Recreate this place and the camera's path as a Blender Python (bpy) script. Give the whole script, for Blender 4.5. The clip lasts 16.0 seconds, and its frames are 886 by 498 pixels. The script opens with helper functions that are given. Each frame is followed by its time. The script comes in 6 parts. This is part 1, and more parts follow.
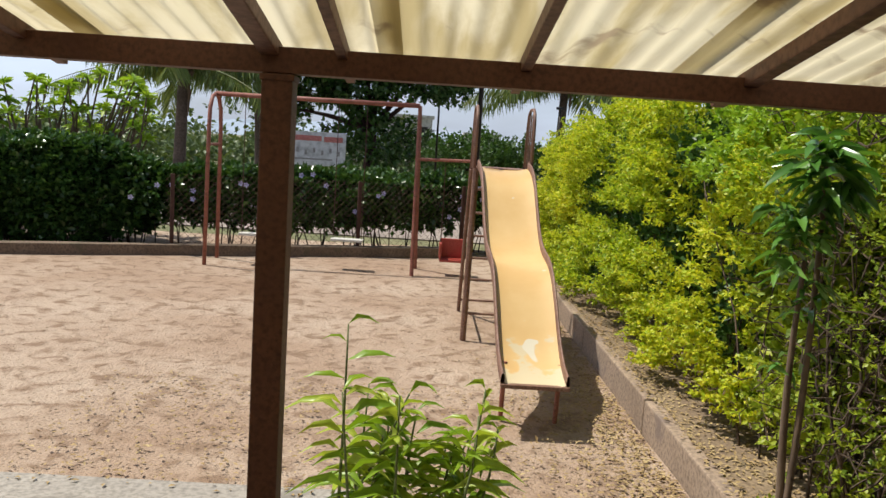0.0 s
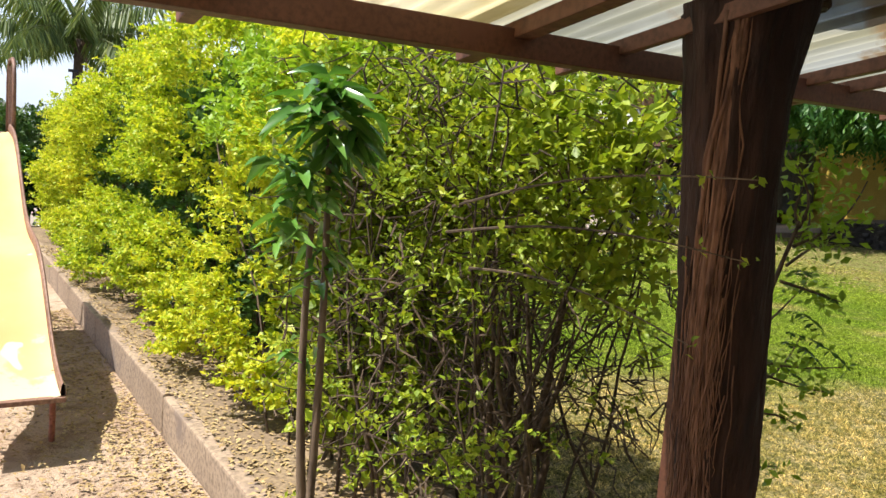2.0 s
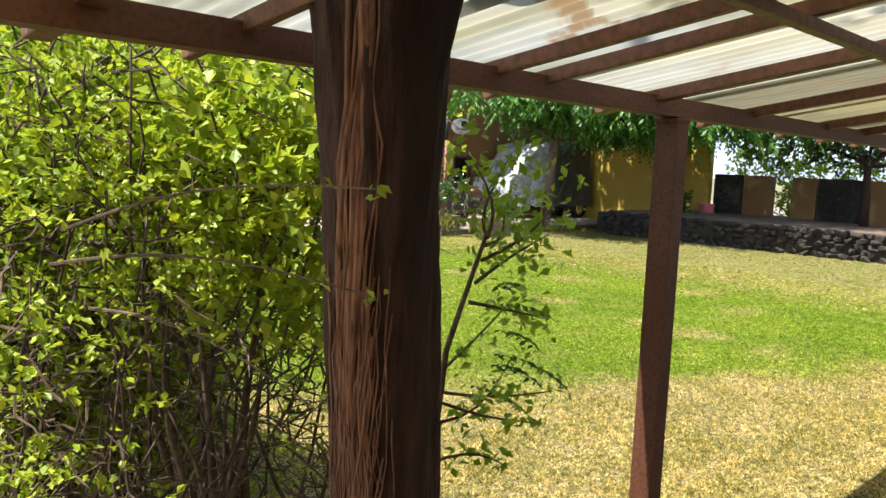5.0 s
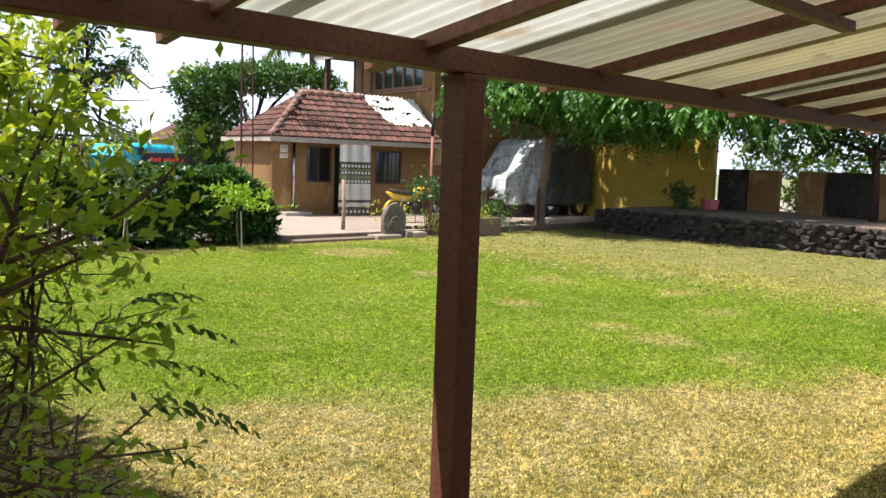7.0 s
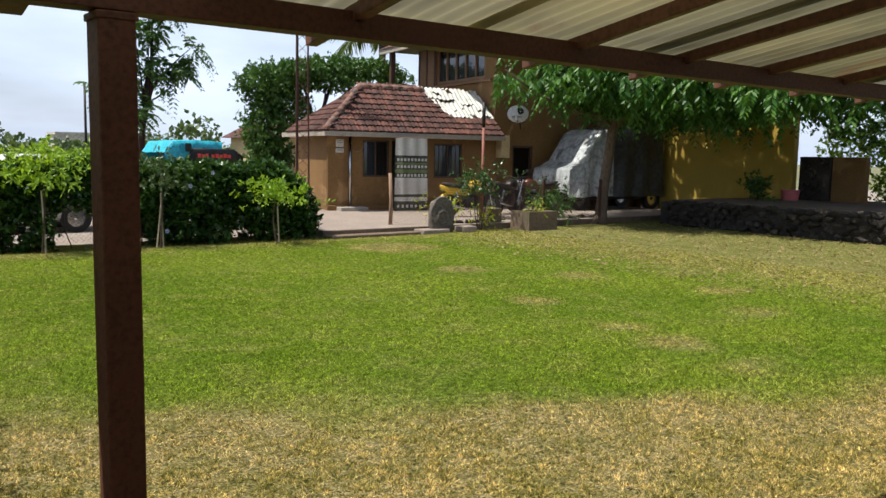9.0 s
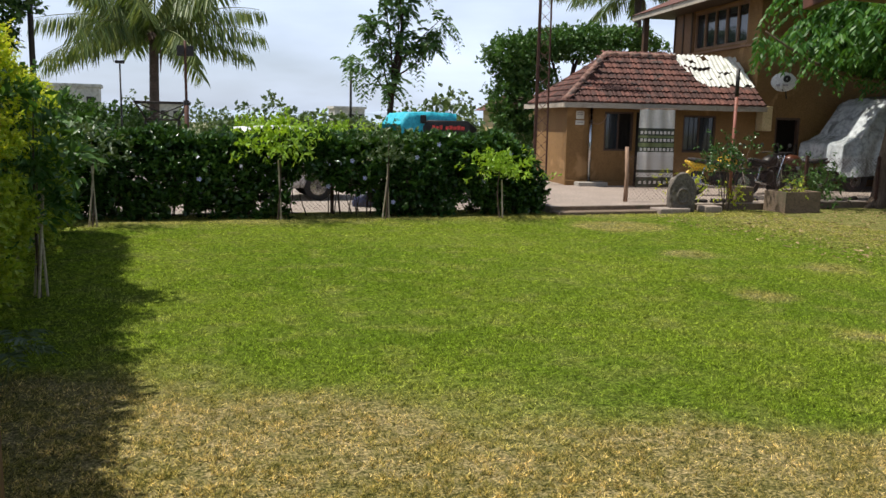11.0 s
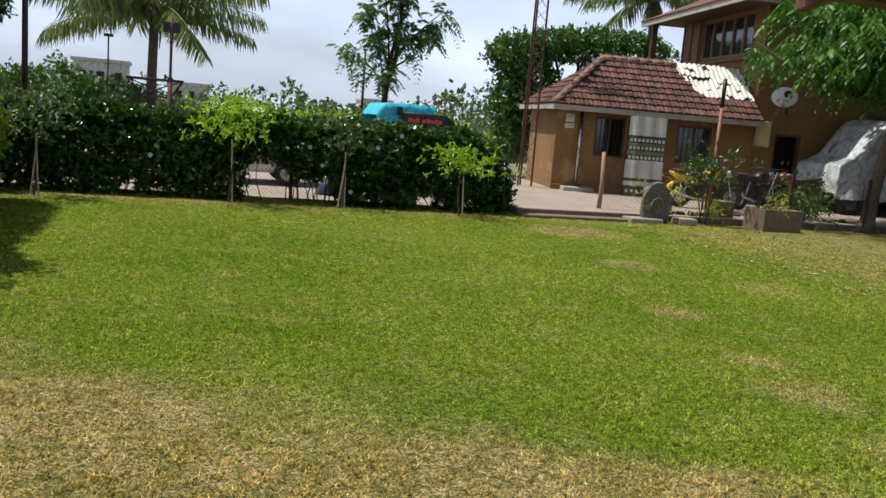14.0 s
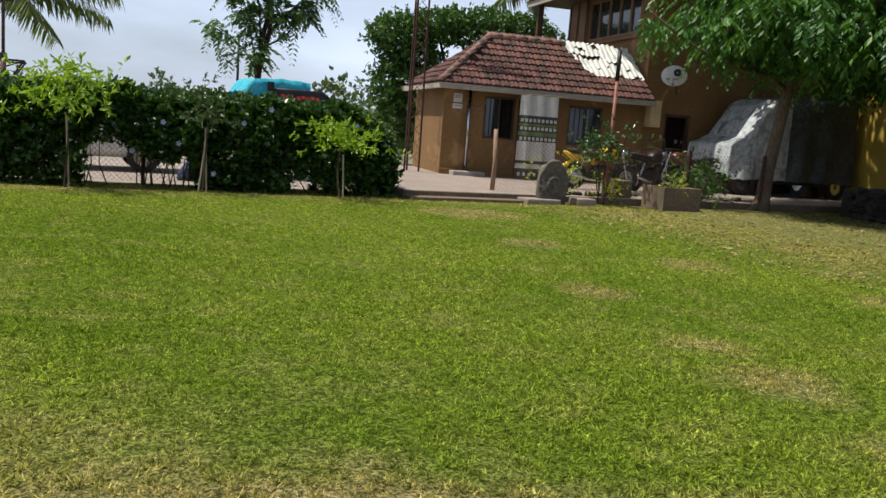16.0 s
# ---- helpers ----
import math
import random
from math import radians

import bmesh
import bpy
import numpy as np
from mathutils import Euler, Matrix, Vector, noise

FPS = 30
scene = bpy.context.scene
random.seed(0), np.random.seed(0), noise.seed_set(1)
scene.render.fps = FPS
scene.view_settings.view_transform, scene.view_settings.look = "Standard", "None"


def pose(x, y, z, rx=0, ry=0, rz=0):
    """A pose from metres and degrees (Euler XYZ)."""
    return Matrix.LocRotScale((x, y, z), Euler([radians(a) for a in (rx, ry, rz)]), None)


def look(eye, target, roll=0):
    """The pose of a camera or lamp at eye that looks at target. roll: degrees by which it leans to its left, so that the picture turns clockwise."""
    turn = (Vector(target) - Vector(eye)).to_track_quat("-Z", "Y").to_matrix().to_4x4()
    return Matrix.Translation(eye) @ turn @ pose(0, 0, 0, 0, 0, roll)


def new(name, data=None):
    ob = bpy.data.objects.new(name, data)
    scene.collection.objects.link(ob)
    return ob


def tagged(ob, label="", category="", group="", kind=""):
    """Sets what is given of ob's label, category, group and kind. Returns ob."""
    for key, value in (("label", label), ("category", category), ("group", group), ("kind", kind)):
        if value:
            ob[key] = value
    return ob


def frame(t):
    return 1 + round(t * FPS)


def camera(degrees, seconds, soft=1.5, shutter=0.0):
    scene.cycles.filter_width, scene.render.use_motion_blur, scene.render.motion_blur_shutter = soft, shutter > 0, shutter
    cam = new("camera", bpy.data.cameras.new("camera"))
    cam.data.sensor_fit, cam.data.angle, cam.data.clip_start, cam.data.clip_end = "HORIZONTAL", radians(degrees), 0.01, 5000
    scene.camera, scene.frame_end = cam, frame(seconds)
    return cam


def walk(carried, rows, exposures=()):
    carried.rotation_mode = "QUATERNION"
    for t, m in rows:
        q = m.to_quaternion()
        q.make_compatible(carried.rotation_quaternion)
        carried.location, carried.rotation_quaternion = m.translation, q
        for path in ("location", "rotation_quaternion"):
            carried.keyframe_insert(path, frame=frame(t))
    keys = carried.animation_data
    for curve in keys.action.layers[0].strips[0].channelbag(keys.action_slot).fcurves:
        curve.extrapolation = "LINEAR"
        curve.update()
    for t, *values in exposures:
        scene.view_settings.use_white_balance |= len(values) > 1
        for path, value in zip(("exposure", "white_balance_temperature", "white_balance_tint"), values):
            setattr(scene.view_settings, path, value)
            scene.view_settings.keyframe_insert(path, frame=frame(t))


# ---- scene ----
cam = camera(56.3, 16.0)

EXPOSURES = [(0.0, 0.08), (1.0, 0.3), (2.0, 0.85), (3.5, 1.15), (5.0, 1.25), (7.5, 0.88), (8.2, 0.55), (10.5, 0.22), (11.5, 0.27), (13.0, 0.26), (14.0, 0.2), (14.5, 0.1), (16.0, 0.08)]
PATH = [
    (0, (0.376, -0.486, 1.967), (0.423, 1.498, 1.716), 3.7),
    (0.5, (0.458, -0.232, 1.966), (0.904, 1.704, 1.736), 4.0),
    (1, (0.545, -0.086, 1.945), (1.303, 1.754, 1.741), 4.7),
    (1.5, (0.686, 0.06, 1.919), (1.586, 1.835, 1.726), 3.9),
    (2, (0.759, 0.148, 1.887), (1.825, 1.823, 1.647), 4.1),
    (2.5, (0.773, 0.237, 1.895), (1.904, 1.869, 1.653), 4.5),
    (3, (0.848, 0.223, 1.88), (1.979, 1.855, 1.639), 4.4),
    (3.5, (0.942, 0.181, 1.89), (2.098, 1.794, 1.642), 4.3),
    (4, (1.009, 0.206, 1.907), (2.329, 1.691, 1.673), 4.3),
    (4.5, (1.143, 0.263, 1.925), (2.54, 1.675, 1.693), 4.3),
    (5, (1.417, 0.283, 1.919), (2.845, 1.668, 1.71), 2.7),
    (7.5, (2.952, 0.02, 1.847), (4.302, 1.481, 1.633), 1.4),
    (8, (3.305, -0.133, 1.827), (4.582, 1.39, 1.609), 1.0),
    (10.3, (4.541, 0.077, 1.8), (5.551, 1.783, 1.537), 2.7),
    (10.5, (4.649, 0.152, 1.788), (5.532, 1.921, 1.510), 1.77),
    (11, (4.828, 0.216, 1.792), (5.492, 2.074, 1.492), 1.16),
    (11.5, (5.041, 0.216, 1.803), (5.487, 2.136, 1.492), 0.53),
    (12, (5.244, 0.173, 1.797), (5.653, 2.103, 1.485), 0.35),
    (12.5, (5.530, 0.194, 1.800), (6.076, 2.091, 1.500), 2.63),
    (13, (5.785, 0.151, 1.805), (6.401, 2.027, 1.504), 2.90),
    (13.5, (6.009, 0.059, 1.786), (6.629, 1.937, 1.486), 3.8),
    (14, (6.24, 0.163, 1.749), (6.842, 2.045, 1.442), 4.8),
    (14.5, (6.472, 0.413, 1.678), (7.001, 2.316, 1.362), 4.6),
    (15, (6.635, 0.735, 1.541), (7.163, 2.638, 1.229), 4.8),
    (15.5, (6.74, 1.108, 1.394), (7.428, 2.958, 1.069), 3.7),
    (16, (6.856, 1.578, 1.298), (7.708, 3.364, 1.01), 4.3),
]
walk(cam, [(t, look(eye, target, roll)) for t, eye, target, roll in PATH], EXPOSURES)

# ---- light ----
world = bpy.data.worlds.new("sky")
scene.world = world
world.use_nodes = True
wn, wl = world.node_tree.nodes, world.node_tree.links
sky = wn.new("ShaderNodeTexSky")
sky.sky_type = 'NISHITA'
sky.sun_disc = False
sky.sun_elevation, sky.sun_rotation = radians(64.2), radians(-72)
sky.air_density, sky.dust_density, sky.altitude = 1.0, 3.0, 500
bg = wn["Background"]
bg.inputs["Strength"].default_value = 0.075
# thin high cloud whitens the whole sky unevenly
cl_tc = wn.new("ShaderNodeTexCoord")
cl_map = wn.new("ShaderNodeMapping")
cl_map.inputs["Scale"].default_value = (1.0, 1.0, 3.5)
cl_noise = wn.new("ShaderNodeTexNoise")
cl_noise.inputs["Scale"].default_value = 2.2
cl_noise.inputs["Detail"].default_value = 5
cl_ramp = wn.new("ShaderNodeValToRGB")
cl_ramp.color_ramp.elements[0].position, cl_ramp.color_ramp.elements[0].color = 0.36, (0.45, 0.45, 0.45, 1)
cl_ramp.color_ramp.elements[1].position, cl_ramp.color_ramp.elements[1].color = 0.64, (0.95, 0.95, 0.95, 1)
cl_mix = wn.new("ShaderNodeMix")
cl_mix.data_type = 'RGBA'
cl_mix.inputs[7].default_value = (10.6, 12.2, 15.2, 1)
wl.new(cl_tc.outputs["Generated"], cl_map.inputs["Vector"])
wl.new(cl_map.outputs["Vector"], cl_noise.inputs["Vector"])
wl.new(cl_noise.outputs["Fac"], cl_ramp.inputs["Fac"])
# haze is thick low down and thin overhead
cl_sep = wn.new("ShaderNodeSeparateXYZ")
cl_low = wn.new("ShaderNodeMapRange")
cl_low.interpolation_type = 'SMOOTHSTEP'
for key, val in (("From Min", 0.10), ("From Max", 0.75), ("To Min", 1.0), ("To Max", 0.12)):
    cl_low.inputs[key].default_value = val
cl_mul = wn.new("ShaderNodeMath")
cl_mul.operation = 'MULTIPLY'
wl.new(cl_tc.outputs["Generated"], cl_sep.inputs[0])
wl.new(cl_sep.outputs[2], cl_low.inputs["Value"])
wl.new(cl_low.outputs["Result"], cl_mul.inputs[0])
wl.new(cl_ramp.outputs["Color"], cl_mul.inputs[1])
wl.new(cl_mul.outputs[0], cl_mix.inputs[0])
wl.new(sky.outputs["Color"], cl_mix.inputs[6])
wl.new(cl_mix.outputs[2], bg.inputs["Color"])

sun = new("sun", bpy.data.lights.new("sun", 'SUN'))
sun.data.energy, sun.data.angle, sun.data.color = 5.0, radians(0.6), (1.0, 0.95, 0.86)
sun.matrix_world = look((-4.6, 1.5, 10), (0, 0, 0))

rng = np.random.default_rng(7)


# ---- materials ----
def ramp(nt, fac, stops):
    r = nt.nodes.new("ShaderNodeValToRGB")
    e = r.color_ramp.elements
    while len(e) < len(stops):
        e.new(0.5)
    for el, (p, c) in zip(e, stops):
        el.position, el.color = p, (*c, 1)
    nt.links.new(fac, r.inputs["Fac"])
    return r.outputs["Color"]


def noise_fac(nt, scale, detail=4, stretch=None, coords="position", distort=0.0, rough=0.55):
    if coords == "position":
        vec = nt.nodes.new("ShaderNodeNewGeometry").outputs["Position"]
    else:
        vec = nt.nodes.new("ShaderNodeTexCoord").outputs["Object"]
    if stretch:
        mp = nt.nodes.new("ShaderNodeMapping")
        mp.inputs["Scale"].default_value = stretch
        nt.links.new(vec, mp.inputs["Vector"])
        vec = mp.outputs["Vector"]
    n = nt.nodes.new("ShaderNodeTexNoise")
    n.inputs["Scale"].default_value, n.inputs["Detail"].default_value = scale, detail
    n.inputs["Distortion"].default_value, n.inputs["Roughness"].default_value = distort, rough
    nt.links.new(vec, n.inputs["Vector"])
    return n.outputs["Fac"]


def mixc(nt, fac, a, b, mode='MIX'):
    m = nt.nodes.new("ShaderNodeMix")
    m.data_type, m.blend_type = 'RGBA', mode
    for sock, v in ((m.inputs[0], fac), (m.inputs[6], a), (m.inputs[7], b)):
        if isinstance(v, (int, float)):
            sock.default_value = v
        elif isinstance(v, tuple):
            sock.default_value = (*v, 1)
        else:
            nt.links.new(v, sock)
    return m.outputs[2]


def math_node(nt, op, a, b=0.0):
    m = nt.nodes.new("ShaderNodeMath")
    m.operation = op
    for sock, v in zip(m.inputs, (a, b)):
        if isinstance(v, (int, float)):
            sock.default_value = v
        else:
            nt.links.new(v, sock)
    return m.outputs[0]


def smooth(nt, v, lo, hi):
    m = nt.nodes.new("ShaderNodeMapRange")
    m.interpolation_type = 'SMOOTHSTEP'
    m.inputs["From Min"].default_value, m.inputs["From Max"].default_value = lo, hi
    nt.links.new(v, m.inputs["Value"])
    return m.outputs["Result"]


def bump(nt, bsdf, height, strength, distance):
    b = nt.nodes.new("ShaderNodeBump")
    b.inputs["Strength"].default_value, b.inputs["Distance"].default_value = strength, distance
    nt.links.new(height, b.inputs["Height"])
    nt.links.new(b.outputs["Normal"], bsdf.inputs["Normal"])


def blank(name, rough=0.8, metal=0.0, spec=0.5):
    m = bpy.data.materials.new(name)
    m.use_nodes = True
    b = m.node_tree.nodes["Principled BSDF"]
    b.inputs["Roughness"].default_value, b.inputs["Metallic"].default_value = rough, metal
    b.inputs["Specular IOR Level"].default_value = spec
    return m, m.node_tree, b


def surface(name, c0, c1, big=1.5, fine=30.0, rough=0.8, metal=0.0, depth=0.004, stain=None, stain_scale=2.5, stretch=None, coords="position", spec=0.5, stain_lo=0.55, vary=0.0):
    """Two-scale noise between two base colours, a stain colour in patches, fine bump."""
    m, nt, b = blank(name, rough, metal, spec)
    f1 = noise_fac(nt, big, 5, stretch, coords)
    f2 = noise_fac(nt, fine, 4, stretch, coords)
    col = mixc(nt, smooth(nt, f1, 0.3, 0.7), c0, c1)
    col = mixc(nt, smooth(nt, f2, 0.35, 0.75), col, tuple(0.62 * v for v in c0))
    if stain:
        f3 = noise_fac(nt, stain_scale, 6, stretch, coords, 0.6)
        col = mixc(nt, smooth(nt, f3, stain_lo, stain_lo + 0.14), col, stain)
    if vary:
        rnd = nt.nodes.new("ShaderNodeObjectInfo").outputs["Random"]
        col = mixc(nt, math_node(nt, 'MULTIPLY', rnd, vary), col, tuple(0.35 * v for v in c0))
    nt.links.new(col, b.inputs["Base Color"])
    r = nt.nodes.new("ShaderNodeMapRange")
    r.inputs["To Min"].default_value, r.inputs["To Max"].default_value = max(rough - 0.12, 0.03), min(rough + 0.12, 1)
    nt.links.new(f2, r.inputs["Value"])
    nt.links.new(r.outputs["Result"], b.inputs["Roughness"])
    bump(nt, b, f2, 0.6, depth)
    return m


def leaf_mat(name, stops, glow=0.35, rough=0.45, patch=0.7, spec=0.4):
    """Leaf: colour by island and by soft patches, light passing through the blade."""
    m, nt, b = blank(name, rough, 0.0, spec)
    g = nt.nodes.new("ShaderNodeNewGeometry")
    f = noise_fac(nt, patch, 3)
    v = math_node(nt, 'ADD', math_node(nt, 'MULTIPLY', g.outputs["Random Per Island"], 0.55), math_node(nt, 'MULTIPLY', f, 0.75))
    v = math_node(nt, 'SUBTRACT', v, 0.15)
    col = ramp(nt, v, stops)
    nt.links.new(col, b.inputs["Base Color"])
    tr = nt.nodes.new("ShaderNodeBsdfTranslucent")
    nt.links.new(mixc(nt, 1.0, col, (1.0, 0.95, 0.45), 'MULTIPLY'), tr.inputs["Color"])
    mx = nt.nodes.new("ShaderNodeMixShader")
    mx.inputs[0].default_value = glow
    nt.links.new(b.outputs[0], mx.inputs[1])
    nt.links.new(tr.outputs[0], mx.inputs[2])
    nt.links.new(mx.outputs[0], nt.nodes["Material Output"].inputs["Surface"])
    return m


paint_brown = surface("brown_steel_paint", (0.105, 0.038, 0.019), (0.14, 0.052, 0.027), 2.0, 60, 0.62, 0.0, 0.0008, (0.10, 0.035, 0.022), 6.0)
wood_brown = surface("brown_rafter_paint", (0.135, 0.052, 0.029), (0.175, 0.072, 0.041), 3.0, 40, 0.55, 0.0, 0.001, (0.10, 0.04, 0.028), 5.0)
rust_paint = surface("rusty_red_pipe", (0.26, 0.085, 0.055), (0.34, 0.13, 0.09), 6.0, 60, 0.6, 0.0, 0.001, (0.15, 0.06, 0.035), 9.0)
slide_steel = surface("slide_frame_brown", (0.20, 0.10, 0.065), (0.28, 0.16, 0.11), 6.0, 60, 0.6, 0.0, 0.001, (0.13, 0.065, 0.045), 9.0)
red_plastic = surface("red_plastic", (0.42, 0.06, 0.04), (0.48, 0.09, 0.06), 4, 50, 0.45, 0.0, 0.0005)
pink_plastic = surface("pink_plastic", (0.65, 0.16, 0.17), (0.7, 0.2, 0.2), 4, 50, 0.45, 0.0, 0.0005)
white_board = surface("white_plank", (0.6, 0.58, 0.52), (0.7, 0.68, 0.62), 4, 50, 0.7, 0.0, 0.001)
concrete = surface("weathered_concrete", (0.33, 0.30, 0.26), (0.40, 0.37, 0.32), 1.2, 35, 0.9, 0.0, 0.004, (0.20, 0.18, 0.15), 1.8)
kerb_conc = surface("kerb_plaster", (0.28, 0.205, 0.145), (0.38, 0.285, 0.205), 1.6, 35, 0.9, 0.0, 0.005, (0.20, 0.15, 0.12), 2.2)
planter_conc = surface("mossy_planter", (0.15, 0.105, 0.07), (0.22, 0.155, 0.105), 2.0, 35, 0.9, 0.0, 0.006, (0.10, 0.085, 0.05), 3.0)
yard_conc = surface("dusty_yard", (0.30, 0.25, 0.21), (0.38, 0.32, 0.27), 0.5, 12, 0.95, 0.0, 0.006, (0.33, 0.28, 0.24), 0.8)
patio_conc = surface("patio_slab", (0.29, 0.235, 0.195), (0.36, 0.29, 0.24), 0.9, 20, 0.9, 0.0, 0.004, (0.25, 0.2, 0.17), 1.5)
ochre = surface("ochre_plaster", (0.215, 0.115, 0.038), (0.265, 0.145, 0.050), 0.8, 40, 0.85, 0.0, 0.002, (0.33, 0.19, 0.08), 1.2)
yellow = surface("yellow_plaster", (0.46, 0.31, 0.045), (0.52, 0.35, 0.06), 0.8, 40, 0.85, 0.0, 0.002, (0.50, 0.34, 0.07), 1.2)
cream = surface("cream_plaster", (0.62, 0.48, 0.26), (0.70, 0.55, 0.32), 0.8, 40, 0.85, 0.0, 0.002, (0.45, 0.33, 0.17), 1.4)
fascia_mat = surface("pale_fascia", (0.38, 0.33, 0.27), (0.46, 0.40, 0.33), 1.5, 40, 0.8, 0.0, 0.002, (0.25, 0.2, 0.16), 2.5)
tile_mat = surface("clay_roof_tile", (0.12, 0.045, 0.033), (0.22, 0.085, 0.058), 2.2, 30, 0.85, 0.0, 0.006, (0.05, 0.035, 0.03), 3.0, vary=0.95, stain_lo=0.50)
ridge_mat = surface("ridge_cap_mortar", (0.22, 0.12, 0.09), (0.30, 0.17, 0.13), 2.0, 30, 0.9, 0.0, 0.006, (0.10, 0.08, 0.07), 3)
white_sheet = surface("peeling_white_sheet", (0.68, 0.68, 0.62), (0.78, 0.78, 0.72), 1.5, 25, 0.6, 0.0, 0.003, (0.42, 0.44, 0.36), 3.0)
dark_wood = surface("dark_door_wood", (0.07, 0.04, 0.026), (0.10, 0.055, 0.035), 2.0, 40, 0.6, 0.0, 0.001)
window_wood = surface("window_wood", (0.24, 0.13, 0.07), (0.30, 0.17, 0.10), 2.0, 40, 0.6, 0.0, 0.001)
# near-black colour that stands for the dark of rooms behind openings
black_void = surface("unlit_room_dark", (0.03, 0.026, 0.022), (0.04, 0.034, 0.03), 2.0, 40, 0.9, 0.0, 0.001)
black_metal = surface("black_metal", (0.025, 0.023, 0.022), (0.04, 0.035, 0.032), 4.0, 60, 0.45, 0.6, 0.0005)
black_rubber = surface("black_rubber", (0.02, 0.02, 0.02), (0.03, 0.03, 0.03), 6.0, 60, 0.75, 0.0, 0.001)
chrome = surface("worn_chrome", (0.55, 0.55, 0.56), (0.62, 0.62, 0.63), 6.0, 60, 0.25, 1.0, 0.0003)
rust_steel = surface("rusted_steel", (0.07, 0.031, 0.022), (0.10, 0.045, 0.03), 5.0, 60, 0.75, 0.3, 0.001)
wood_post = surface("grey_brown_post", (0.26, 0.16, 0.10), (0.33, 0.21, 0.14), 4.0, 40, 0.85, 0.0, 0.002, stretch=(1, 1, 0.15))
bamboo = surface("pale_stake", (0.46, 0.38, 0.27), (0.55, 0.47, 0.36), 4.0, 40, 0.8, 0.0, 0.001)
bark_dark = surface("dark_bark", (0.024, 0.010, 0.007), (0.055, 0.022, 0.014), 5.0, 26, 0.9, 0.0, 0.05, (0.012, 0.007, 0.006), 6.0, stretch=(1, 1, 0.22))
bark_brown = surface("brown_bark", (0.12, 0.08, 0.055), (0.18, 0.125, 0.085), 3.0, 25, 0.9, 0.0, 0.01, stretch=(1, 1, 0.25))
root_mat = surface("fibrous_roots", (0.10, 0.040, 0.022), (0.30, 0.15, 0.09), 9.0, 50, 0.85, 0.0, 0.002, stretch=(1, 1, 0.2))
twig_mat = surface("hedge_twigs", (0.060, 0.038, 0.025), (0.14, 0.095, 0.06), 6.0, 50, 0.85, 0.0, 0.001)
stem_green = surface("green_stem", (0.13, 0.17, 0.05), (0.18, 0.20, 0.07), 6.0, 50, 0.6, 0.0, 0.0005)
palm_trunk = surface("palm_trunk", (0.09, 0.065, 0.05), (0.14, 0.10, 0.08), 3.0, 20, 0.9, 0.0, 0.01)
stone_mat = surface("basalt_rubble", (0.032, 0.026, 0.022), (0.068, 0.055, 0.044), 2.0, 18, 0.9, 0.0, 0.012, (0.14, 0.115, 0.09), 3.5, vary=0.5, stain_lo=0.6)
carved = surface("carved_stone", (0.10, 0.085, 0.07), (0.16, 0.135, 0.11), 3.0, 30, 0.9, 0.0, 0.006, (0.22, 0.19, 0.15), 4)
teal_tarp = surface("turquoise_tarp", (0.02, 0.42, 0.55), (0.04, 0.50, 0.62), 2.0, 20, 0.5, 0.0, 0.004)
white_paint = surface("white_car_paint", (0.72, 0.72, 0.72), (0.78, 0.78, 0.78), 1.0, 30, 0.3, 0.0, 0.0002)
red_letter = surface("red_letters", (0.75, 0.05, 0.04), (0.8, 0.07, 0.05), 2, 30, 0.5, 0.0, 0.0002)
yellow_paint = surface("yellow_tank_paint", (0.75, 0.45, 0.02), (0.8, 0.5, 0.03), 2, 30, 0.3, 0.0, 0.0002)
orange_paint = surface("orange_tank_paint", (0.09, 0.03, 0.015), (0.13, 0.04, 0.02), 2, 30, 0.3, 0.0, 0.0002)
dish_mat = surface("dish_enamel", (0.62, 0.62, 0.60), (0.70, 0.70, 0.68), 2, 30, 0.5, 0.0, 0.0003, (0.45, 0.42, 0.38), 4)
sign_mat = surface("faded_sign_sheet", (0.62, 0.62, 0.64), (0.70, 0.70, 0.72), 1.0, 10, 0.6, 0.0, 0.0003)
sign_red = surface("sign_red_ink", (0.55, 0.18, 0.16), (0.6, 0.22, 0.2), 2, 30, 0.7, 0.0, 0.0002)
sign_grey = surface("sign_grey_ink", (0.3, 0.28, 0.28), (0.34, 0.32, 0.32), 2, 30, 0.7, 0.0, 0.0002)
plastic_film = surface("silver_tarp", (0.42, 0.45, 0.46), (0.60, 0.63, 0.64), 1.5, 8, 0.16, 0.0, 0.03, (0.16, 0.17, 0.17), 1.6, spec=0.9)
# dark grey, taken darker still for the tree's shade
dull_film = surface("shaded_grey_tarp", (0.045, 0.047, 0.045), (0.085, 0.088, 0.085), 1.5, 8, 0.45, 0.0, 0.03, (0.05, 0.05, 0.05), 1.6)
flower_mat = surface("pale_violet_petals", (0.55, 0.55, 0.85), (0.68, 0.68, 0.92), 3, 30, 0.6, 0.0, 0.0003)
curtain_white = surface("white_cotton", (0.55, 0.54, 0.50), (0.62, 0.61, 0.57), 3, 60, 0.9, 0.0, 0.002)
curtain_dark = surface("dark_woven_band", (0.05, 0.06, 0.045), (0.08, 0.09, 0.06), 3, 60, 0.9, 0.0, 0.002)
curtain_green = surface("green_woven_band", (0.16, 0.20, 0.08), (0.20, 0.24, 0.11), 3, 60, 0.9, 0.0, 0.002)
dry_leaf = surface("dry_litter_leaf", (0.36, 0.24, 0.10), (0.52, 0.40, 0.20), 3, 20, 0.8, 0.0, 0.0005, vary=0.3)
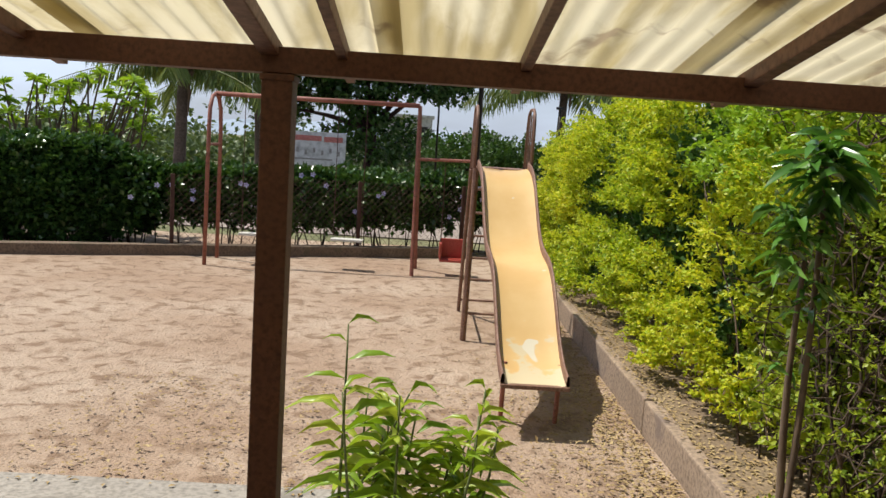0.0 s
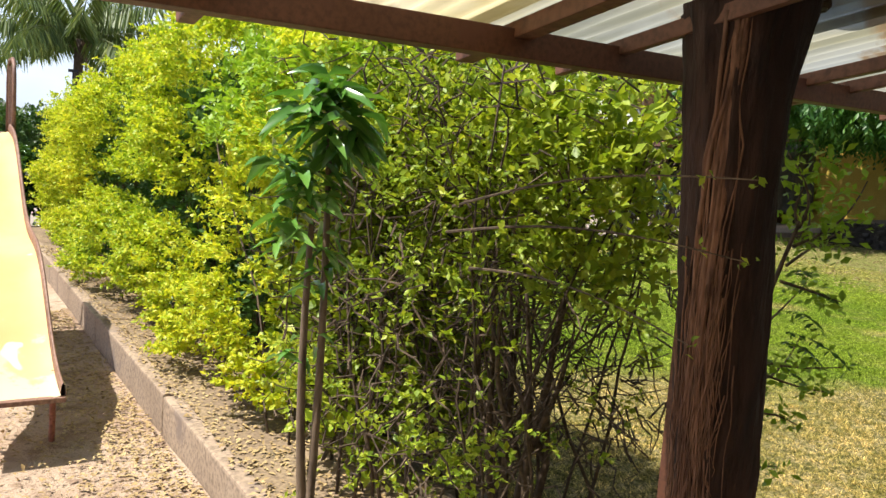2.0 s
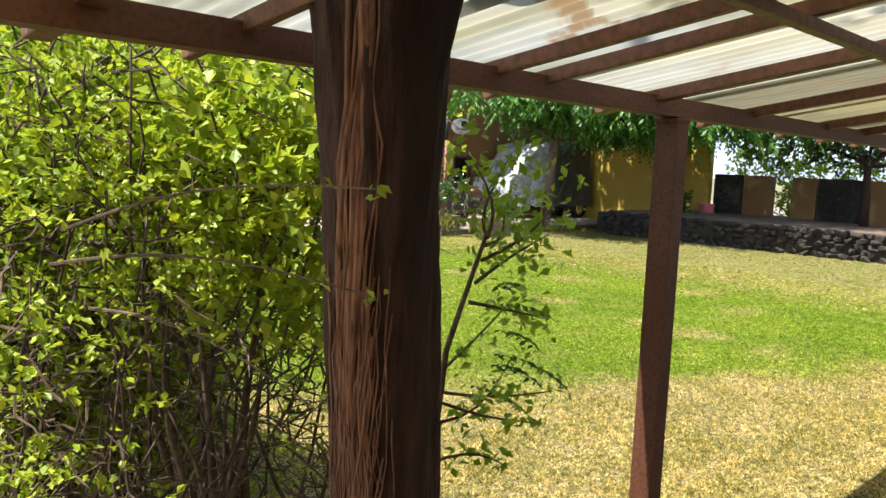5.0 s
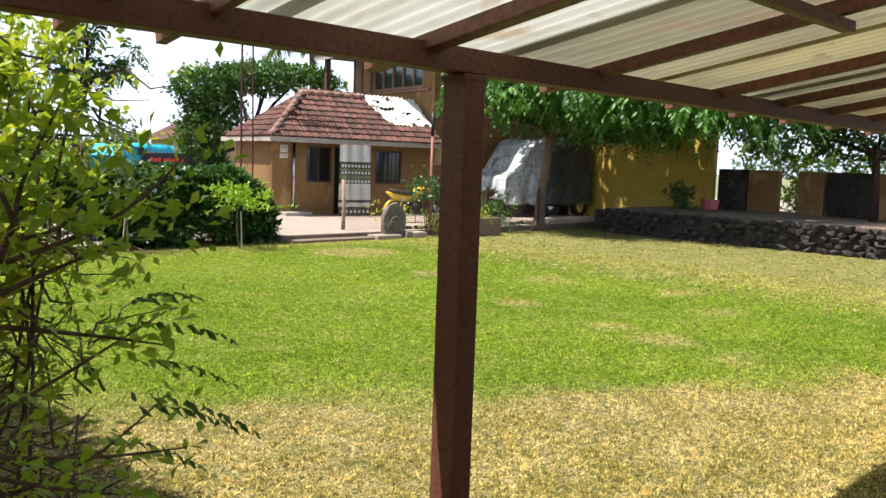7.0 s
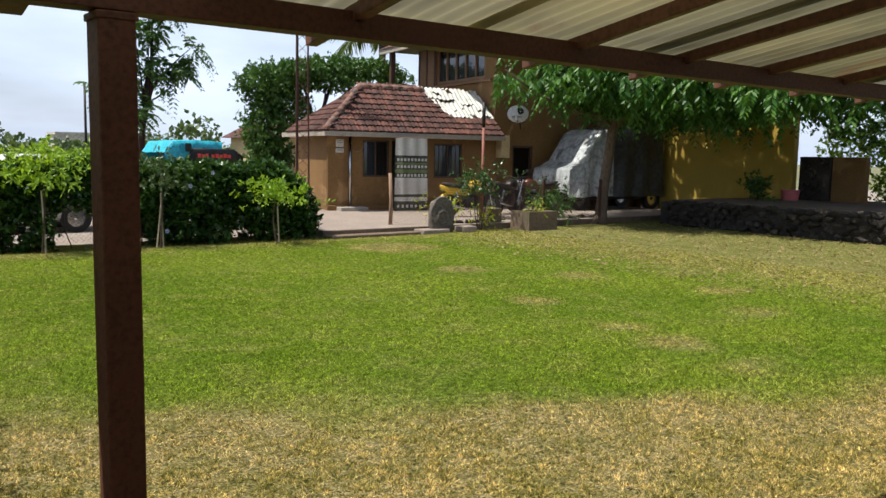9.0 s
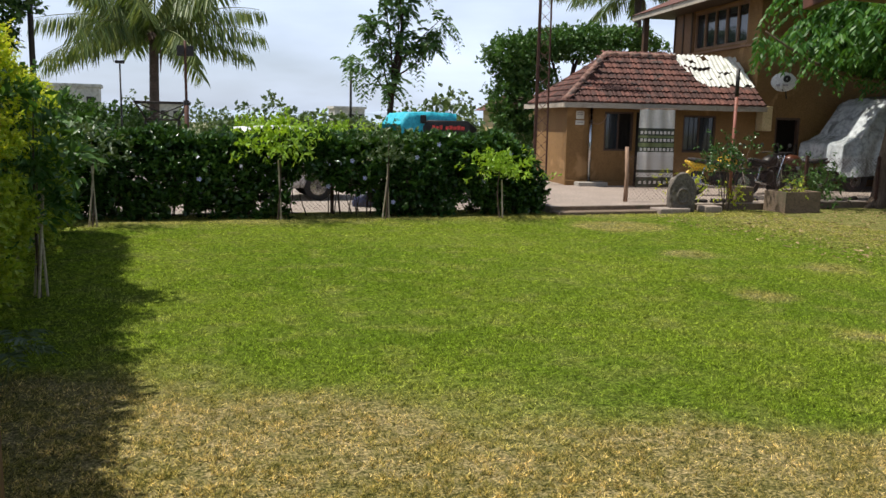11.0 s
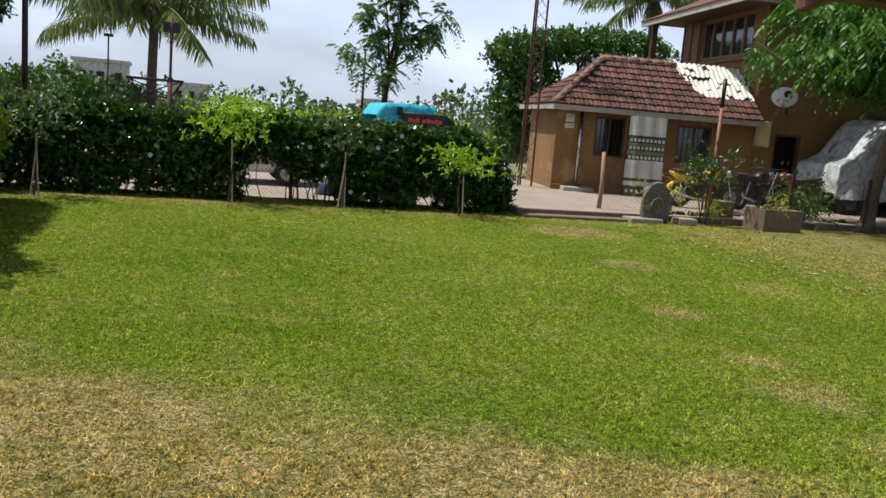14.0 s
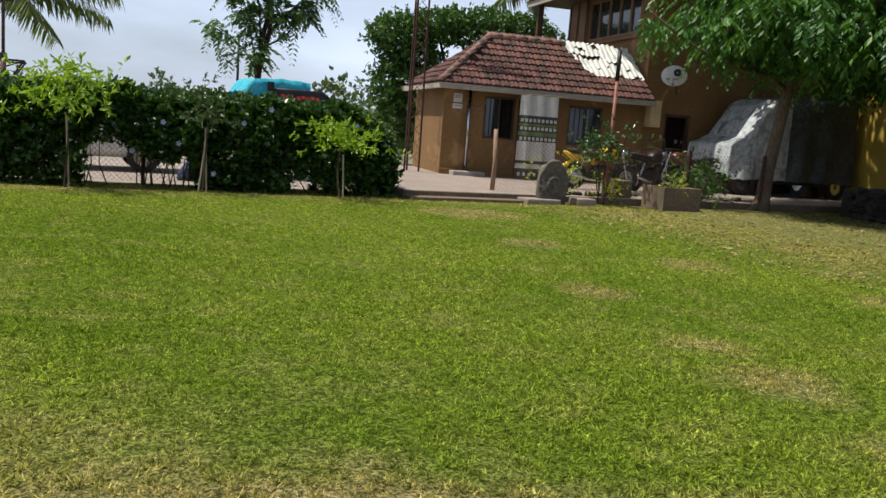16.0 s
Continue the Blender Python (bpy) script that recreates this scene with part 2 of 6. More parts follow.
# distance haze is put into the hills' pale blue
hill_mat = surface("haze_tinted_hill", (0.30, 0.37, 0.46), (0.36, 0.43, 0.52), 0.01, 0.05, 1.0, 0.0, 0.0)
far_wall = surface("far_building", (0.48, 0.46, 0.42), (0.55, 0.52, 0.48), 0.3, 3, 0.9, 0.0, 0.001)

glass_mat, gnt, gb = blank("dark_window_glass", 0.06, 0.0, 0.6)
gb.inputs["Base Color"].default_value = (0.03, 0.035, 0.04, 1)

leaf_yellow = leaf_mat("golden_hedge_leaf", [(0.05, (0.13, 0.25, 0.015)), (0.28, (0.30, 0.45, 0.03)), (0.50, (0.53, 0.62, 0.045)), (0.85, (0.73, 0.70, 0.06))], 0.46)
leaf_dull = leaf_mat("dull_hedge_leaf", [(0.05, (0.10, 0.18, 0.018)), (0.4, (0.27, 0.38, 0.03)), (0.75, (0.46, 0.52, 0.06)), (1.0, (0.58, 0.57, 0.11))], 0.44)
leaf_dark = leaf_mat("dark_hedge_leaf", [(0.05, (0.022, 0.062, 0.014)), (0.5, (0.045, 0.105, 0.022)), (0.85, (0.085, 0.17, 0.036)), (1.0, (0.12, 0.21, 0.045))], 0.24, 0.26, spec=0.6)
leaf_light = leaf_mat("fresh_sapling_leaf", [(0.05, (0.14, 0.27, 0.02)), (0.5, (0.26, 0.43, 0.035)), (1.0, (0.42, 0.56, 0.06))], 0.42)
leaf_grey = leaf_mat("grey_sapling_leaf", [(0.05, (0.05, 0.085, 0.04)), (0.5, (0.09, 0.14, 0.06)), (1.0, (0.15, 0.20, 0.09))], 0.3)
leaf_croton = leaf_mat("glossy_broad_leaf", [(0.05, (0.055, 0.16, 0.028)), (0.5, (0.12, 0.28, 0.05)), (0.9, (0.23, 0.42, 0.08)), (1.0, (0.5, 0.44, 0.05))], 0.32, 0.22, spec=0.6)
leaf_ginger = leaf_mat("ginger_leaf", [(0.05, (0.14, 0.28, 0.02)), (0.45, (0.28, 0.42, 0.035)), (0.8, (0.50, 0.56, 0.08)), (1.0, (0.62, 0.60, 0.2))], 0.42, 0.35)
leaf_feather = leaf_mat("feathery_leaf", [(0.05, (0.026, 0.085, 0.017)), (0.5, (0.055, 0.155, 0.026)), (1.0, (0.15, 0.30, 0.045))], 0.38)
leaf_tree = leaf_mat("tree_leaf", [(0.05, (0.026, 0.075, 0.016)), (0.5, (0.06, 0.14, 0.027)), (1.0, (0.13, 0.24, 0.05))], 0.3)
leaf_palm = leaf_mat("palm_leaflet", [(0.05, (0.05, 0.09, 0.025)), (0.5, (0.12, 0.18, 0.05)), (0.85, (0.24, 0.28, 0.08)), (1.0, (0.4, 0.36, 0.16))], 0.35, 0.4)
leaf_far = leaf_mat("far_scrub_leaf", [(0.05, (0.05, 0.085, 0.035)), (0.5, (0.09, 0.14, 0.05)), (1.0, (0.16, 0.21, 0.08))], 0.3, patch=0.15)

# lawn: green, with a straw-dry corner and worn spots
lawn_mat, nt, b = blank("lawn_turf", 1.0, 0.0, 0.0)
pos = nt.nodes.new("ShaderNodeNewGeometry").outputs["Position"]
sep = nt.nodes.new("ShaderNodeSeparateXYZ")
nt.links.new(pos, sep.inputs[0])
px, py = sep.outputs[0], sep.outputs[1]
warp = math_node(nt, 'MULTIPLY', math_node(nt, 'SUBTRACT', noise_fac(nt, 0.8, 5), 0.5), 3.2)
edge = math_node(nt, 'SUBTRACT', math_node(nt, 'SUBTRACT', 8.75, math_node(nt, 'MULTIPLY', px, 0.53)), py)
dry = smooth(nt, math_node(nt, 'ADD', edge, warp), -0.6, 0.75)
n_mid, n_fine, n_big = noise_fac(nt, 2.2, 6), noise_fac(nt, 55, 5), noise_fac(nt, 0.35, 4)
green = mixc(nt, smooth(nt, n_big, 0.35, 0.65), (0.168, 0.247, 0.029), (0.234, 0.302, 0.043))
green = mixc(nt, smooth(nt, n_mid, 0.45, 0.72), green, (0.27, 0.30, 0.075))
straw = mixc(nt, smooth(nt, n_mid, 0.35, 0.65), (0.34, 0.285, 0.120), (0.47, 0.375, 0.190))
far_dry = smooth(nt, math_node(nt, 'ADD', math_node(nt, 'SUBTRACT', px, 14.2), math_node(nt, 'MULTIPLY', warp, 0.8)), 0.0, 2.0)
straw_all = math_node(nt, 'MAXIMUM', dry, math_node(nt, 'MULTIPLY', far_dry, 0.6))
for sx, sy, rad in ((12.1, 10.05, 0.35), (11.1, 7.45, 0.3), (10.87, 5.65, 0.28), (10.62, 4.92, 0.3), (12.9, 13.2, 0.9), (13.3, 8.6, 0.4), (13.9, 6.6, 0.4), (12.9, 5.4, 0.35)):
    d = nt.nodes.new("ShaderNodeVectorMath")
    d.operation = 'DISTANCE'
    nt.links.new(pos, d.inputs[0])
    d.inputs[1].default_value = (sx, sy, 0)
    spot = math_node(nt, 'SUBTRACT', rad, math_node(nt, 'ADD', d.outputs["Value"], math_node(nt, 'MULTIPLY', warp, -0.25)))
    straw_all = math_node(nt, 'MAXIMUM', straw_all, math_node(nt, 'MULTIPLY', smooth(nt, spot, -0.2, 0.25), 0.75))
straw_all = math_node(nt, 'MAXIMUM', straw_all, math_node(nt, 'MULTIPLY', smooth(nt, math_node(nt, 'ADD', py, math_node(nt, 'MULTIPLY', warp, 0.6)), 13.9, 15.2), 0.6))
turf = mixc(nt, straw_all, green, straw)
# noises at three scales darken the turf in flecks
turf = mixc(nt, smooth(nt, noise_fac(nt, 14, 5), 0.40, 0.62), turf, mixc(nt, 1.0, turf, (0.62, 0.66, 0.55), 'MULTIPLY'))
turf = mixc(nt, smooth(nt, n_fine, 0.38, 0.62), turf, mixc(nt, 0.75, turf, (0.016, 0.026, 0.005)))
dark_fleck = noise_fac(nt, 26, 5, distort=0.6)
turf = mixc(nt, smooth(nt, dark_fleck, 0.52, 0.62), turf, mixc(nt, 0.6, turf, (0.014, 0.022, 0.005)))
nt.links.new(turf, b.inputs["Base Color"])
bump(nt, b, n_fine, 1.0, 0.03)

# the blades take the turf's colours, much brightened, and let light through
blade_mat = lawn_mat.copy()
blade_mat.name = "grass_blade"
bt = blade_mat.node_tree
blade_bsdf = bt.nodes["Principled BSDF"]
for link in list(blade_bsdf.inputs["Normal"].links):
    bt.links.remove(link)
blade_tr = bt.nodes.new("ShaderNodeBsdfTranslucent")
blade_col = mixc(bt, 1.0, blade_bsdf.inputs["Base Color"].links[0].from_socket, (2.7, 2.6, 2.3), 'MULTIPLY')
blade_rnd = bt.nodes.new("ShaderNodeNewGeometry").outputs["Random Per Island"]
blade_col = mixc(bt, 1.0, blade_col, ramp(bt, blade_rnd, [(0.0, (0.55, 0.58, 0.5)), (0.6, (1.0, 1.0, 0.95)), (1.0, (1.45, 1.4, 1.35))]), 'MULTIPLY')
bt.links.new(blade_col, blade_bsdf.inputs["Base Color"])
bt.links.new(blade_col, blade_tr.inputs["Color"])
blade_mix = bt.nodes.new("ShaderNodeMixShader")
blade_mix.inputs[0].default_value = 0.5
bt.links.new(blade_bsdf.outputs[0], blade_mix.inputs[1])
bt.links.new(blade_tr.outputs[0], blade_mix.inputs[2])
bt.links.new(blade_mix.outputs[0], bt.nodes["Material Output"].inputs["Surface"])

dirt_mat, nt, b = blank("dry_play_dirt", 0.95, 0.0, 0.2)
n1, n2, n3 = noise_fac(nt, 0.45, 5), noise_fac(nt, 5.0, 6, distort=0.5), noise_fac(nt, 45, 5)
col = mixc(nt, smooth(nt, n1, 0.35, 0.65), (0.36, 0.255, 0.18), (0.46, 0.36, 0.275))
col = mixc(nt, smooth(nt, n2, 0.48, 0.66), col, (0.25, 0.17, 0.115))
col = mixc(nt, smooth(nt, n3, 0.5, 0.8), col, (0.22, 0.15, 0.10))
nt.links.new(col, b.inputs["Base Color"])
bump(nt, b, math_node(nt, 'ADD', math_node(nt, 'MULTIPLY', n2, 1.0), math_node(nt, 'MULTIPLY', n3, 0.35)), 1.0, 0.06)

soil_mat = surface("leaf_littered_soil", (0.20, 0.14, 0.09), (0.30, 0.22, 0.13), 2.0, 40, 0.95, 0.0, 0.01, (0.13, 0.10, 0.06), 4.0)
field_mat = surface("field_ground", (0.13, 0.15, 0.06), (0.24, 0.21, 0.11), 0.05, 1.5, 0.95, 0.0, 0.01, (0.30, 0.24, 0.16), 0.08)

# corrugated fibreglass: light passes, with algae streaks down the slope and dirt patches
fibre_mat, nt, b = blank("stained_fibreglass", 0.5, 0.0, 0.4)
st = noise_fac(nt, 6.0, 6, (1.0, 0.10, 1.0), distort=0.4)
st2 = noise_fac(nt, 1.1, 5, (1.0, 0.5, 1.0))
st3 = noise_fac(nt, 1.7, 6, distort=1.2)
col = mixc(nt, smooth(nt, st, 0.40, 0.66), (0.68, 0.61, 0.42), (0.36, 0.27, 0.085))
col = mixc(nt, math_node(nt, 'MULTIPLY', smooth(nt, st2, 0.45, 0.75), 0.7), col, (0.50, 0.42, 0.17))
col = mixc(nt, math_node(nt, 'MULTIPLY', smooth(nt, st3, 0.57, 0.66), 0.9), col, (0.20, 0.12, 0.05))
rnd = nt.nodes.new("ShaderNodeObjectInfo").outputs["Random"]
col = mixc(nt, math_node(nt, 'MULTIPLY', rnd, 0.35), col, (0.66, 0.62, 0.50))
nt.links.new(col, b.inputs["Base Color"])
tr = nt.nodes.new("ShaderNodeBsdfTranslucent")
nt.links.new(col, tr.inputs["Color"])
mx = nt.nodes.new("ShaderNodeMixShader")
mx.inputs[0].default_value = 0.62
nt.links.new(b.outputs[0], mx.inputs[1])
nt.links.new(tr.outputs[0], mx.inputs[2])
nt.links.new(mx.outputs[0], nt.nodes["Material Output"].inputs["Surface"])


fibre_old = fibre_mat.copy()
fibre_old.name = "mossy_fibreglass"
for n in fibre_old.node_tree.nodes:
    if n.bl_idname == "ShaderNodeMix" and tuple(round(v, 2) for v in n.inputs[6].default_value[:3]) == (0.68, 0.61, 0.42):
        n.inputs[6].default_value, n.inputs[7].default_value = (0.20, 0.19, 0.10, 1), (0.06, 0.053, 0.015, 1)
    if n.bl_idname == "ShaderNodeMixShader":
        n.inputs[0].default_value = 0.34

# a greyer, darker copy for the sheets in the middle
fibre_grey = fibre_mat.copy()
fibre_grey.name = "bleached_fibreglass"
for n in fibre_grey.node_tree.nodes:
    if n.bl_idname == "ShaderNodeMix" and tuple(round(v, 2) for v in n.inputs[6].default_value[:3]) == (0.68, 0.61, 0.42):
        n.inputs[6].default_value, n.inputs[7].default_value = (0.34, 0.355, 0.34, 1), (0.20, 0.21, 0.17, 1)


# ---- mesh helpers ----
def to_mesh(name, bm, material, soft=False):
    me = bpy.data.meshes.new(name)
    bmesh.ops.recalc_face_normals(bm, faces=bm.faces)
    bm.to_mesh(me)
    bm.free()
    me.materials.append(material)
    if soft:
        me.polygons.foreach_set("use_smooth", [True] * len(me.polygons))
    return me


def part(name, bm, material, parent, label="", soft=False):
    ob = new(name, to_mesh(name, bm, material, soft))
    ob.parent = parent
    return tagged(ob, label)


def single(name, bm, material, label="", category="", group="", kind="", soft=False):
    return tagged(new(name, to_mesh(name, bm, material, soft)), label, category, group, kind)


def thing(name, at, label, category, group="", kind="", turn=0.0):
    ob = new(name)
    ob.matrix_world = pose(*at, 0, 0, turn)
    return tagged(ob, label, category, group, kind)


def box(bm, x0, x1, y0, y1, z0, z1, bevel=0.0, m=None):
    r = bmesh.ops.create_cube(bm, size=1)
    mat = Matrix.Translation(((x0 + x1) / 2, (y0 + y1) / 2, (z0 + z1) / 2)) @ Matrix.Diagonal((x1 - x0, y1 - y0, z1 - z0, 1))
    bmesh.ops.transform(bm, matrix=(m @ mat) if m else mat, verts=r["verts"])
    if bevel:
        edges = {e for v in r["verts"] for e in v.link_edges}
        bmesh.ops.bevel(bm, geom=list(edges), offset=bevel, segments=2, affect='EDGES', profile=0.6)
    return bm


def boxes(*rows, bevel=0.0, m=None):
    bm = bmesh.new()
    for r in rows:
        box(bm, *r, bevel=bevel, m=m)
    return bm


def tube(bm, pts, radii, seg=8, flat=1.0):
    """A closed sweep of a circle along points; radii: one for all, or one a point."""
    pts = [Vector(p) for p in pts]
    if isinstance(radii, (int, float)):
        radii = [radii] * len(pts)
    rings = []
    side = None
    for i, p in enumerate(pts):
        d = (pts[min(i + 1, len(pts) - 1)] - pts[max(i - 1, 0)]).normalized()
        if side is None:
            side = d.orthogonal().normalized()
        side = (side - d * side.dot(d)).normalized()
        up = d.cross(side)
        rings.append([bm.verts.new(p + (side * math.cos(a) + up * math.sin(a) * flat) * radii[i]) for a in (2 * math.pi * k / seg for k in range(seg))])
    for a, c in zip(rings, rings[1:]):
        for k in range(seg):
            bm.faces.new((a[k], a[(k + 1) % seg], c[(k + 1) % seg], c[k]))
    bm.faces.new(rings[0])
    bm.faces.new(rings[-1][::-1])
    return bm


def tubes(*rows, seg=8):
    bm = bmesh.new()
    for pts, r in rows:
        tube(bm, pts, r, seg)
    return bm


def grid_bm(fn, nu, nv):
    """A sheet from fn(u, v), u and v from 0 to 1."""
    bm = bmesh.new()
    vs = [[bm.verts.new(fn(i / nu, j / nv)) for j in range(nv + 1)] for i in range(nu + 1)]
    for i in range(nu):
        for j in range(nv):
            bm.faces.new((vs[i][j], vs[i + 1][j], vs[i + 1][j + 1], vs[i][j + 1]))
    return bm


def disc_ring(bm, r0, r1, h, seg=24, m=None):
    """A flat ring of height h about z."""
    loops = []
    for r, z in ((r0, 0), (r1, 0), (r1, h), (r0, h)):
        loops.append([bm.verts.new((r * math.cos(2 * math.pi * k / seg), r * math.sin(2 * math.pi * k / seg), z)) for k in range(seg)])
    for a in range(4):
        for k in range(seg):
            bm.faces.new((loops[a][k], loops[a][(k + 1) % seg], loops[(a + 1) % 4][(k + 1) % seg], loops[(a + 1) % 4][k]))
    if m:
        bmesh.ops.transform(bm, matrix=m, verts=[v for l in loops for v in l])
    return bm


def unit(v):
    return v / np.maximum(np.linalg.norm(v, axis=1, keepdims=True), 1e-9)


def leaf_mesh(name, c, d, size, material, width=0.5, fold=0.2, up=0.5, droop=0.0, segs=1):
    """One mesh of many leaves: c base points, d directions, size lengths. Each leaf is folded along its rib; with segs 2 it also bends."""
    n = len(c)
    d = unit(d)
    r = rng.normal(size=(n, 3))
    r[:, 2] += up * 3
    s = unit(np.cross(d, r))
    nn = np.cross(s, d)
    L = size[:, None]
    if segs == 1:
        rows = [c, c + d * L * 0.5 + s * L * width / 2 + nn * L * fold * 0.5, c + d * L - np.array([0, 0, 1]) * L * droop, c + d * L * 0.5 - s * L * width / 2 + nn * L * fold * 0.5]
        tri = [(0, 1, 2), (0, 2, 3)]
    else:
        z = np.array([0, 0, 1])
        a, m2 = c + d * L * 0.33, c + d * L * 0.68 - z * L * droop * 0.4
        rows = [c, a + s * L * width / 2 + nn * L * fold * 0.4, a, a - s * L * width / 2 + nn * L * fold * 0.4,
                m2 + s * L * width * 0.42 + nn * L * fold * 0.3, m2, m2 - s * L * width * 0.42 + nn * L * fold * 0.3, c + d * L - z * L * droop]
        tri = [(0, 1, 2), (0, 2, 3), (1, 4, 5), (1, 5, 2), (2, 5, 6), (2, 6, 3), (4, 7, 5), (5, 7, 6)]
    k = len(rows)
    verts = np.stack(rows, 1).reshape(-1, 3)
    faces = (np.array(tri)[None] + (np.arange(n) * k)[:, None, None]).reshape(-1, 3)
    me = bpy.data.meshes.new(name)
    me.vertices.add(len(verts))
    me.vertices.foreach_set("co", verts.astype(np.float32).ravel())
    me.loops.add(faces.size)
    me.loops.foreach_set("vertex_index", faces.astype(np.int32).ravel())
    me.polygons.add(len(faces))
    me.polygons.foreach_set("loop_start", np.arange(0, faces.size, 3, dtype=np.int32))
    me.update(calc_edges=True)
    me.materials.append(material)
    return me


def leaf_part(name, c, d, size, material, parent, label="", **kw):
    ob = new(name, leaf_mesh(name, np.asarray(c, float), np.asarray(d, float), np.asarray(size, float), material, **kw))
    ob.parent = parent
    return tagged(ob, label, kind="stuff" if parent is None else "")


def sprays(base, out, count, reach, size, spread=0.7):
    """Leaves set along short twigs: base points, outward ways; count leaves a twig over a reach."""
    n = len(base)
    t = rng.uniform(0.05, 1, (n, count))
    way = unit(out + rng.normal(size=(n, 3)) * 0.45)
    c = base[:, None] + way[:, None] * (t * rng.uniform(0.5, 1.2, (n, 1)) * reach)[..., None]
    d = way[:, None] * 0.6 + rng.normal(size=(n, count, 3)) * spread
    s = rng.uniform(0.6, 1.25, (n, count)) * size
    return c.reshape(-1, 3), d.reshape(-1, 3), s.reshape(-1)


def shell(x0, x1, y0, y1, z0, z1, n, lump=0.18, scale=1.3, inside=0.25, taper=0.1):
    """Random points on the sides and top of a block with a lumpy skin, and outward ways."""
    a = np.array([(y1 - y0) * (z1 - z0)] * 2 + [(x1 - x0) * (z1 - z0)] * 2 + [(x1 - x0) * (y1 - y0)])
    f = rng.choice(5, n, p=a / a.sum())
    u, v = rng.random(n), rng.random(n)
    p, o = np.zeros((n, 3)), np.zeros((n, 3))
    for k, (nx, ny, nz) in enumerate(((-1, 0, 0), (1, 0, 0), (0, -1, 0), (0, 1, 0), (0, 0, 1))):
        i = f == k
        if nx:
            p[i] = np.c_[np.full(i.sum(), x0 if nx < 0 else x1), y0 + (y1 - y0) * u[i], z0 + (z1 - z0) * v[i]]
        elif ny:
            p[i] = np.c_[x0 + (x1 - x0) * u[i], np.full(i.sum(), y0 if ny < 0 else y1), z0 + (z1 - z0) * v[i]]
        else:
            p[i] = np.c_[x0 + (x1 - x0) * u[i], y0 + (y1 - y0) * v[i], np.full(i.sum(), z1)]
        o[i] = (nx, ny, nz)
    h = (p[:, 2] - z0) / (z1 - z0)
    # rounded shoulders and a drawn-in foot
    mid = np.array([(x0 + x1) / 2, (y0 + y1) / 2])
    p[:, :2] += (mid - p[:, :2]) * (taper * h ** 3)[:, None] * np.array([1.0, 0.25 * (x1 - x0) / max(y1 - y0, 0.1)])
    lum = np.array([noise.noise(Vector(q) * scale) + 0.5 * noise.noise(Vector(q) * scale * 2.7) for q in p])
    p += o * (lum * lump - rng.random(n) ** 2 * inside)[:, None]
    o = unit(o + np.array([0, 0, 0.45]))
    return p, o

# ---- ground and setting ----
single("ground", boxes((-400, 420, -300, 520, -0.5, -0.03)), field_mat, "far scrubby field ground", "ground", kind="structure")


def sheet(name, x0, x1, y0, y1, z, step, amp, material, label, category, fn=None):
    nx, ny = max(2, int((x1 - x0) / step)), max(2, int((y1 - y0) / step))

    def f(u, v):
        x, y = x0 + (x1 - x0) * u, y0 + (y1 - y0) * v
        h = z + amp * (noise.noise(Vector((x * 0.7, y * 0.7, 3))) + 0.4 * noise.noise(Vector((x * 3.1, y * 3.1, 5))))
        return (x, y, h + (fn(x, y) if fn else 0))
    return single(name, grid_bm(f, nx, ny), material, label, category, kind="structure", soft=True)


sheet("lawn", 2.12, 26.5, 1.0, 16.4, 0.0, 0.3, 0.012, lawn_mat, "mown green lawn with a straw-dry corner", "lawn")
sheet("playground_dirt", -12, 2.02, 3.95, 15.2, 0.0, 0.12, 0.02, dirt_mat, "bare dry sandy playground dirt", "ground")
single("yard", boxes((-30, 60, 16.42, 23.9, -0.2, 0.0)), yard_conc, "dusty sunlit concrete yard", "yard", kind="structure")
single("yard_road", boxes((-30, 60, 24.0, 29, -0.25, -0.01)), yard_conc, "pale dusty road past the yard", "road", kind="structure")
single("apron", boxes((-12, 2.02, 1.0, 3.94, -0.2, 0.02), bevel=0.012), concrete, "weathered grey concrete apron beside the playground", "pavement", kind="structure")
single("shelter_floor", boxes((-8, 14, -4.5, 0.55, -0.2, 0.4), bevel=0.015), concrete, "raised grey concrete shelter floor", "floor", kind="structure")
single("shelter_step", boxes((-8, 14, 0.56, 0.98, -0.2, 0.2), bevel=0.015), concrete, "grey concrete step down from the shelter", "step", kind="structure")
# never in view; its dark ochre keeps bounced light low
single("wall_back", boxes((-8, 14, -4.7, -4.52, -0.2, 3.4)), ochre, "unseen ochre plastered back wall of the shelter", "wall", kind="structure")

# planting bed behind its kerb
single("bed_soil", boxes((2.135, 2.95, 2.9, 14.6, -0.1, 0.222), (2.951, 3.3, 2.9, 14.6, -0.1, 0.10), bevel=0.03), soil_mat, "leaf-littered soil of the hedge bed", "soil", kind="structure")
kerb = thing("kerb", (2.11, 8.4, 0), "low plastered kerb wall along the hedge bed", "kerb", kind="structure")
for i in range(5):
    y0 = 2.9 + i * 2.36
    part("kerb_length", boxes((-0.085, 0.02, y0 - 8.4, y0 + 2.35 - 8.4, -0.1, 0.24 + 0.01 * (i % 2)), bevel=0.015), kerb_conc, kerb)
single("back_kerb", boxes((-0.09, 9.0, -0.12, 0.12, -0.1, 0.17), bevel=0.02, m=pose(-7.2, 10.9, 0, 0, 0, 21.0)), planter_conc, "low weathered kerb under the chain-link fence", "kerb", kind="structure")

# ---- shelter frame and roof ----
shelter = thing("shelter", (0, 2.0, 0), "open shelter with brown painted posts and beam", "shelter", kind="structure")


def at(*p):
    return (p[0], p[1] - 2.0, p[2])


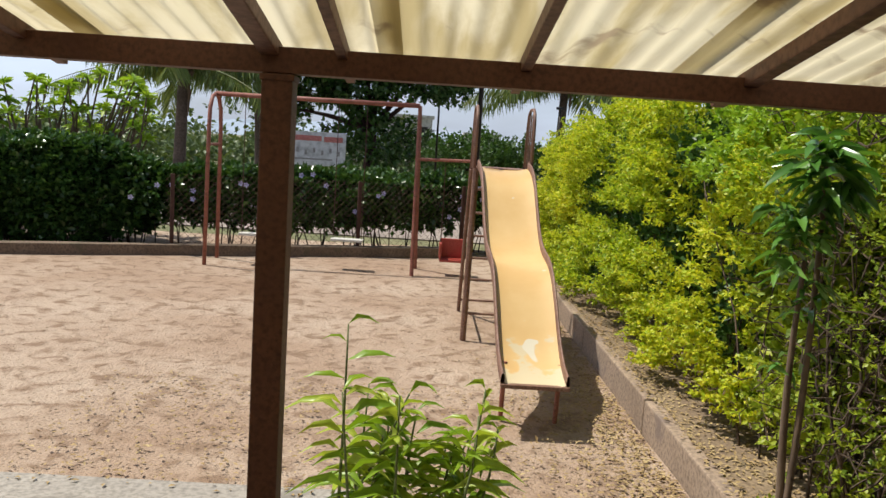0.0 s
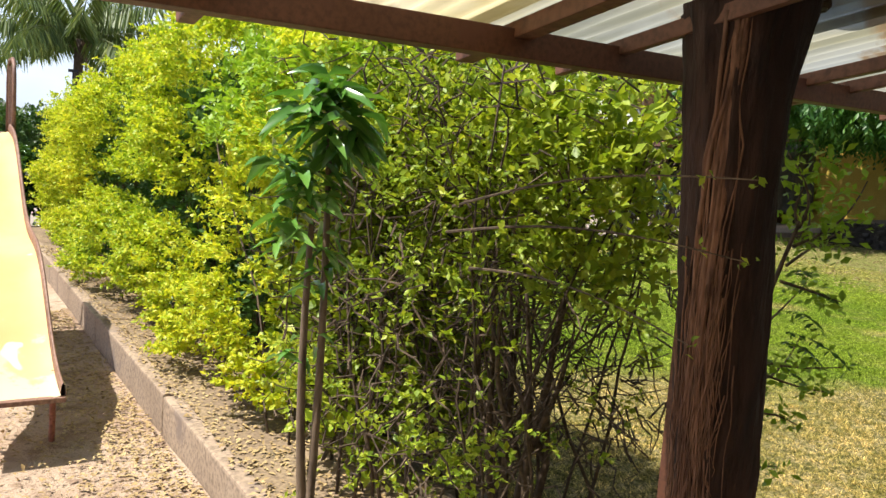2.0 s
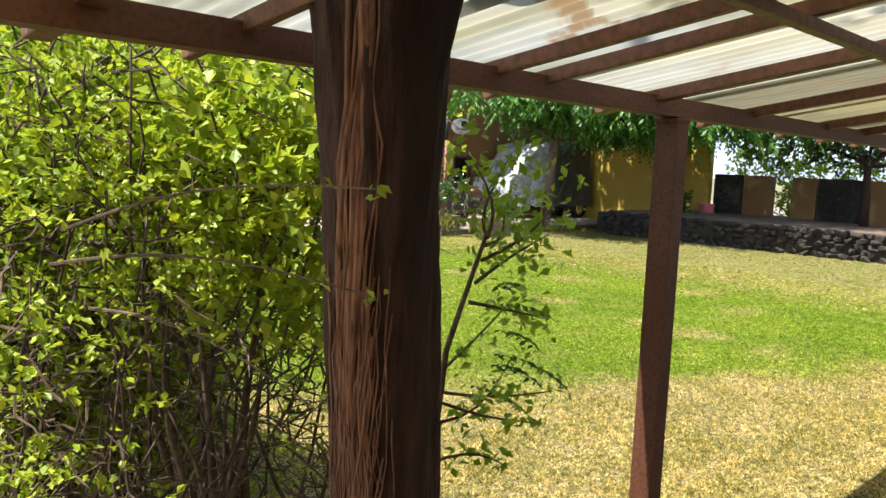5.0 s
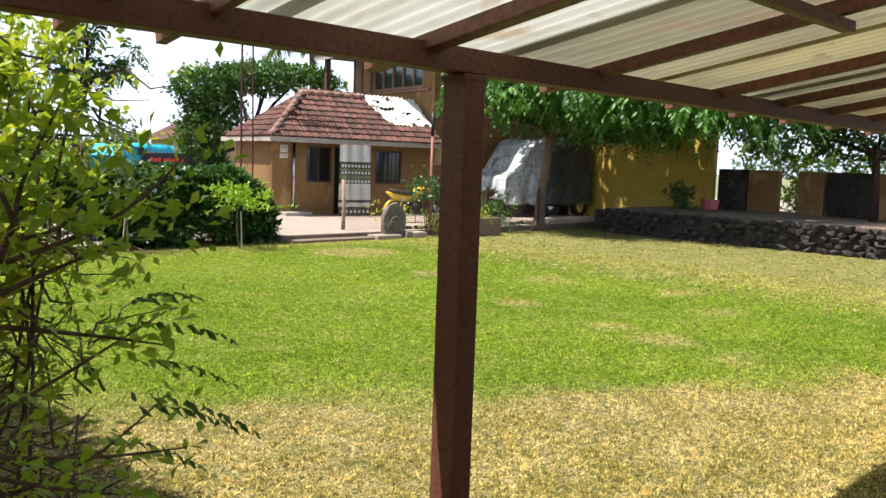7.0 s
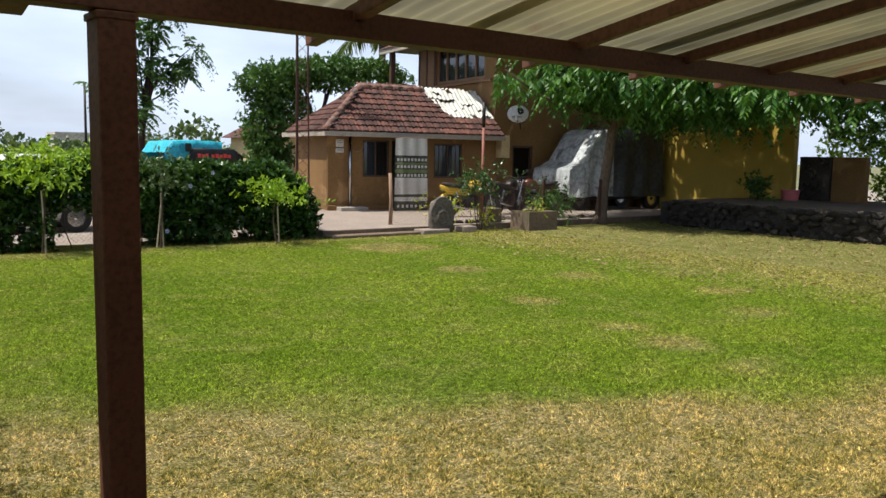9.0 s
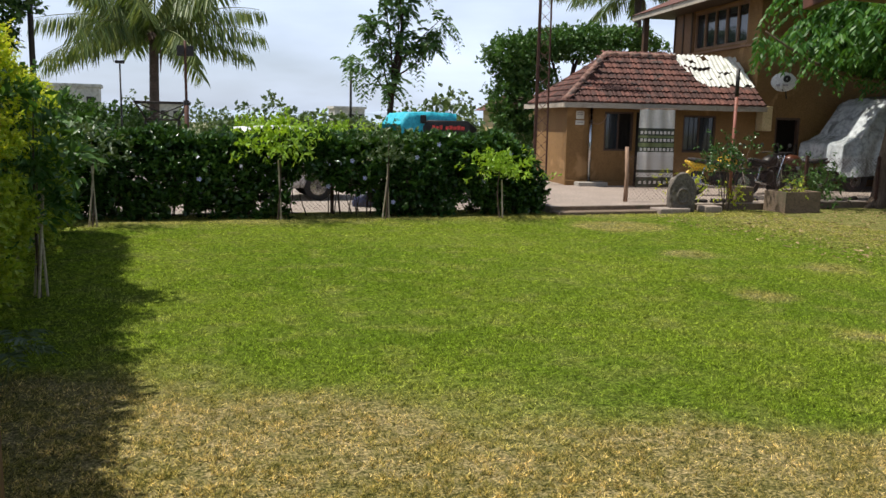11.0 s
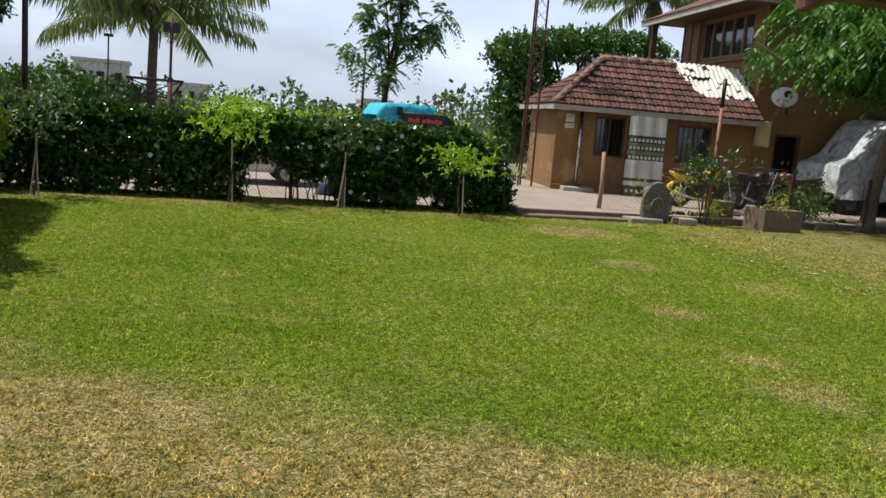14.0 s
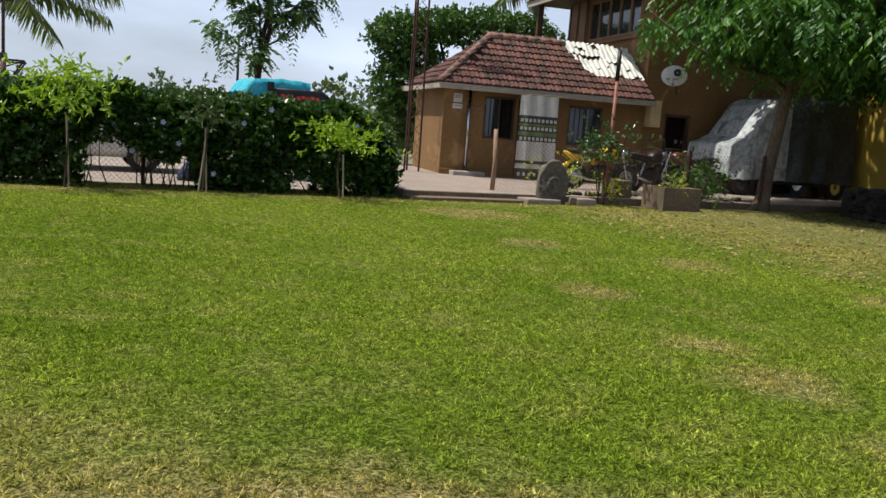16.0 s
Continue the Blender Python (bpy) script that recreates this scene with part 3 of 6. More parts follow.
part("front_beam", boxes((-8, 14, -0.05, 0.03, 2.14, 2.215), bevel=0.004), paint_brown, shelter, "long brown painted steel beam")
for x in (-4.6, -0.075, 4.482, 9.4, 13.6):
    part("post", boxes((x - 0.045, x + 0.045, -0.055, 0.045, 0.0, 2.138), bevel=0.006), paint_brown, shelter, "square brown painted post")
    part("weld_plate", boxes((x - 0.05, x + 0.05, -0.058, 0.048, 2.118, 2.136), bevel=0.003), paint_brown, shelter)
part("prop_post", boxes((2.892, 2.946, -0.03, 0.025, 0.0, 2.138), bevel=0.005), paint_brown, shelter, "thin brown painted prop beside the trunk")
SLOPE = 0.17


def roof_z(y):
    return 2.214 + (2.0 - y) * SLOPE


for x, w in ((-7.2, .05), (-6.4, .035), (-5.6, .035), (-4.7, .05), (-3.9, .03), (-3.1, .03), (-2.4, .05), (-1.6, .03), (-0.81, .035), (-0.1, .055), (0.11, .03), (0.64, .03), (1.3, .045), (2.11, .06), (2.47, .03), (3.35, .035), (3.6, .03), (4.3, .065), (5.15, .04), (6.06, .035), (6.67, .035), (7.28, .05), (7.92, .035), (8.6, .035), (9.4, .06), (10.2, .035), (11, .035), (11.8, .05), (12.6, .035), (13.4, .05)):
    a = math.degrees(math.atan(SLOPE))
    bm = boxes((x - w / 2, x + w / 2, -0.24, 6.4, -0.045, 0.0), bevel=0.004)
    bmesh.ops.transform(bm, matrix=Matrix.Translation((0, 0.0, 2.226)) @ Matrix.Rotation(math.pi, 4, 'Z') @ Matrix.Rotation(math.radians(a), 4, 'X') @ Matrix.Diagonal((-1, 1, 1, 1)), verts=bm.verts)
    part("rafter", bm, wood_brown, shelter, "brown painted timber rafter")
for y in (0.55, -1.0, -2.6, -4.2):
    z = roof_z(y) - 0.03
    part("purlin", boxes((-8, 14, y - 2.025, y - 1.975, z - 0.0, z + 0.035), bevel=0.004), wood_brown, shelter)
part("short_purlin", boxes((2.6, 5.2, 1.12 - 2.02, 1.12 - 1.98, roof_z(1.12) - 0.078, roof_z(1.12) - 0.046), bevel=0.004), wood_brown, shelter)
sheet_w = 0.9
for i in range(24):
    x0 = -7.9 + i * sheet_w
    lift = 0.012 * (i % 2)

    def corr(u, v, x0=x0, lift=lift):
        x, y = x0 + u * (sheet_w + 0.08), 2.20 - v * 6.7
        return (x, y - 2.0, roof_z(y) + 0.028 + lift + 0.008 * math.sin(x / 0.076 * 2 * math.pi) + 0.006 * noise.noise(Vector((x, y, 0))))
    part("roof_sheet", grid_bm(corr, 96, 6), fibre_mat if x0 < 1.7 else fibre_grey if x0 < 4.2 else fibre_old, shelter, "stained translucent corrugated fibreglass sheet", soft=True)

# ---- ivy-wrapped tree through the shelter ----
tree = thing("trunk_tree", (2.64, 1.64, 0), "thick dark tree trunk wrapped in fibrous aerial roots", "tree")
bm = bmesh.new()
prof = [(0.0, 0.20), (0.25, 0.158), (0.6, 0.130), (1.0, 0.122), (1.4, 0.124), (1.7, 0.130), (1.95, 0.138), (2.15, 0.152), (2.35, 0.185), (2.6, 0.215)]


def trunk_mid(z):
    """The trunk bends a little to the hedge on its way up."""
    return (0.055 - 0.034 * z + 0.012 * math.sin(z * 2.6), 0.01 * math.sin(z * 3.1 + 1))


SEG = 56
rings = []
for z, r in [(a + (c - a) * k / 9, ra + (rb - ra) * k / 9) for (a, ra), (c, rb) in zip(prof, prof[1:]) for k in range(9)] + [prof[-1]]:
    ring = []
    mx_, my_ = trunk_mid(z)
    for k in range(SEG):
        th = 2 * math.pi * k / SEG
        q = Vector((math.cos(th) * 2.0, math.sin(th) * 2.0, z * 1.1))
        furrow = abs(noise.noise(Vector((math.cos(th) * 5.5, math.sin(th) * 5.5, z * 0.9))))
        rr = r * 0.95 * (1.02 + 0.14 * noise.noise(q) + 0.13 * noise.noise(q * 2.7) + 0.08 * noise.noise(q * 6.5) - 0.16 * max(0.0, 0.22 - furrow))
        ring.append(bm.verts.new((mx_ + rr * math.cos(th), my_ + rr * math.sin(th) * 0.92, z)))
    rings.append(ring)
for a, c in zip(rings, rings[1:]):
    for k in range(SEG):
        bm.faces.new((a[k], a[(k + 1) % SEG], c[(k + 1) % SEG], c[k]))
part("trunk", bm, bark_dark, tree, soft=True)
part("left_limb", tubes(([(-0.05, 0, 2.35), (-0.12, -0.02, 2.6), (-0.5, -0.3, 3.1), (-1.0, -0.8, 4.6)], [0.16, 0.15, 0.12, 0.07]), seg=14), bark_dark, tree, soft=True)
part("right_limb", tubes(([(0.06, 0, 2.35), (0.10, -0.02, 2.6), (0.1, -0.4, 3.2), (-0.6, -1.0, 4.6)], [0.15, 0.13, 0.11, 0.07]), seg=14), bark_dark, tree, soft=True)
for i in range(140):
    # a few thick cords run down the face, then a mat of fine fibres hugs one side
    cord = i < 22
    a0 = rng.normal() * (10 if cord else 17)
    top = rng.uniform(2.0, 2.42) if cord else rng.uniform(1.1, 1.75)
    low = rng.uniform(0.4, 1.45) if cord else rng.uniform(0.05, 0.9)
    girth = 0.0022 + 0.0046 * rng.random() ** 2.2 if cord else 0.0009 + 0.0012 * rng.random()
    pts = []
    for k in range(15):
        f = k / 14
        z = top + (low - top) * f
        r = float(np.interp(z, [p[0] for p in prof], [p[1] for p in prof])) * 0.96 + 0.004 + (0.012 * rng.random() if not cord else 0.004)
        spread = 0.5 if z > 2.0 else 1.0
        an = radians(float(np.interp(z, [0.2, 1.1, 1.4, 1.75, 2.35], [178, 184, 194, 209, 222])) + a0 * spread)
        an += 0.22 * noise.noise(Vector((i * 3.3, f * 3.2, 0))) + (0.06 if cord else 0.16) * noise.noise(Vector((i * 1.7, f * 13, 4)))
        mx_, my_ = trunk_mid(z)
        pts.append((mx_ + r * math.cos(an), my_ + r * math.sin(an) * 0.92, z))
    part("aerial_root", tubes((pts, list(girth * np.linspace(1.3, 0.6, 15))), seg=5), root_mat, tree, soft=True)
crown_c = np.array([-1.2, -1.2, 5.5])
p = rng.normal(size=(900, 3))
p = crown_c + unit(p) * (rng.random((900, 1)) ** 0.4) * np.array([1.7, 1.4, 1.0])
c, d, s = sprays(p, unit(p - crown_c), 8, 0.4, 0.09)
leaf_part("crown", c, d, s, leaf_tree, tree)


# ---- slide ----
def slide_profile(t):
    """Along the chute from its top (0) to its lip (1): y and z, a double wave."""
    y = 7.85 - 2.82 * t
    z = 1.75 - 1.40 * t + 0.085 * math.sin(t * 4 * math.pi - 0.4) + 0.035
    return y, z


slide = thing("playground_slide", (1.2, 6.5, 0), "yellow playground slide with brown rusty frame, paint worn at the foot", "slide")
slide_mat, nt, b = blank("worn_yellow_chute", 0.4, 0.0, 0.4)
g = nt.nodes.new("ShaderNodeNewGeometry")
sp = nt.nodes.new("ShaderNodeSeparateXYZ")
nt.links.new(g.outputs["Position"], sp.inputs[0])
wear = math_node(nt, 'ADD', math_node(nt, 'MULTIPLY', math_node(nt, 'SUBTRACT', 5.75, sp.outputs[1]), 0.9), math_node(nt, 'MULTIPLY', noise_fac(nt, 5.0, 5), 1.3))
col = mixc(nt, smooth(nt, noise_fac(nt, 2.5, 4), 0.3, 0.7), (0.63, 0.405, 0.16), (0.69, 0.475, 0.21))
col = mixc(nt, smooth(nt, wear, 1.0, 1.12), col, (0.62, 0.52, 0.33))
col = mixc(nt, smooth(nt, noise_fac(nt, 3.2, 2, distort=0.3), 0.70, 0.72), col, (0.66, 0.60, 0.46))
nt.links.new(col, b.inputs["Base Color"])
bump(nt, b, noise_fac(nt, 40, 4), 0.3, 0.001)


def chute(u, v):
    y, z = slide_profile(u)
    xx = (v - 0.5) * 0.43
    return (xx * (1.0 + 0.12 * (1 - u)) + 0.0 - 0.075 * (1 - u), y - 6.5, z + 0.02 * (abs(v - 0.5) * 2) ** 3)


part("chute", grid_bm(chute, 60, 10), slide_mat, slide, "yellow painted chute bed", soft=True)
for sx in (-1, 1):
    def rim(u, v, sx=sx):
        y, z = slide_profile(u)
        ang = v * 2 * math.pi
        return (-0.075 * (1 - u) + sx * (0.226 * (1.0 + 0.12 * (1 - u)) + 0.014 * math.cos(ang)), y - 6.5, z + 0.035 + 0.055 * math.sin(ang))
    part("side_rail", grid_bm(rim, 60, 8), slide_steel, slide, "grey-brown raised side rail", soft=True)
part("lip", boxes((-0.24, 0.24, -1.49, -1.44, 0.335, 0.365), bevel=0.006), slide_steel, slide)
part("platform", boxes((-0.33, 0.18, 1.33, 1.95, 1.72, 1.76), bevel=0.006), slide_steel, slide, "small brown platform")
part("foot_leg", tubes(([(-0.19, -1.15, 0), (-0.19, -1.2, 0.45)], 0.018)), rust_paint, slide)
part("foot_leg", tubes(([(0.21, -1.15, 0), (0.21, -1.2, 0.45)], 0.018)), rust_paint, slide)
part("front_leg", tubes(([(-0.37, 1.27, 0), (-0.35, 1.33, 1.75)], 0.032)), slide_steel, slide)
part("front_leg", tubes(([(0.25, 1.27, 0), (0.20, 1.33, 1.75)], 0.032)), slide_steel, slide)
for sx in (-1, 1):
    x = -0.08 + sx * 0.285
    part("handrail", tubes(([(x, 1.33, 1.7), (x, 1.33, 2.22), (x, 1.37, 2.32), (x, 1.48, 2.37), (x, 1.72, 2.37), (x, 1.85, 2.31), (x, 1.90, 2.2), (x, 1.93, 1.72)], 0.016)), slide_steel, slide, "bent brown pipe handrail", soft=True)
    for yy in (1.47, 1.62, 1.77):
        part("baluster", tubes(([(x, yy, 1.74), (x, yy, 2.32)], 0.008), seg=6), slide_steel, slide)
    part("ladder_rail", tubes(([(x, 2.72, 0.0), (x, 1.92, 1.72)], 0.022)), slide_steel, slide)
for k in range(6):
    f = (k + 0.6) / 6.4
    y, z = 2.72 - 0.8 * f, 1.72 * f
    part("rung", tubes(([(-0.36, y, z), (0.20, y, z)], 0.014)), slide_steel, slide)
part("cross_brace", tubes(([(-0.34, 1.28, 0.33), (-0.31, 2.6, 0.25)], 0.013)), slide_steel, slide)
part("cross_brace", tubes(([(0.30, 1.28, 0.33), (0.27, 2.6, 0.25)], 0.013)), slide_steel, slide)
part("cross_brace", tubes(([(-0.34, 1.28, 0.28), (0.30, 1.28, 0.28)], 0.013)), slide_steel, slide)

# ---- swing frame ----
swing = thing("swing_set", (-1.3, 11.9, 0), "rusty red pipe swing frame with two plank swings", "swing")
part("top_bar", tubes(([(-1.5, 0, 2.49), (1.5, 0, 2.5)], 0.034)), rust_paint, swing, soft=True)
part("end_hoop", tubes(([(-1.51, -0.36, 0), (-1.5, -0.34, 2.0), (-1.5, -0.3, 2.28), (-1.5, -0.18, 2.44), (-1.5, 0, 2.49), (-1.5, 0.18, 2.44), (-1.5, 0.3, 2.28), (-1.5, 0.34, 2.0), (-1.51, 0.36, 0)], 0.03)), rust_paint, swing, "bent pipe end hoop", soft=True)
part("end_post", tubes(([(1.52, -0.28, 0), (1.5, 0, 2.5)], 0.03)), rust_paint, swing)
part("end_post", tubes(([(1.56, 0.5, 0), (1.5, 0, 2.5)], 0.03)), rust_paint, swing)
part("spreader", tubes(([(-1.505, -0.345, 1.75), (-1.505, 0.345, 1.75)], 0.02)), rust_paint, swing)
part("link_bar", tubes(([(1.5, -0.05, 1.72), (2.35, -0.05, 1.74)], 0.024)), rust_paint, swing)
for x0, w, seat in ((-0.85, 0.42, "plank"), (0.52, 0.42, "plank")):
    for sx in (-1, 1):
        part("chain", tubes(([(x0 + sx * w / 2, 0, 0.46), (x0 + sx * w / 2, 0, 2.47)], 0.006), seg=5), rust_steel, swing)
    part("swing_seat", boxes((x0 - w / 2 - 0.03, x0 + w / 2 + 0.03, -0.1, 0.1, 0.43, 0.465), bevel=0.006), white_board, swing, "pale wooden plank swing seat")
bm = bmesh.new()
box(bm, 1.95, 2.32, -0.15, 0.15, 0.22, 0.26, 0.01)
box(bm, 1.95, 2.32, 0.12, 0.16, 0.26, 0.55, 0.015)
box(bm, 1.94, 1.98, -0.15, 0.15, 0.26, 0.5, 0.015)
box(bm, 2.29, 2.33, -0.15, 0.15, 0.26, 0.5, 0.015)
bucket = thing("bucket_swing", (0, 11.9, 0), "red plastic toddler swing seat hanging from the frame", "swing seat")
bmesh.ops.transform(bm, matrix=Matrix.Translation((-1.33, 0, 0)), verts=bm.verts)
part("seat", bm, red_plastic, bucket)
for x in (0.63, 0.99):
    part("rope", tubes(([(x, 0, 0.5), (x, -0.04, 1.72)], 0.006), seg=5), rust_steel, bucket)

# ---- hedges ----
hedge = thing("golden_hedge", (3.0, 8.5, 0), "tall golden-green clipped hedge, leggy at its near end", "hedge")


def local(p, ob):
    return p - np.array(ob.matrix_world.translation)


p, o = shell(2.38, 3.5, 3.5, 14.2, 0.30, 2.36, 21000, 0.34, 0.9, 0.22, 0.30)
tall = p[:, 2] > 1.2
p[:, 2] += tall * (0.26 * np.exp(-((p[:, 1] - 7.2) / 2.4) ** 2) - 0.14 * np.clip((p[:, 1] - 9.5) / 2, 0, 1) - 0.2 * np.clip((p[:, 1] - 13.0) / 1.2, 0, 1))
# the growth lies in flat tiers with shaded hollows between them
clump = np.array([noise.noise(Vector((q[0] * 1.5, q[1] * 1.5, q[2] * 4.4))) + 0.55 * noise.noise(Vector((q[0] * 3.6, q[1] * 3.6, q[2] * 8.0))) for q in p])
p += o * (np.clip(clump, -0.3, 0.5) * 0.24)[:, None]
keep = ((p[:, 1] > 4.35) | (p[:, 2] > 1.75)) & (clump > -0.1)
# low lawn side: greener leaves, their duller colour also carries that side's shade
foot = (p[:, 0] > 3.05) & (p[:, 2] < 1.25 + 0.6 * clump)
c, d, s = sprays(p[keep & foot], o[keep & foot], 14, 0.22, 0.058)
leaf_part("shaded_foliage", local(c, hedge), d, s, leaf_dull, hedge, "greener low lawn-side leaves, that side's shade in their colour", up=0.9, width=0.62)
keep = keep & ~foot
c, d, s = sprays(p[keep], o[keep] * np.array([1.3, 1.3, 0.75]), 24, 0.19, 0.040)
leaf_part("golden_foliage", local(c, hedge), d, s, leaf_yellow, hedge, "golden yellow-green new leaves", up=0.9, width=0.62)
# the dark tree leaf puts the hedge's inner shade into colour
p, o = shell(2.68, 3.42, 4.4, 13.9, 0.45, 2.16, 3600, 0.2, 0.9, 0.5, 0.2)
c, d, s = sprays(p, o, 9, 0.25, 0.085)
leaf_part("inner_foliage", local(c, hedge), d, s, leaf_tree, hedge, "inner leaves, hedge shade put into their dark green", width=0.65)
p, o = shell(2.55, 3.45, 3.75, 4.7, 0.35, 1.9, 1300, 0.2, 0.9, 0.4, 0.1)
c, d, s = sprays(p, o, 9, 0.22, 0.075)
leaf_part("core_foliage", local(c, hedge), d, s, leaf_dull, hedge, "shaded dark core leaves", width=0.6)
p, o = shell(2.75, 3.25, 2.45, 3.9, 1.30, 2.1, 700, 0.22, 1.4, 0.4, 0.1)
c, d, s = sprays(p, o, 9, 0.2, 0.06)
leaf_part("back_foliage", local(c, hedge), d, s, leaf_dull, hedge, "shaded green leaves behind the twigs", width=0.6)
p, o = shell(2.2, 3.62, 2.5, 4.0, 0.30, 2.25, 2700, 0.25, 1.6, 0.9, 0.12)
thin = np.array([noise.noise(Vector((q[0] * 2.0, q[1] * 2.0, q[2] * 4.5))) for q in p]) + 0.22 * (p[:, 2] - 0.9) > -0.10
thin &= ~((p[:, 0] > 2.6) & (p[:, 1] < 3.2) & (p[:, 2] < 1.45) & (rng.random(len(p)) < 0.75))
c, d, s = sprays(p[thin], o[thin], 14, 0.20, 0.034)
leaf_part("dull_foliage", local(c, hedge), d, s, leaf_dull, hedge, "sparse dull green leaves", up=0.9, width=0.6)
p, o = shell(2.3, 3.55, 3.4, 5.4, 1.80, 2.32, 1100, 0.22, 1.2, 0.4, 0.2)
c, d, s = sprays(p, o, 12, 0.2, 0.05)
leaf_part("top_foliage", local(c, hedge), d, s, leaf_light, hedge, "fresh green top leaves", up=0.9, width=0.6)
bm = bmesh.new()
for i in range(150):
    near = i < 50
    x0, y0 = (rng.uniform(2.4, 3.45), rng.uniform(2.55, 4.6)) if near else (rng.uniform(2.75, 3.2), rng.uniform(5, 13.6))
    lean = 0.17 if near else 0.03
    pts, q, way = [], np.array([x0, y0, 0.1]), np.array([rng.normal() * lean, rng.normal() * lean, 1.0])
    for k in range(7):
        pts.append(tuple(q - np.array([3.0, 8.5, 0])))
        q = q + way * 0.29
        q[0] = min(max(q[0], 2.4), 3.45)
        way = way + rng.normal(size=3) * np.array([lean, lean, 0.05])
    r0 = rng.uniform(0.004, 0.012)
    tube(bm, pts, list(np.linspace(r0, 0.004, 7)), 5)
tagged(part("branch_thicket", bm, twig_mat, hedge, "bare brown branches", soft=True), kind="stuff")
bm = bmesh.new()
for i in range(1500):
    q = np.array([rng.uniform(2.2, 3.6), rng.uniform(2.45, 4.0), rng.uniform(0.5, 2.3)])
    way = unit(rng.normal(size=(1, 3)) * np.array([1, 1, 0.6]))[0]
    pts = [tuple(q + way * 0.075 * k + rng.normal(size=3) * 0.018 - np.array([3.0, 8.5, 0])) for k in range(4)]
    tube(bm, pts, [0.005, 0.004, 0.003, 0.002], 4)
tagged(part("twig_tangle", bm, twig_mat, hedge, "tangled fine twigs"), kind="stuff")

# sprigs that reach in front of the ivy trunk
for a_, b_ in (((2.25, 2.45, 1.70), (2.36, 1.36, 1.86)), ((2.2, 2.4, 1.62), (2.37, 1.38, 1.67)), ((2.3, 2.4, 1.50), (2.33, 1.48, 1.45))):
    pth = [tuple(np.array(a_) + (np.array(b_) - np.array(a_)) * f + np.array([0, 0, 0.05 * math.sin(f * 3)]) - np.array([3.0, 8.5, 0])) for f in np.linspace(0, 1, 9)]
    part("sprig", tubes((pth, list(np.linspace(0.005, 0.0018, 9))), seg=5), twig_mat, hedge)
    q = np.repeat(np.array(pth[2:]), 5, 0) + rng.normal(size=(35, 3)) * 0.012
    leaf_part("sprig_foliage", q, rng.normal(size=q.shape) + np.array([0.2, -0.4, 0.2]), rng.uniform(0.016, 0.034, len(q)), leaf_dull, hedge, width=0.55)


def dark_hedge(name, x0, x1, depth, height, foot, at_, turn, label, n, size=0.085, bare=(0, 0)):
    """A clipped hedge about its own axis, with stems and bare gaps at its foot."""
    h = thing(name, at_, label, "hedge", turn=turn)
    p, o = shell(x0, x1, -depth / 2, depth / 2, foot, height, n, 0.16, 1.5, 0.2, 0.12)
    gap = np.array([noise.noise(Vector((q[0] * 0.9, 0, 7))) for q in p])
    keep = (p[:, 2] > foot + 0.14 + 0.2 * gap) | (gap < 0.25)
    keep &= (p[:, 0] < bare[0]) | (p[:, 0] > bare[1]) | (p[:, 2] > 0.62 + 0.5 * gap)
    c, d, s = sprays(p[keep], o[keep], 9, 0.16, size)
    ob = leaf_part("foliage", c, d, s, leaf_dark, h, up=0.7, width=0.6)
    bm = bmesh.new()
    for i in range(int((x1 - x0) * 9)):
        x = rng.uniform(x0, x1)
        y = rng.uniform(-0.2, 0.2)
        tube(bm, [(x, y, 0), (x + rng.normal() * 0.06, y, 0.35), (x + rng.normal() * 0.12, y + rng.normal() * 0.1, 0.9)], [0.012, 0.009, 0.005], 5)
    tagged(part("stem_thicket", bm, twig_mat, h), kind="stuff")
    return h


lawn_hedge = dark_hedge("boundary_hedge", -5.3, 4.35, 0.95, 1.40, 0.02, (8.0, 15.95, 0), -1.5, "dark glossy clipped hedge along the lawn fence", 9500, 0.115, (-0.7, 0.95))
play_hedge = dark_hedge("playground_hedge", -5.2, 5.2, 0.9, 1.25, 0.40, (-1.6, 13.9, 0), 19.0, "dark flowering hedge behind the swings", 9000, 0.105)
left_hedge = dark_hedge("corner_hedge", -4.2, 2.9, 1.3, 1.52, 0.04, (-7.0, 12.35, 0), 20.0, "dense dark hedge in the playground corner", 9000, 0.115)


def blossoms(parent, rows):
    for x, y, z in rows:
        bm = bmesh.new()
        for k in range(5):
            a = 2 * math.pi * k / 5
            v = [bm.verts.new(q) for q in ((x, y, z), (x + 0.035 * math.cos(a - 0.5), y - 0.02, z + 0.035 * math.sin(a - 0.5)), (x + 0.05 * math.cos(a), y - 0.012, z + 0.05 * math.sin(a)), (x + 0.035 * math.cos(a + 0.5), y - 0.02, z + 0.035 * math.sin(a + 0.5)))]
            bm.faces.new(v)
        part("blossom", bm, flower_mat, parent, "pale violet blossom")


blossoms(lawn_hedge, [(rng.uniform(-5, 4), -0.60, rng.uniform(0.2, 1.4)) for k in range(9)])
blossoms(play_hedge, [(rng.uniform(-3, 4.5), -0.62, rng.uniform(0.7, 1.35)) for k in range(22)])


# ---- chain-link fences ----
def chain_fence(name, length, height, at_, turn, gaps, label, cell=0.09):
    f = thing(name, at_, label, "fence", turn=turn)
    for x in gaps:
        part("fence_post", boxes((x - 0.03, x + 0.03, -0.03, 0.03, 0, height + 0.05), bevel=0.004), rust_steel, f)
    bm = bmesh.new()
    n = int(length / cell)
    k = int(height / cell)
    for i in range(-k, n):
        for sgn in (0, 1):
            a, b2 = i * cell, i * cell + k * cell
            z0, z1 = 0.06, 0.06 + k * cell
            if a < 0:
                z0, a = z0 - a, 0.0
            if b2 > length:
                z1, b2 = z1 - (b2 - length), length
            if b2 - a < 0.02:
                continue
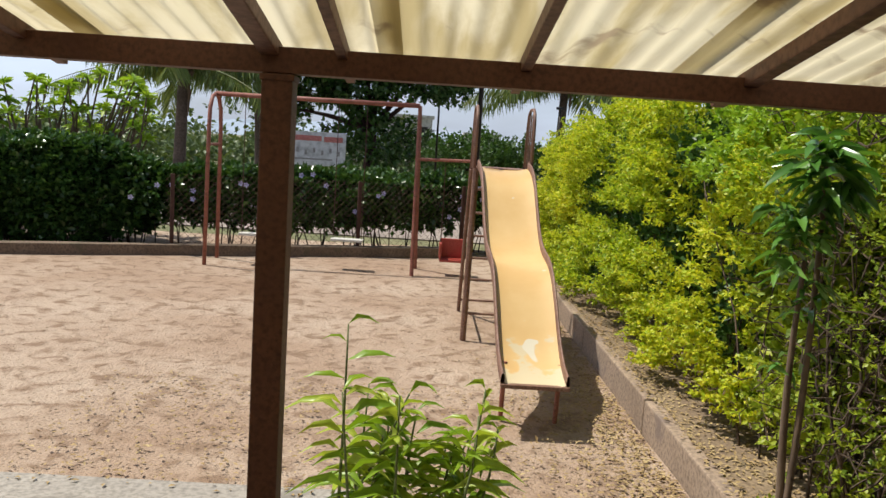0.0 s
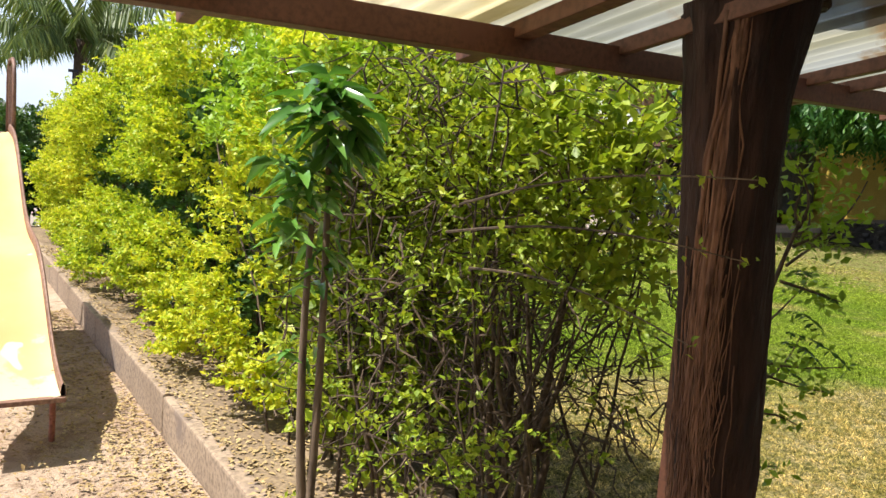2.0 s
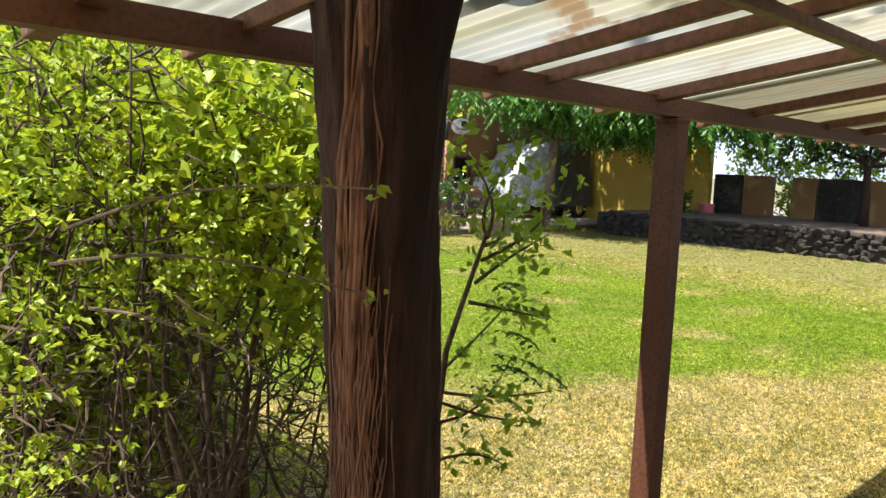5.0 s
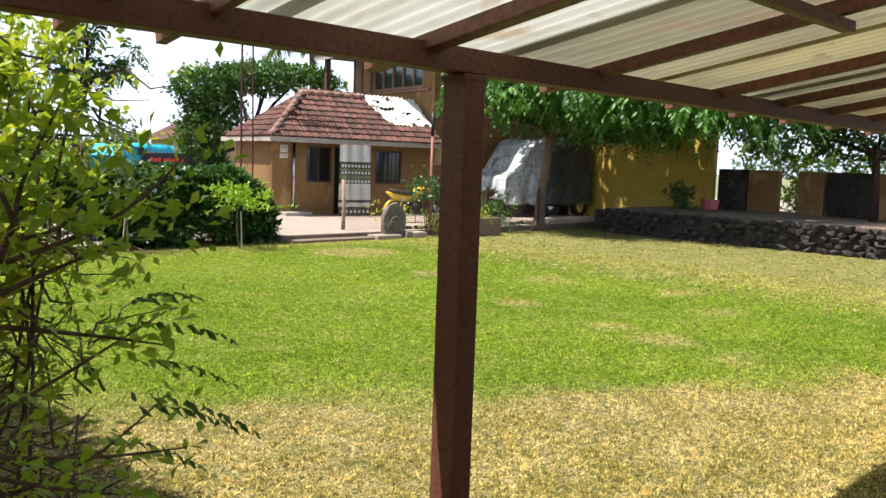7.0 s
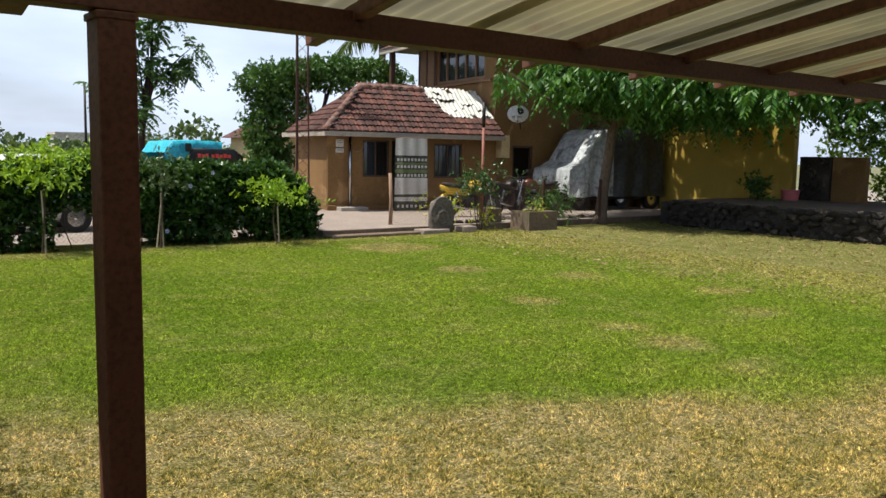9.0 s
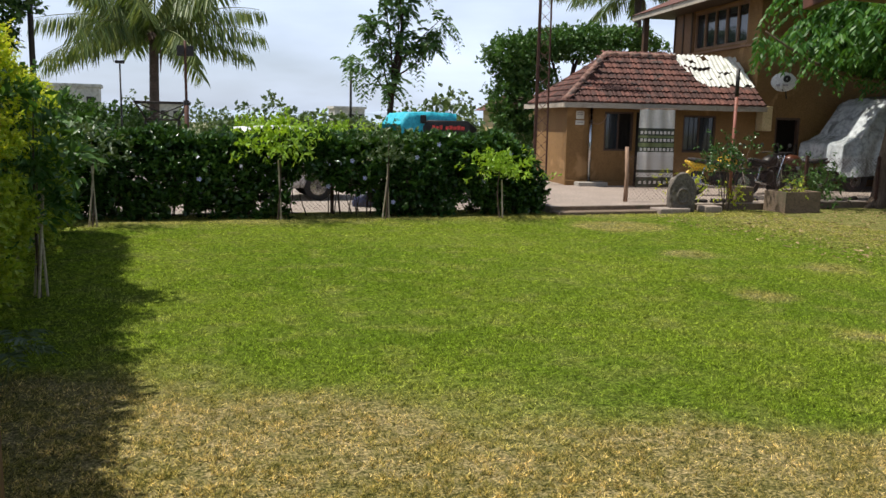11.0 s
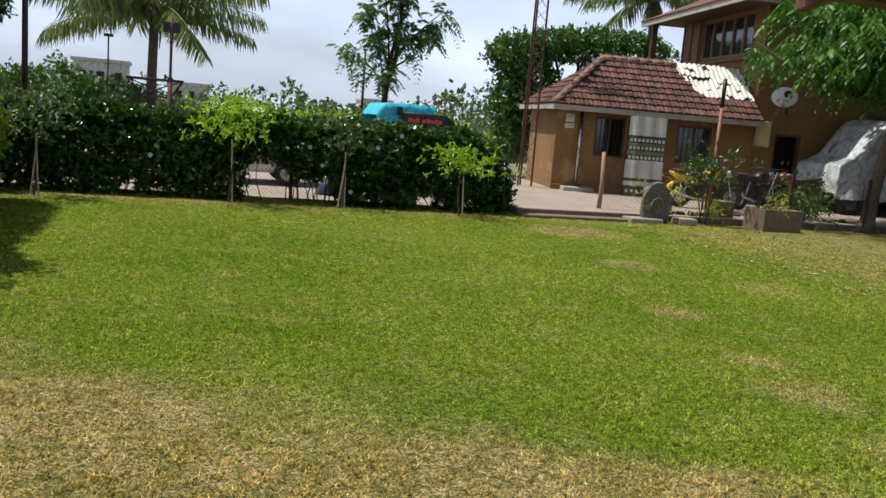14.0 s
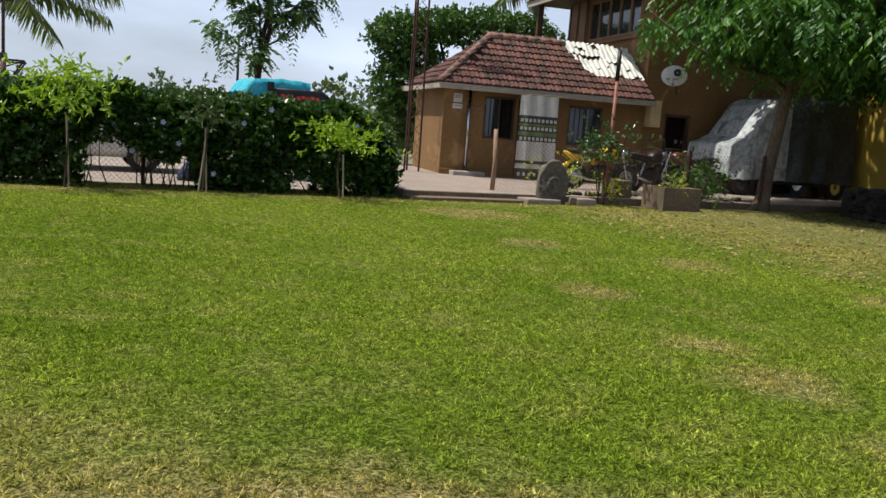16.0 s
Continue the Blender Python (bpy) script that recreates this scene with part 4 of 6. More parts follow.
            pa, pb = ((a, 0.0, z0), (b2, 0.0, z1)) if sgn == 0 else ((length - a, 0.006, z0), (length - b2, 0.006, z1))
            tube(bm, [pa, pb], 0.0025, 3)
    part("wire_mesh", bm, rust_steel, f, "rusty chain-link wire")
    return f


chain_fence("playground_fence", 5.2, 1.1, (-3.64, 12.34, 0.1), 21.0, [0.1, 1.6, 3.1, 5.0], "rusty chain-link fence behind the swings", 0.11)
chain_fence("lawn_fence", 9.6, 1.2, (2.7, 16.25, 0.0), -1.0, [0.1, 2.2, 3.9, 5.5, 7.6, 9.5], "rusty chain-link fence within the hedge", 0.085)
chain_fence("patio_fence", 6.4, 1.05, (14.85, 16.15, 0.12), -8.0, [4.4, 6.3], "sagging chain-link fence beside the motorcycles", 0.09)
single("gate_post", tubes(([(14.77, 16.12, 0.0), (14.79, 16.12, 0.7), (14.76, 16.13, 1.36)], [0.05, 0.046, 0.042]), seg=9), wood_post, "weathered wooden gate post at the patio edge", "post", soft=True)

# ---- patio ----
patio = thing("patio", (13.6, 18, 0), "raised dusty patio with a stepped edge", "patio", kind="structure")
part("slab", boxes((-1.0, 12.6, -2.55, 5.9, -0.1, 0.15), bevel=0.02), patio_conc, patio)
part("edge_step", boxes((-1.0, 1.3, -2.95, -2.60, -0.1, 0.06), bevel=0.015), planter_conc, patio, "brown stone edge step")
part("slab_edge", boxes((-0.98, 12.55, -2.59, -2.552, -0.1, 0.138), bevel=0.006), planter_conc, patio, "brown slab edge")
part("doormat_stone", boxes((1.35, 2.1, -3.0, -2.5, -0.1, 0.10), bevel=0.03), patio_conc, patio)

# ---- hut and house, in their own frame ----
HUT = pose(15.44, 20.41, 0, 0, 0, -9.1)
HOUSE = pose(15.8, 20.35, 0, 0, 0, -9.1)


def framed(name, label, category, m):
    ob = new(name)
    ob.matrix_world = m
    return tagged(ob, label, category)


hut = framed("hut", "small ochre hut with a clay tiled hip roof", "hut", HUT)
EZ, RZ, HIP, RUN = 2.42, 3.80, 1.75, 5.95


def wall_with(bm, x0, x1, y0, y1, z0, z1, holes):
    """A wall along x with openings (x0, x1, z0, z1)."""
    xs = sorted({x0, x1, *[h[0] for h in holes], *[h[1] for h in holes]})
    for a, c in zip(xs, xs[1:]):
        spans = [(z0, z1)]
        for h in holes:
            if h[0] <= a + 1e-6 and h[1] >= c - 1e-6:
                spans = [q for lo, hi in spans for q in ((lo, min(hi, h[2])), (max(lo, h[3]), hi)) if q[1] - q[0] > 1e-4]
        for lo, hi in spans:
            box(bm, a, c, y0, y1, lo, hi)
    return bm


def wall_sections(parent, material, x0, x1, y0, y1, z0, z1, holes):
    """A wall along x as separate piers, aprons and lintels round its openings."""
    xs = sorted({x0, x1, *[h[0] for h in holes], *[h[1] for h in holes]})
    for a, c in zip(xs, xs[1:]):
        hs = [h for h in holes if h[0] <= a + 1e-6 and h[1] >= c - 1e-6]
        if not hs:
            part("wall_pier", boxes((a, c, y0, y1, z0, z1)), material, parent)
            continue
        if hs[0][2] - z0 > 0.02:
            part("wall_apron", boxes((a, c, y0, y1, z0, hs[0][2])), material, parent)
        part("lintel", boxes((a, c, y0, y1, hs[0][3], z1)), material, parent)


wall_sections(hut, ochre, 0.30, 5.95, 0.55, 0.72, 0.0, 2.5, [(1.36, 2.22, 1.12, 2.2), (3.72, 4.72, 1.1, 2.15), (2.3, 3.2, 0.15, 2.2)])
part("side_wall", boxes((0.30, 0.47, 0.73, 3.4, 0.0, 2.5)), ochre, hut)
part("back_wall", boxes((0.30, 5.95, 3.41, 3.55, 0.0, 2.5)), ochre, hut)
part("corner_pier", boxes((0.25, 0.74, 0.49, 0.548, 0.0, 2.42), bevel=0.01), ochre, hut)
part("plinth", boxes((0.23, 2.25, 0.44, 0.488, 0.0, 0.3), bevel=0.02), ochre, hut)
part("doorstep", boxes((0.5, 1.35, 0.05, 0.43, 0.0, 0.26), bevel=0.02), concrete, hut, "worn grey doorstep")
# a flat panel painted as the darkness inside the hut
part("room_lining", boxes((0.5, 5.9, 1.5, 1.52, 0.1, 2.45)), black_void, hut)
part("drain_pipe", tubes(([(0.93, 0.46, 0.27), (0.93, 0.46, 2.3)], 0.045)), chrome, hut, "grey plastic drain pipe", soft=True)
part("notice", boxes((0.50, 0.73, 0.475, 0.487, 1.98, 2.2)), white_board, hut, "small white notice with two grey lines")
part("notice", boxes((0.49, 0.74, 0.475, 0.487, 1.82, 1.94)), white_board, hut, "small white notice")
for zz, x0 in ((2.14, 0.53), (2.09, 0.53), (1.88, 0.53)):
    part("notice_line", boxes((x0, x0 + 0.17, 0.468, 0.474, zz, zz + 0.025)), sign_grey, hut)


def framed_window(x0, x1, z0, z1, panes):
    w = part("window", boxes((x0, x0 + 0.05, 0.58, 0.66, z0, z1), (x1 - 0.05, x1, 0.58, 0.66, z0, z1), (x0 + 0.051, x1 - 0.051, 0.58, 0.66, z1 - 0.05, z1), (x0 + 0.051, x1 - 0.051, 0.58, 0.66, z0, z0 + 0.05), ((x0 + x1) / 2 - 0.02, (x0 + x1) / 2 + 0.02, 0.59, 0.65, z0 + 0.051, z1 - 0.051)), dark_wood, hut, "dark wooden window frame")
    half = (x1 - x0) / 2
    for k in range(panes):
        part("pane", boxes((x0 + k * half + 0.055, x0 + (k + 1) * half - 0.025, 0.62, 0.626, z0 + 0.06, z1 - 0.06)), glass_mat, w)
    for k in range(7):
        part("grille_bar", tubes(([(x0 + 0.06 + (x1 - x0 - 0.12) * k / 6, 0.6, z0 + 0.05), (x0 + 0.06 + (x1 - x0 - 0.12) * k / 6, 0.6, z1 - 0.05)], 0.007), seg=5), black_metal, w)


framed_window(1.36, 2.22, 1.12, 2.2, 1)
framed_window(3.72, 4.72, 1.1, 2.15, 2)
part("rope_loop", tubes(([(1.14 + 0.25 * math.cos(a), 0.5, 2.15 - 0.3 * math.sin(a)) for a in np.linspace(0.1, 3.0, 12)], 0.012), seg=5), wood_post, hut)
part("fascia", boxes((-0.02, 5.95, -0.03, 0.03, EZ - 0.14, EZ), bevel=0.006), fascia_mat, hut, "pale grey fascia board")
part("fascia", boxes((-0.03, 0.03, 0.031, 3.9, EZ - 0.14, EZ), bevel=0.006), fascia_mat, hut, "pale grey fascia board")
bm = bmesh.new()
A, B, C, D = (0, 0, EZ), (RUN, 0, EZ), (RUN, HIP, RZ), (HIP, HIP, RZ)
E_, F_ = (0, 2 * HIP, EZ), (RUN, 2 * HIP, EZ)
v = [bm.verts.new(Vector(q) - Vector((0, 0, 0.03))) for q in (A, B, C, D, E_, F_)]
for f in ((0, 1, 2, 3), (0, 3, 4), (3, 2, 5, 4)):
    bm.faces.new([v[k] for k in f])
part("roof_deck", bm, dark_wood, hut)
# clay tiles, one by one
bm = bmesh.new()
prof_t = [(-0.125, 0.012), (-0.09, 0.034), (-0.05, 0.028), (-0.02, 0.006), (0.02, 0.006), (0.05, 0.026), (0.09, 0.034), (0.122, 0.016)]
top = [[bm.verts.new((x, yy, z + (0.05 if j == 0 else 0.0))) for x, z in prof_t] for j, yy in enumerate((0.0, 0.36))]
low = [bm.verts.new((x, 0.0, z + 0.006)) for x, z in prof_t]
for k in range(7):
    bm.faces.new((top[0][k], top[0][k + 1], top[1][k + 1], top[1][k]))
    bm.faces.new((low[k], low[k + 1], top[0][k + 1], top[0][k]))
tile_mesh = to_mesh("tile", bm, tile_mat)
roof = part("tile_roof", boxes((0.3, 0.4, 0.2, 0.3, EZ - 0.02, EZ - 0.01)), dark_wood, hut, "weathered red clay tile roof")
pitch = math.atan2(RZ - EZ, HIP)
slant = math.hypot(RZ - EZ, HIP)
rows_n = int(slant / 0.27) + 1


def lay_tile(m):
    ob = new("tile", tile_mesh)
    ob.parent = roof
    ob.matrix_local = m @ pose(0, 0, 0, rng.normal() * 1.0, 0, rng.normal() * 0.8)


for r in range(rows_n):
    s0 = r * 0.27 - 0.03
    for k in range(25):
        x = 0.1 + k * 0.247
        lo = s0 / slant * HIP
        if x < lo + 0.02 or x > 5.85 or (s0 > slant * 0.34 and x > 3.85 + (1 - s0 / slant) * 0.75):
            continue
        lay_tile(Matrix.Translation((x, s0 * math.cos(pitch), EZ + 0.01 + s0 * math.sin(pitch))) @ Matrix.Rotation(pitch, 4, 'X'))
    for k in range(14):
        y = 0.1 + k * 0.247
        lo = s0 / slant * HIP
        if y < lo or y > 3.5 - lo:
            continue
        lay_tile(Matrix.Translation((s0 * math.cos(pitch), y, EZ + 0.01 + s0 * math.sin(pitch))) @ Matrix.Rotation(-math.pi / 2, 4, 'Z') @ Matrix.Rotation(pitch, 4, 'X'))
for k in range(9):
    f = k / 9
    a = Vector((0.02, 0.02, EZ + 0.06)).lerp(Vector((HIP, HIP, RZ + 0.06)), f)
    c2 = Vector((0.02, 0.02, EZ + 0.05)).lerp(Vector((HIP, HIP, RZ + 0.05)), f + 0.125)
    part("ridge_cap", tubes((((a), (c2)), [0.10, 0.085]), seg=10), ridge_mat, roof, soft=True)
for k in range(6):
    part("ridge_cap", tubes((((HIP + k * 0.36, HIP, RZ + 0.05), (HIP + k * 0.36 + 0.38, HIP, RZ + 0.045)), [0.10, 0.085]), seg=10), ridge_mat, roof, soft=True)


def patch_fn(u, v):
    f = 0.36 + 0.70 * v
    left = 3.80 + (1 - f) * 0.75 + 0.12 * noise.noise(Vector((v * 7, 3, 1)))
    x = left + u * (5.9 - left)
    return (x, f * HIP, EZ + f * (RZ - EZ) + 0.06 + 0.02 * math.sin(x * 2 * math.pi / 0.15) + 0.05 * noise.noise(Vector((x * 3, v * 4, 0))))


bm = grid_bm(patch_fn, 80, 22)
torn = [f for f in bm.faces if noise.noise(Vector((f.calc_center_median().x * 2.6, f.calc_center_median().y * 6.5, 5))) > 0.30]
bmesh.ops.delete(bm, geom=torn, context='FACES')
part("patch_sheet", bm, white_sheet, hut, "peeling torn white patch over the tiles", soft=True)

# curtain on the fence line
curtain = thing("hanging_cloth", (17.82, 19.6, 0.15), "white woven cloth with dark and green bands hung to dry", "cloth", turn=-9)
bands = [(0.03, 0.30, curtain_dark), (0.30, 0.42, curtain_white), (0.42, 0.50, curtain_dark), (0.50, 0.98, curtain_white), (0.98, 1.12, curtain_dark), (1.12, 1.22, curtain_green), (1.22, 1.36, curtain_dark), (1.36, 1.42, curtain_green), (1.42, 1.62, curtain_dark), (1.62, 2.12, curtain_white)]
for z0, z1, mt in bands:
    def cloth(u, v, z0=z0, z1=z1):
        z = z0 + (z1 - z0) * v
        return ((u - 0.5) * (1.06 - 0.03 * z), 0.035 * math.sin(u * 17 + z * 0.6) * (1.1 - 0.3 * z / 2.1), z)
    part("band", grid_bm(cloth, 40, 4), mt, curtain, soft=True)
for z0, mt, n in ((1.05, curtain_white, 9), (1.30, curtain_white, 9), (1.5, curtain_white, 9), (0.16, curtain_white, 7)):
    for k in range(n):
        u = (k + 0.5) / n - 0.5
        part("woven_mark", boxes((u * 1.0 - 0.034, u * 1.0 + 0.034, -0.055, -0.048, z0 - 0.04, z0 + 0.04)), mt, curtain)
part("rail", tubes(([(-0.55, 0, 2.12), (0.6, 0, 2.14)], 0.012)), wood_post, curtain)

# house beside the hut
house = framed("house", "two-storey ochre plastered house with tiled eaves", "house", HOUSE)
SIDE = pose(5.66, 0, 0, 0, 0, 90)
part("rear_wall", boxes((5.87, 12.2, 6.0, 6.2, 0.0, 5.62)), ochre, house)
part("front_wall", wall_with(bmesh.new(), 5.66, 12.2, 0.75, 0.95, 0.0, 5.62, [(6.35, 7.15, 0.15, 2.15)]), ochre, house)
bm = wall_with(bmesh.new(), 0.96, 6.2, -0.2, 0.0, 0.0, 5.62, [(1.45, 4.8, 4.33, 5.56)])
bmesh.ops.transform(bm, matrix=SIDE, verts=bm.verts)
part("side_wall", bm, ochre, house)
part("porch_bracket", boxes((5.64, 5.95, 0.3, 0.74, 1.75, 2.45), bevel=0.01), cream, house)
# the same painted darkness behind the house door
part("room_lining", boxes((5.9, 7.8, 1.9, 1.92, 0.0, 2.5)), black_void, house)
part("door_frame", boxes((6.35, 6.42, 0.78, 0.9, 0.15, 2.15), (7.08, 7.15, 0.78, 0.9, 0.15, 2.15), (6.421, 7.079, 0.78, 0.9, 2.08, 2.15)), dark_wood, house)
part("corner_cladding", boxes((4.81, 6.19, 0.002, 0.05, 4.27, 5.61), bevel=0.005, m=SIDE), window_wood, house, "brown panel beside the window")
for k in range(3):
    part("cladding_batten", boxes((4.83 + 0.62 * k, 4.91 + 0.62 * k, 0.052, 0.08, 4.28, 5.6), bevel=0.005, m=SIDE), dark_wood, house)
part("sill", boxes((0.97, 6.25, 0.002, 0.10, 4.20, 4.265), bevel=0.008, m=SIDE), window_wood, house)
w = part("window", boxes((1.45, 1.53, -0.14, -0.02, 4.33, 5.56), (4.72, 4.8, -0.14, -0.02, 4.33, 5.56), (1.531, 4.719, -0.14, -0.02, 5.48, 5.56), (1.531, 4.719, -0.14, -0.02, 4.33, 4.41), *[(1.45 + 0.67 * k - 0.04, 1.45 + 0.67 * k + 0.04, -0.13, -0.03, 4.411, 5.479) for k in (1, 2, 3, 4)], m=SIDE), window_wood, house, "brown wooden window band")
for k in range(5):
    part("pane", boxes((1.50 + 0.67 * k, 2.07 + 0.67 * k, -0.088, -0.08, 4.42, 5.47), m=SIDE), glass_mat, w)
# painted darkness behind the upper window band
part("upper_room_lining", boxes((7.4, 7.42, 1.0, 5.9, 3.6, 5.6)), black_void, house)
part("eave_board", boxes((4.4, 4.46, -0.4, 7.1, 5.50, 5.68), (4.461, 12.6, -0.4, -0.34, 5.50, 5.68), bevel=0.006), fascia_mat, house)
part("soffit", boxes((4.461, 12.6, -0.339, 7.1, 5.625, 5.66)), dark_wood, house)
part("eave_post", boxes((4.62, 4.80, 6.5, 6.68, 0.0, 5.62), bevel=0.01), dark_wood, house)
bm = bmesh.new()
v = [bm.verts.new(q) for q in ((4.35, -0.45, 5.685), (12.65, -0.45, 5.685), (12.65, 3.35, 7.5), (8.2, 3.35, 7.5), (4.35, 7.15, 5.685), (12.65, 7.15, 5.685))]
for f in ((0, 1, 2, 3), (0, 3, 4), (3, 2, 5, 4), (0, 4, 5, 1)):
    bm.faces.new([v[k] for k in f])
part("upper_roof", bm, tile_mat, house, "red clay tile roof")
dish = thing("satellite_dish", (21.92, 19.58, 3.14), "white satellite dish with a dark round mark on the house wall", "satellite dish", turn=-42)


def bowl(u, v):
    a, r = v * 2 * math.pi, u * 0.34
    return (r * math.cos(a), -0.10 + 0.55 * r * r, r * math.sin(a) * 0.80)


part("reflector", grid_bm(bowl, 8, 28), dish_mat, dish, soft=True)
bm = disc_ring(bmesh.new(), 0.02, 0.10, 0.006, 20, Matrix.Translation((0.08, -0.105, 0.08)) @ Matrix.Rotation(math.pi / 2, 4, 'X'))
part("round_mark", bm, black_metal, dish, "dark round mark")
part("mark_bar", boxes((-0.2, 0.12, -0.115, -0.108, -0.12, -0.07)), sign_grey, dish)
part("arm", tubes(([(0, -0.03, -0.25), (-0.05, -0.36, -0.18)], 0.014), ([(0, 0.0, 0.0), (0.06, 0.2, -0.2), (0.1, 0.45, -0.45)], 0.02)), black_metal, dish)
part("receiver", tubes(([(-0.05, -0.36, -0.21), (-0.05, -0.38, -0.09)], 0.035)), dish_mat, dish)
# yellow wall and terrace
single("wall_yellow", boxes((27.0, 27.25, 13.1, 17.9, -0.1, 3.45), bevel=0.01), yellow, "bright yellow plastered side wall", "wall", kind="structure")
single("wall_yellow_end", boxes((26.85, 27.3, 17.91, 18.1, -0.1, 3.5), bevel=0.01), cream, "cream end pier of the yellow wall", "wall", kind="structure")
single("carport_back", boxes((27.3, 31, 18.9, 19.1, -0.1, 3.4)), ochre, "ochre wall at the back of the carport", "wall", kind="structure")
terrace = thing("terrace", (24.5, 9, 0), "raised terrace behind a rubble stone wall", "terrace", kind="structure")
# tree shade on the paving is put into this darker material
part("terrace_top", boxes((-1.3, 4.2, -12, 5.4, -0.1, 0.68), bevel=0.02), planter_conc, terrace, "terrace paving, darkened for the trees' shade on it")
bm = bmesh.new()
part("retaining_core", boxes((-1.75, -1.31, -12, 5.5, -0.1, 0.64)), stone_mat, terrace)
r = bmesh.ops.create_icosphere(bm, subdivisions=1, radius=0.5)
for q in bm.verts:
    q.co += Vector([rng.normal() * 0.09 for k in range(3)])
rock_mesh = to_mesh("stone", bm, stone_mat)


def rock(x, y, z, sx, sy, sz, parent, turn=0.0):
    ob = new("stone", rock_mesh)
    ob.parent = parent
    ob.matrix_local = pose(x, y, z, rng.uniform(-25, 25), rng.uniform(-25, 25), rng.uniform(0, 360)) @ Matrix.Diagonal((sx, sy, sz, 1))


for k in range(5):
    for j in range(49):
        rock(-1.76 + rng.normal() * 0.03, -9.6 + j * 0.305 + rng.uniform(-0.08, 0.08) + 0.15 * (k % 2), 0.06 + k * 0.14, 0.26, rng.uniform(0.26, 0.38), rng.uniform(0.16, 0.22), terrace)
for y0, y1, kind in ((12.1, 13.05, "stone"), (11.1, 12.05, "plain"), (9.75, 10.5, "plain"), (8.5, 9.7, "stone"), (6.8, 8.45, "plain"), (5.2, 6.7, "stone"), (3, 5.1, "plain")):
    bw = thing("boundary_wall", (27.4, (y0 + y1) / 2, 0.6), "weathered boundary wall of " + ("dark rubble stone" if kind == "stone" else "stained ochre plaster"), "wall", "boundary wall pieces")
    h2 = (y1 - y0) / 2
    part("wall_body", boxes((-0.12, 0.12, -h2, h2, 0.0, 1.35), bevel=0.02), ochre if kind == "plain" else stone_mat, bw)
    if kind == "stone":
        for k in range(22):
            rock(-0.13, rng.uniform(-h2 + 0.1, h2 - 0.1), rng.uniform(0.1, 1.25), 0.16, 0.26, 0.22, bw)
single("pink_tub", tubes(([(26.6, 12.9, 0.68), (26.6, 12.9, 0.98)], [0.22, 0.27]), seg=18), pink_plastic, "small pink plastic tub on the terrace", "tub")


# ---- leafy things ----
def pinnate(base, way, length, pairs, leaflet, droop=0.5, tipdrop=0.2):
    """Leaflets in pairs along drooping ribs: returns points, ways and lengths, and the ribs' points."""
    n = len(base)
    way = unit(way)
    side = unit(np.cross(way, np.array([0, 0, 1.0])) + 1e-6)
    t = np.linspace(0.15, 1.0, pairs)
    L = length[:, None, None]
    rib = base[:, None] + way[:, None] * t[None, :, None] * L - np.array([0, 0, 1.0]) * (t ** 2)[None, :, None] * L * droop
    tang = unit((way[:, None] - np.array([0, 0, 1.0]) * (2 * t)[None, :, None] * droop).reshape(-1, 3)).reshape(n, pairs, 3)
    cs, ds, ss = [], [], []
    size = leaflet * (0.55 + 0.45 * np.sin(np.pi * np.clip(t * 0.95, 0, 1)))
    for sg in (-1, 1):
        d = side[:, None] * sg + tang * 0.45 - np.array([0, 0, tipdrop]) + rng.normal(size=(n, pairs, 3)) * 0.12
        cs.append(rib.reshape(-1, 3))
        ds.append(d.reshape(-1, 3))
        ss.append((np.tile(size, n) * rng.uniform(0.85, 1.15, n * pairs)))
    return np.concatenate(cs), np.concatenate(ds), np.concatenate(ss), rib


def limb_path(a, b, bend, k=6):
    a, b = np.array(a, float), np.array(b, float)
    off = rng.normal(size=3) * bend
    return [tuple(a + (b - a) * f + off * math.sin(f * math.pi)) for f in np.linspace(0, 1, k)]


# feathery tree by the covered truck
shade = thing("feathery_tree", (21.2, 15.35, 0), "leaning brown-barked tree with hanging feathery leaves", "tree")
part("trunk", tubes(([(0, 0, -0.05), (0.05, 0, 0.25), (0.12, 0.02, 0.9), (0.28, 0.03, 1.8), (0.46, 0.05, 2.8), (0.5, 0.0, 3.6)], [0.26, 0.17, 0.145, 0.135, 0.125, 0.10]), seg=14), bark_brown, shade, soft=True)
part("root_flare", tubes(([(-0.5, -0.1, -0.02), (-0.2, -0.03, 0.06), (0.0, 0, 0.3)], [0.03, 0.07, 0.10]), seg=8), bark_brown, shade, soft=True)
# the ends beyond x 3 carry the crown out to shade the wall
ends = [(-3.6, 0.0, 3.9), (-2.2, -1.6, 4.1), (-1.0, 0.9, 5.2), (-0.6, -2.6, 3.8), (0.4, -4.2, 3.6), (1.2, -6.3, 3.5), (2.0, -2.2, 4.2), (2.6, 0.5, 4.5), (0.3, -0.6, 5.4), (-1.4, -1.0, 5.0), (1.6, -4.4, 4.6), (3.6, -1.5, 4.9), (4.4, -2.6, 4.6), (3.4, 0.6, 5.3), (4.6, 0.3, 4.7), (3.6, -4.0, 4.4), (3.2, -6.5, 4.3)]
tips = []
for e in ends:
    pth = limb_path((0.47, 0.03, 2.6 + rng.uniform(0, 0.8)), e, 0.3, 7)
    part("limb", tubes((pth, list(np.linspace(0.075, 0.018, 7))), seg=7), bark_brown, shade, soft=True)
    tips += [np.array(q) for q in pth[2:]]
tips = np.array(tips)
base = tips[rng.integers(0, len(tips), 3900)] + rng.normal(size=(3900, 3)) * np.array([0.55, 0.6, 0.28])
low = np.where(base[:, 1] < -2.0, 3.15, 3.5) - 0.3 * (base[:, 0] > 1.2) + 0.3 * (base[:, 0] < -2.0)
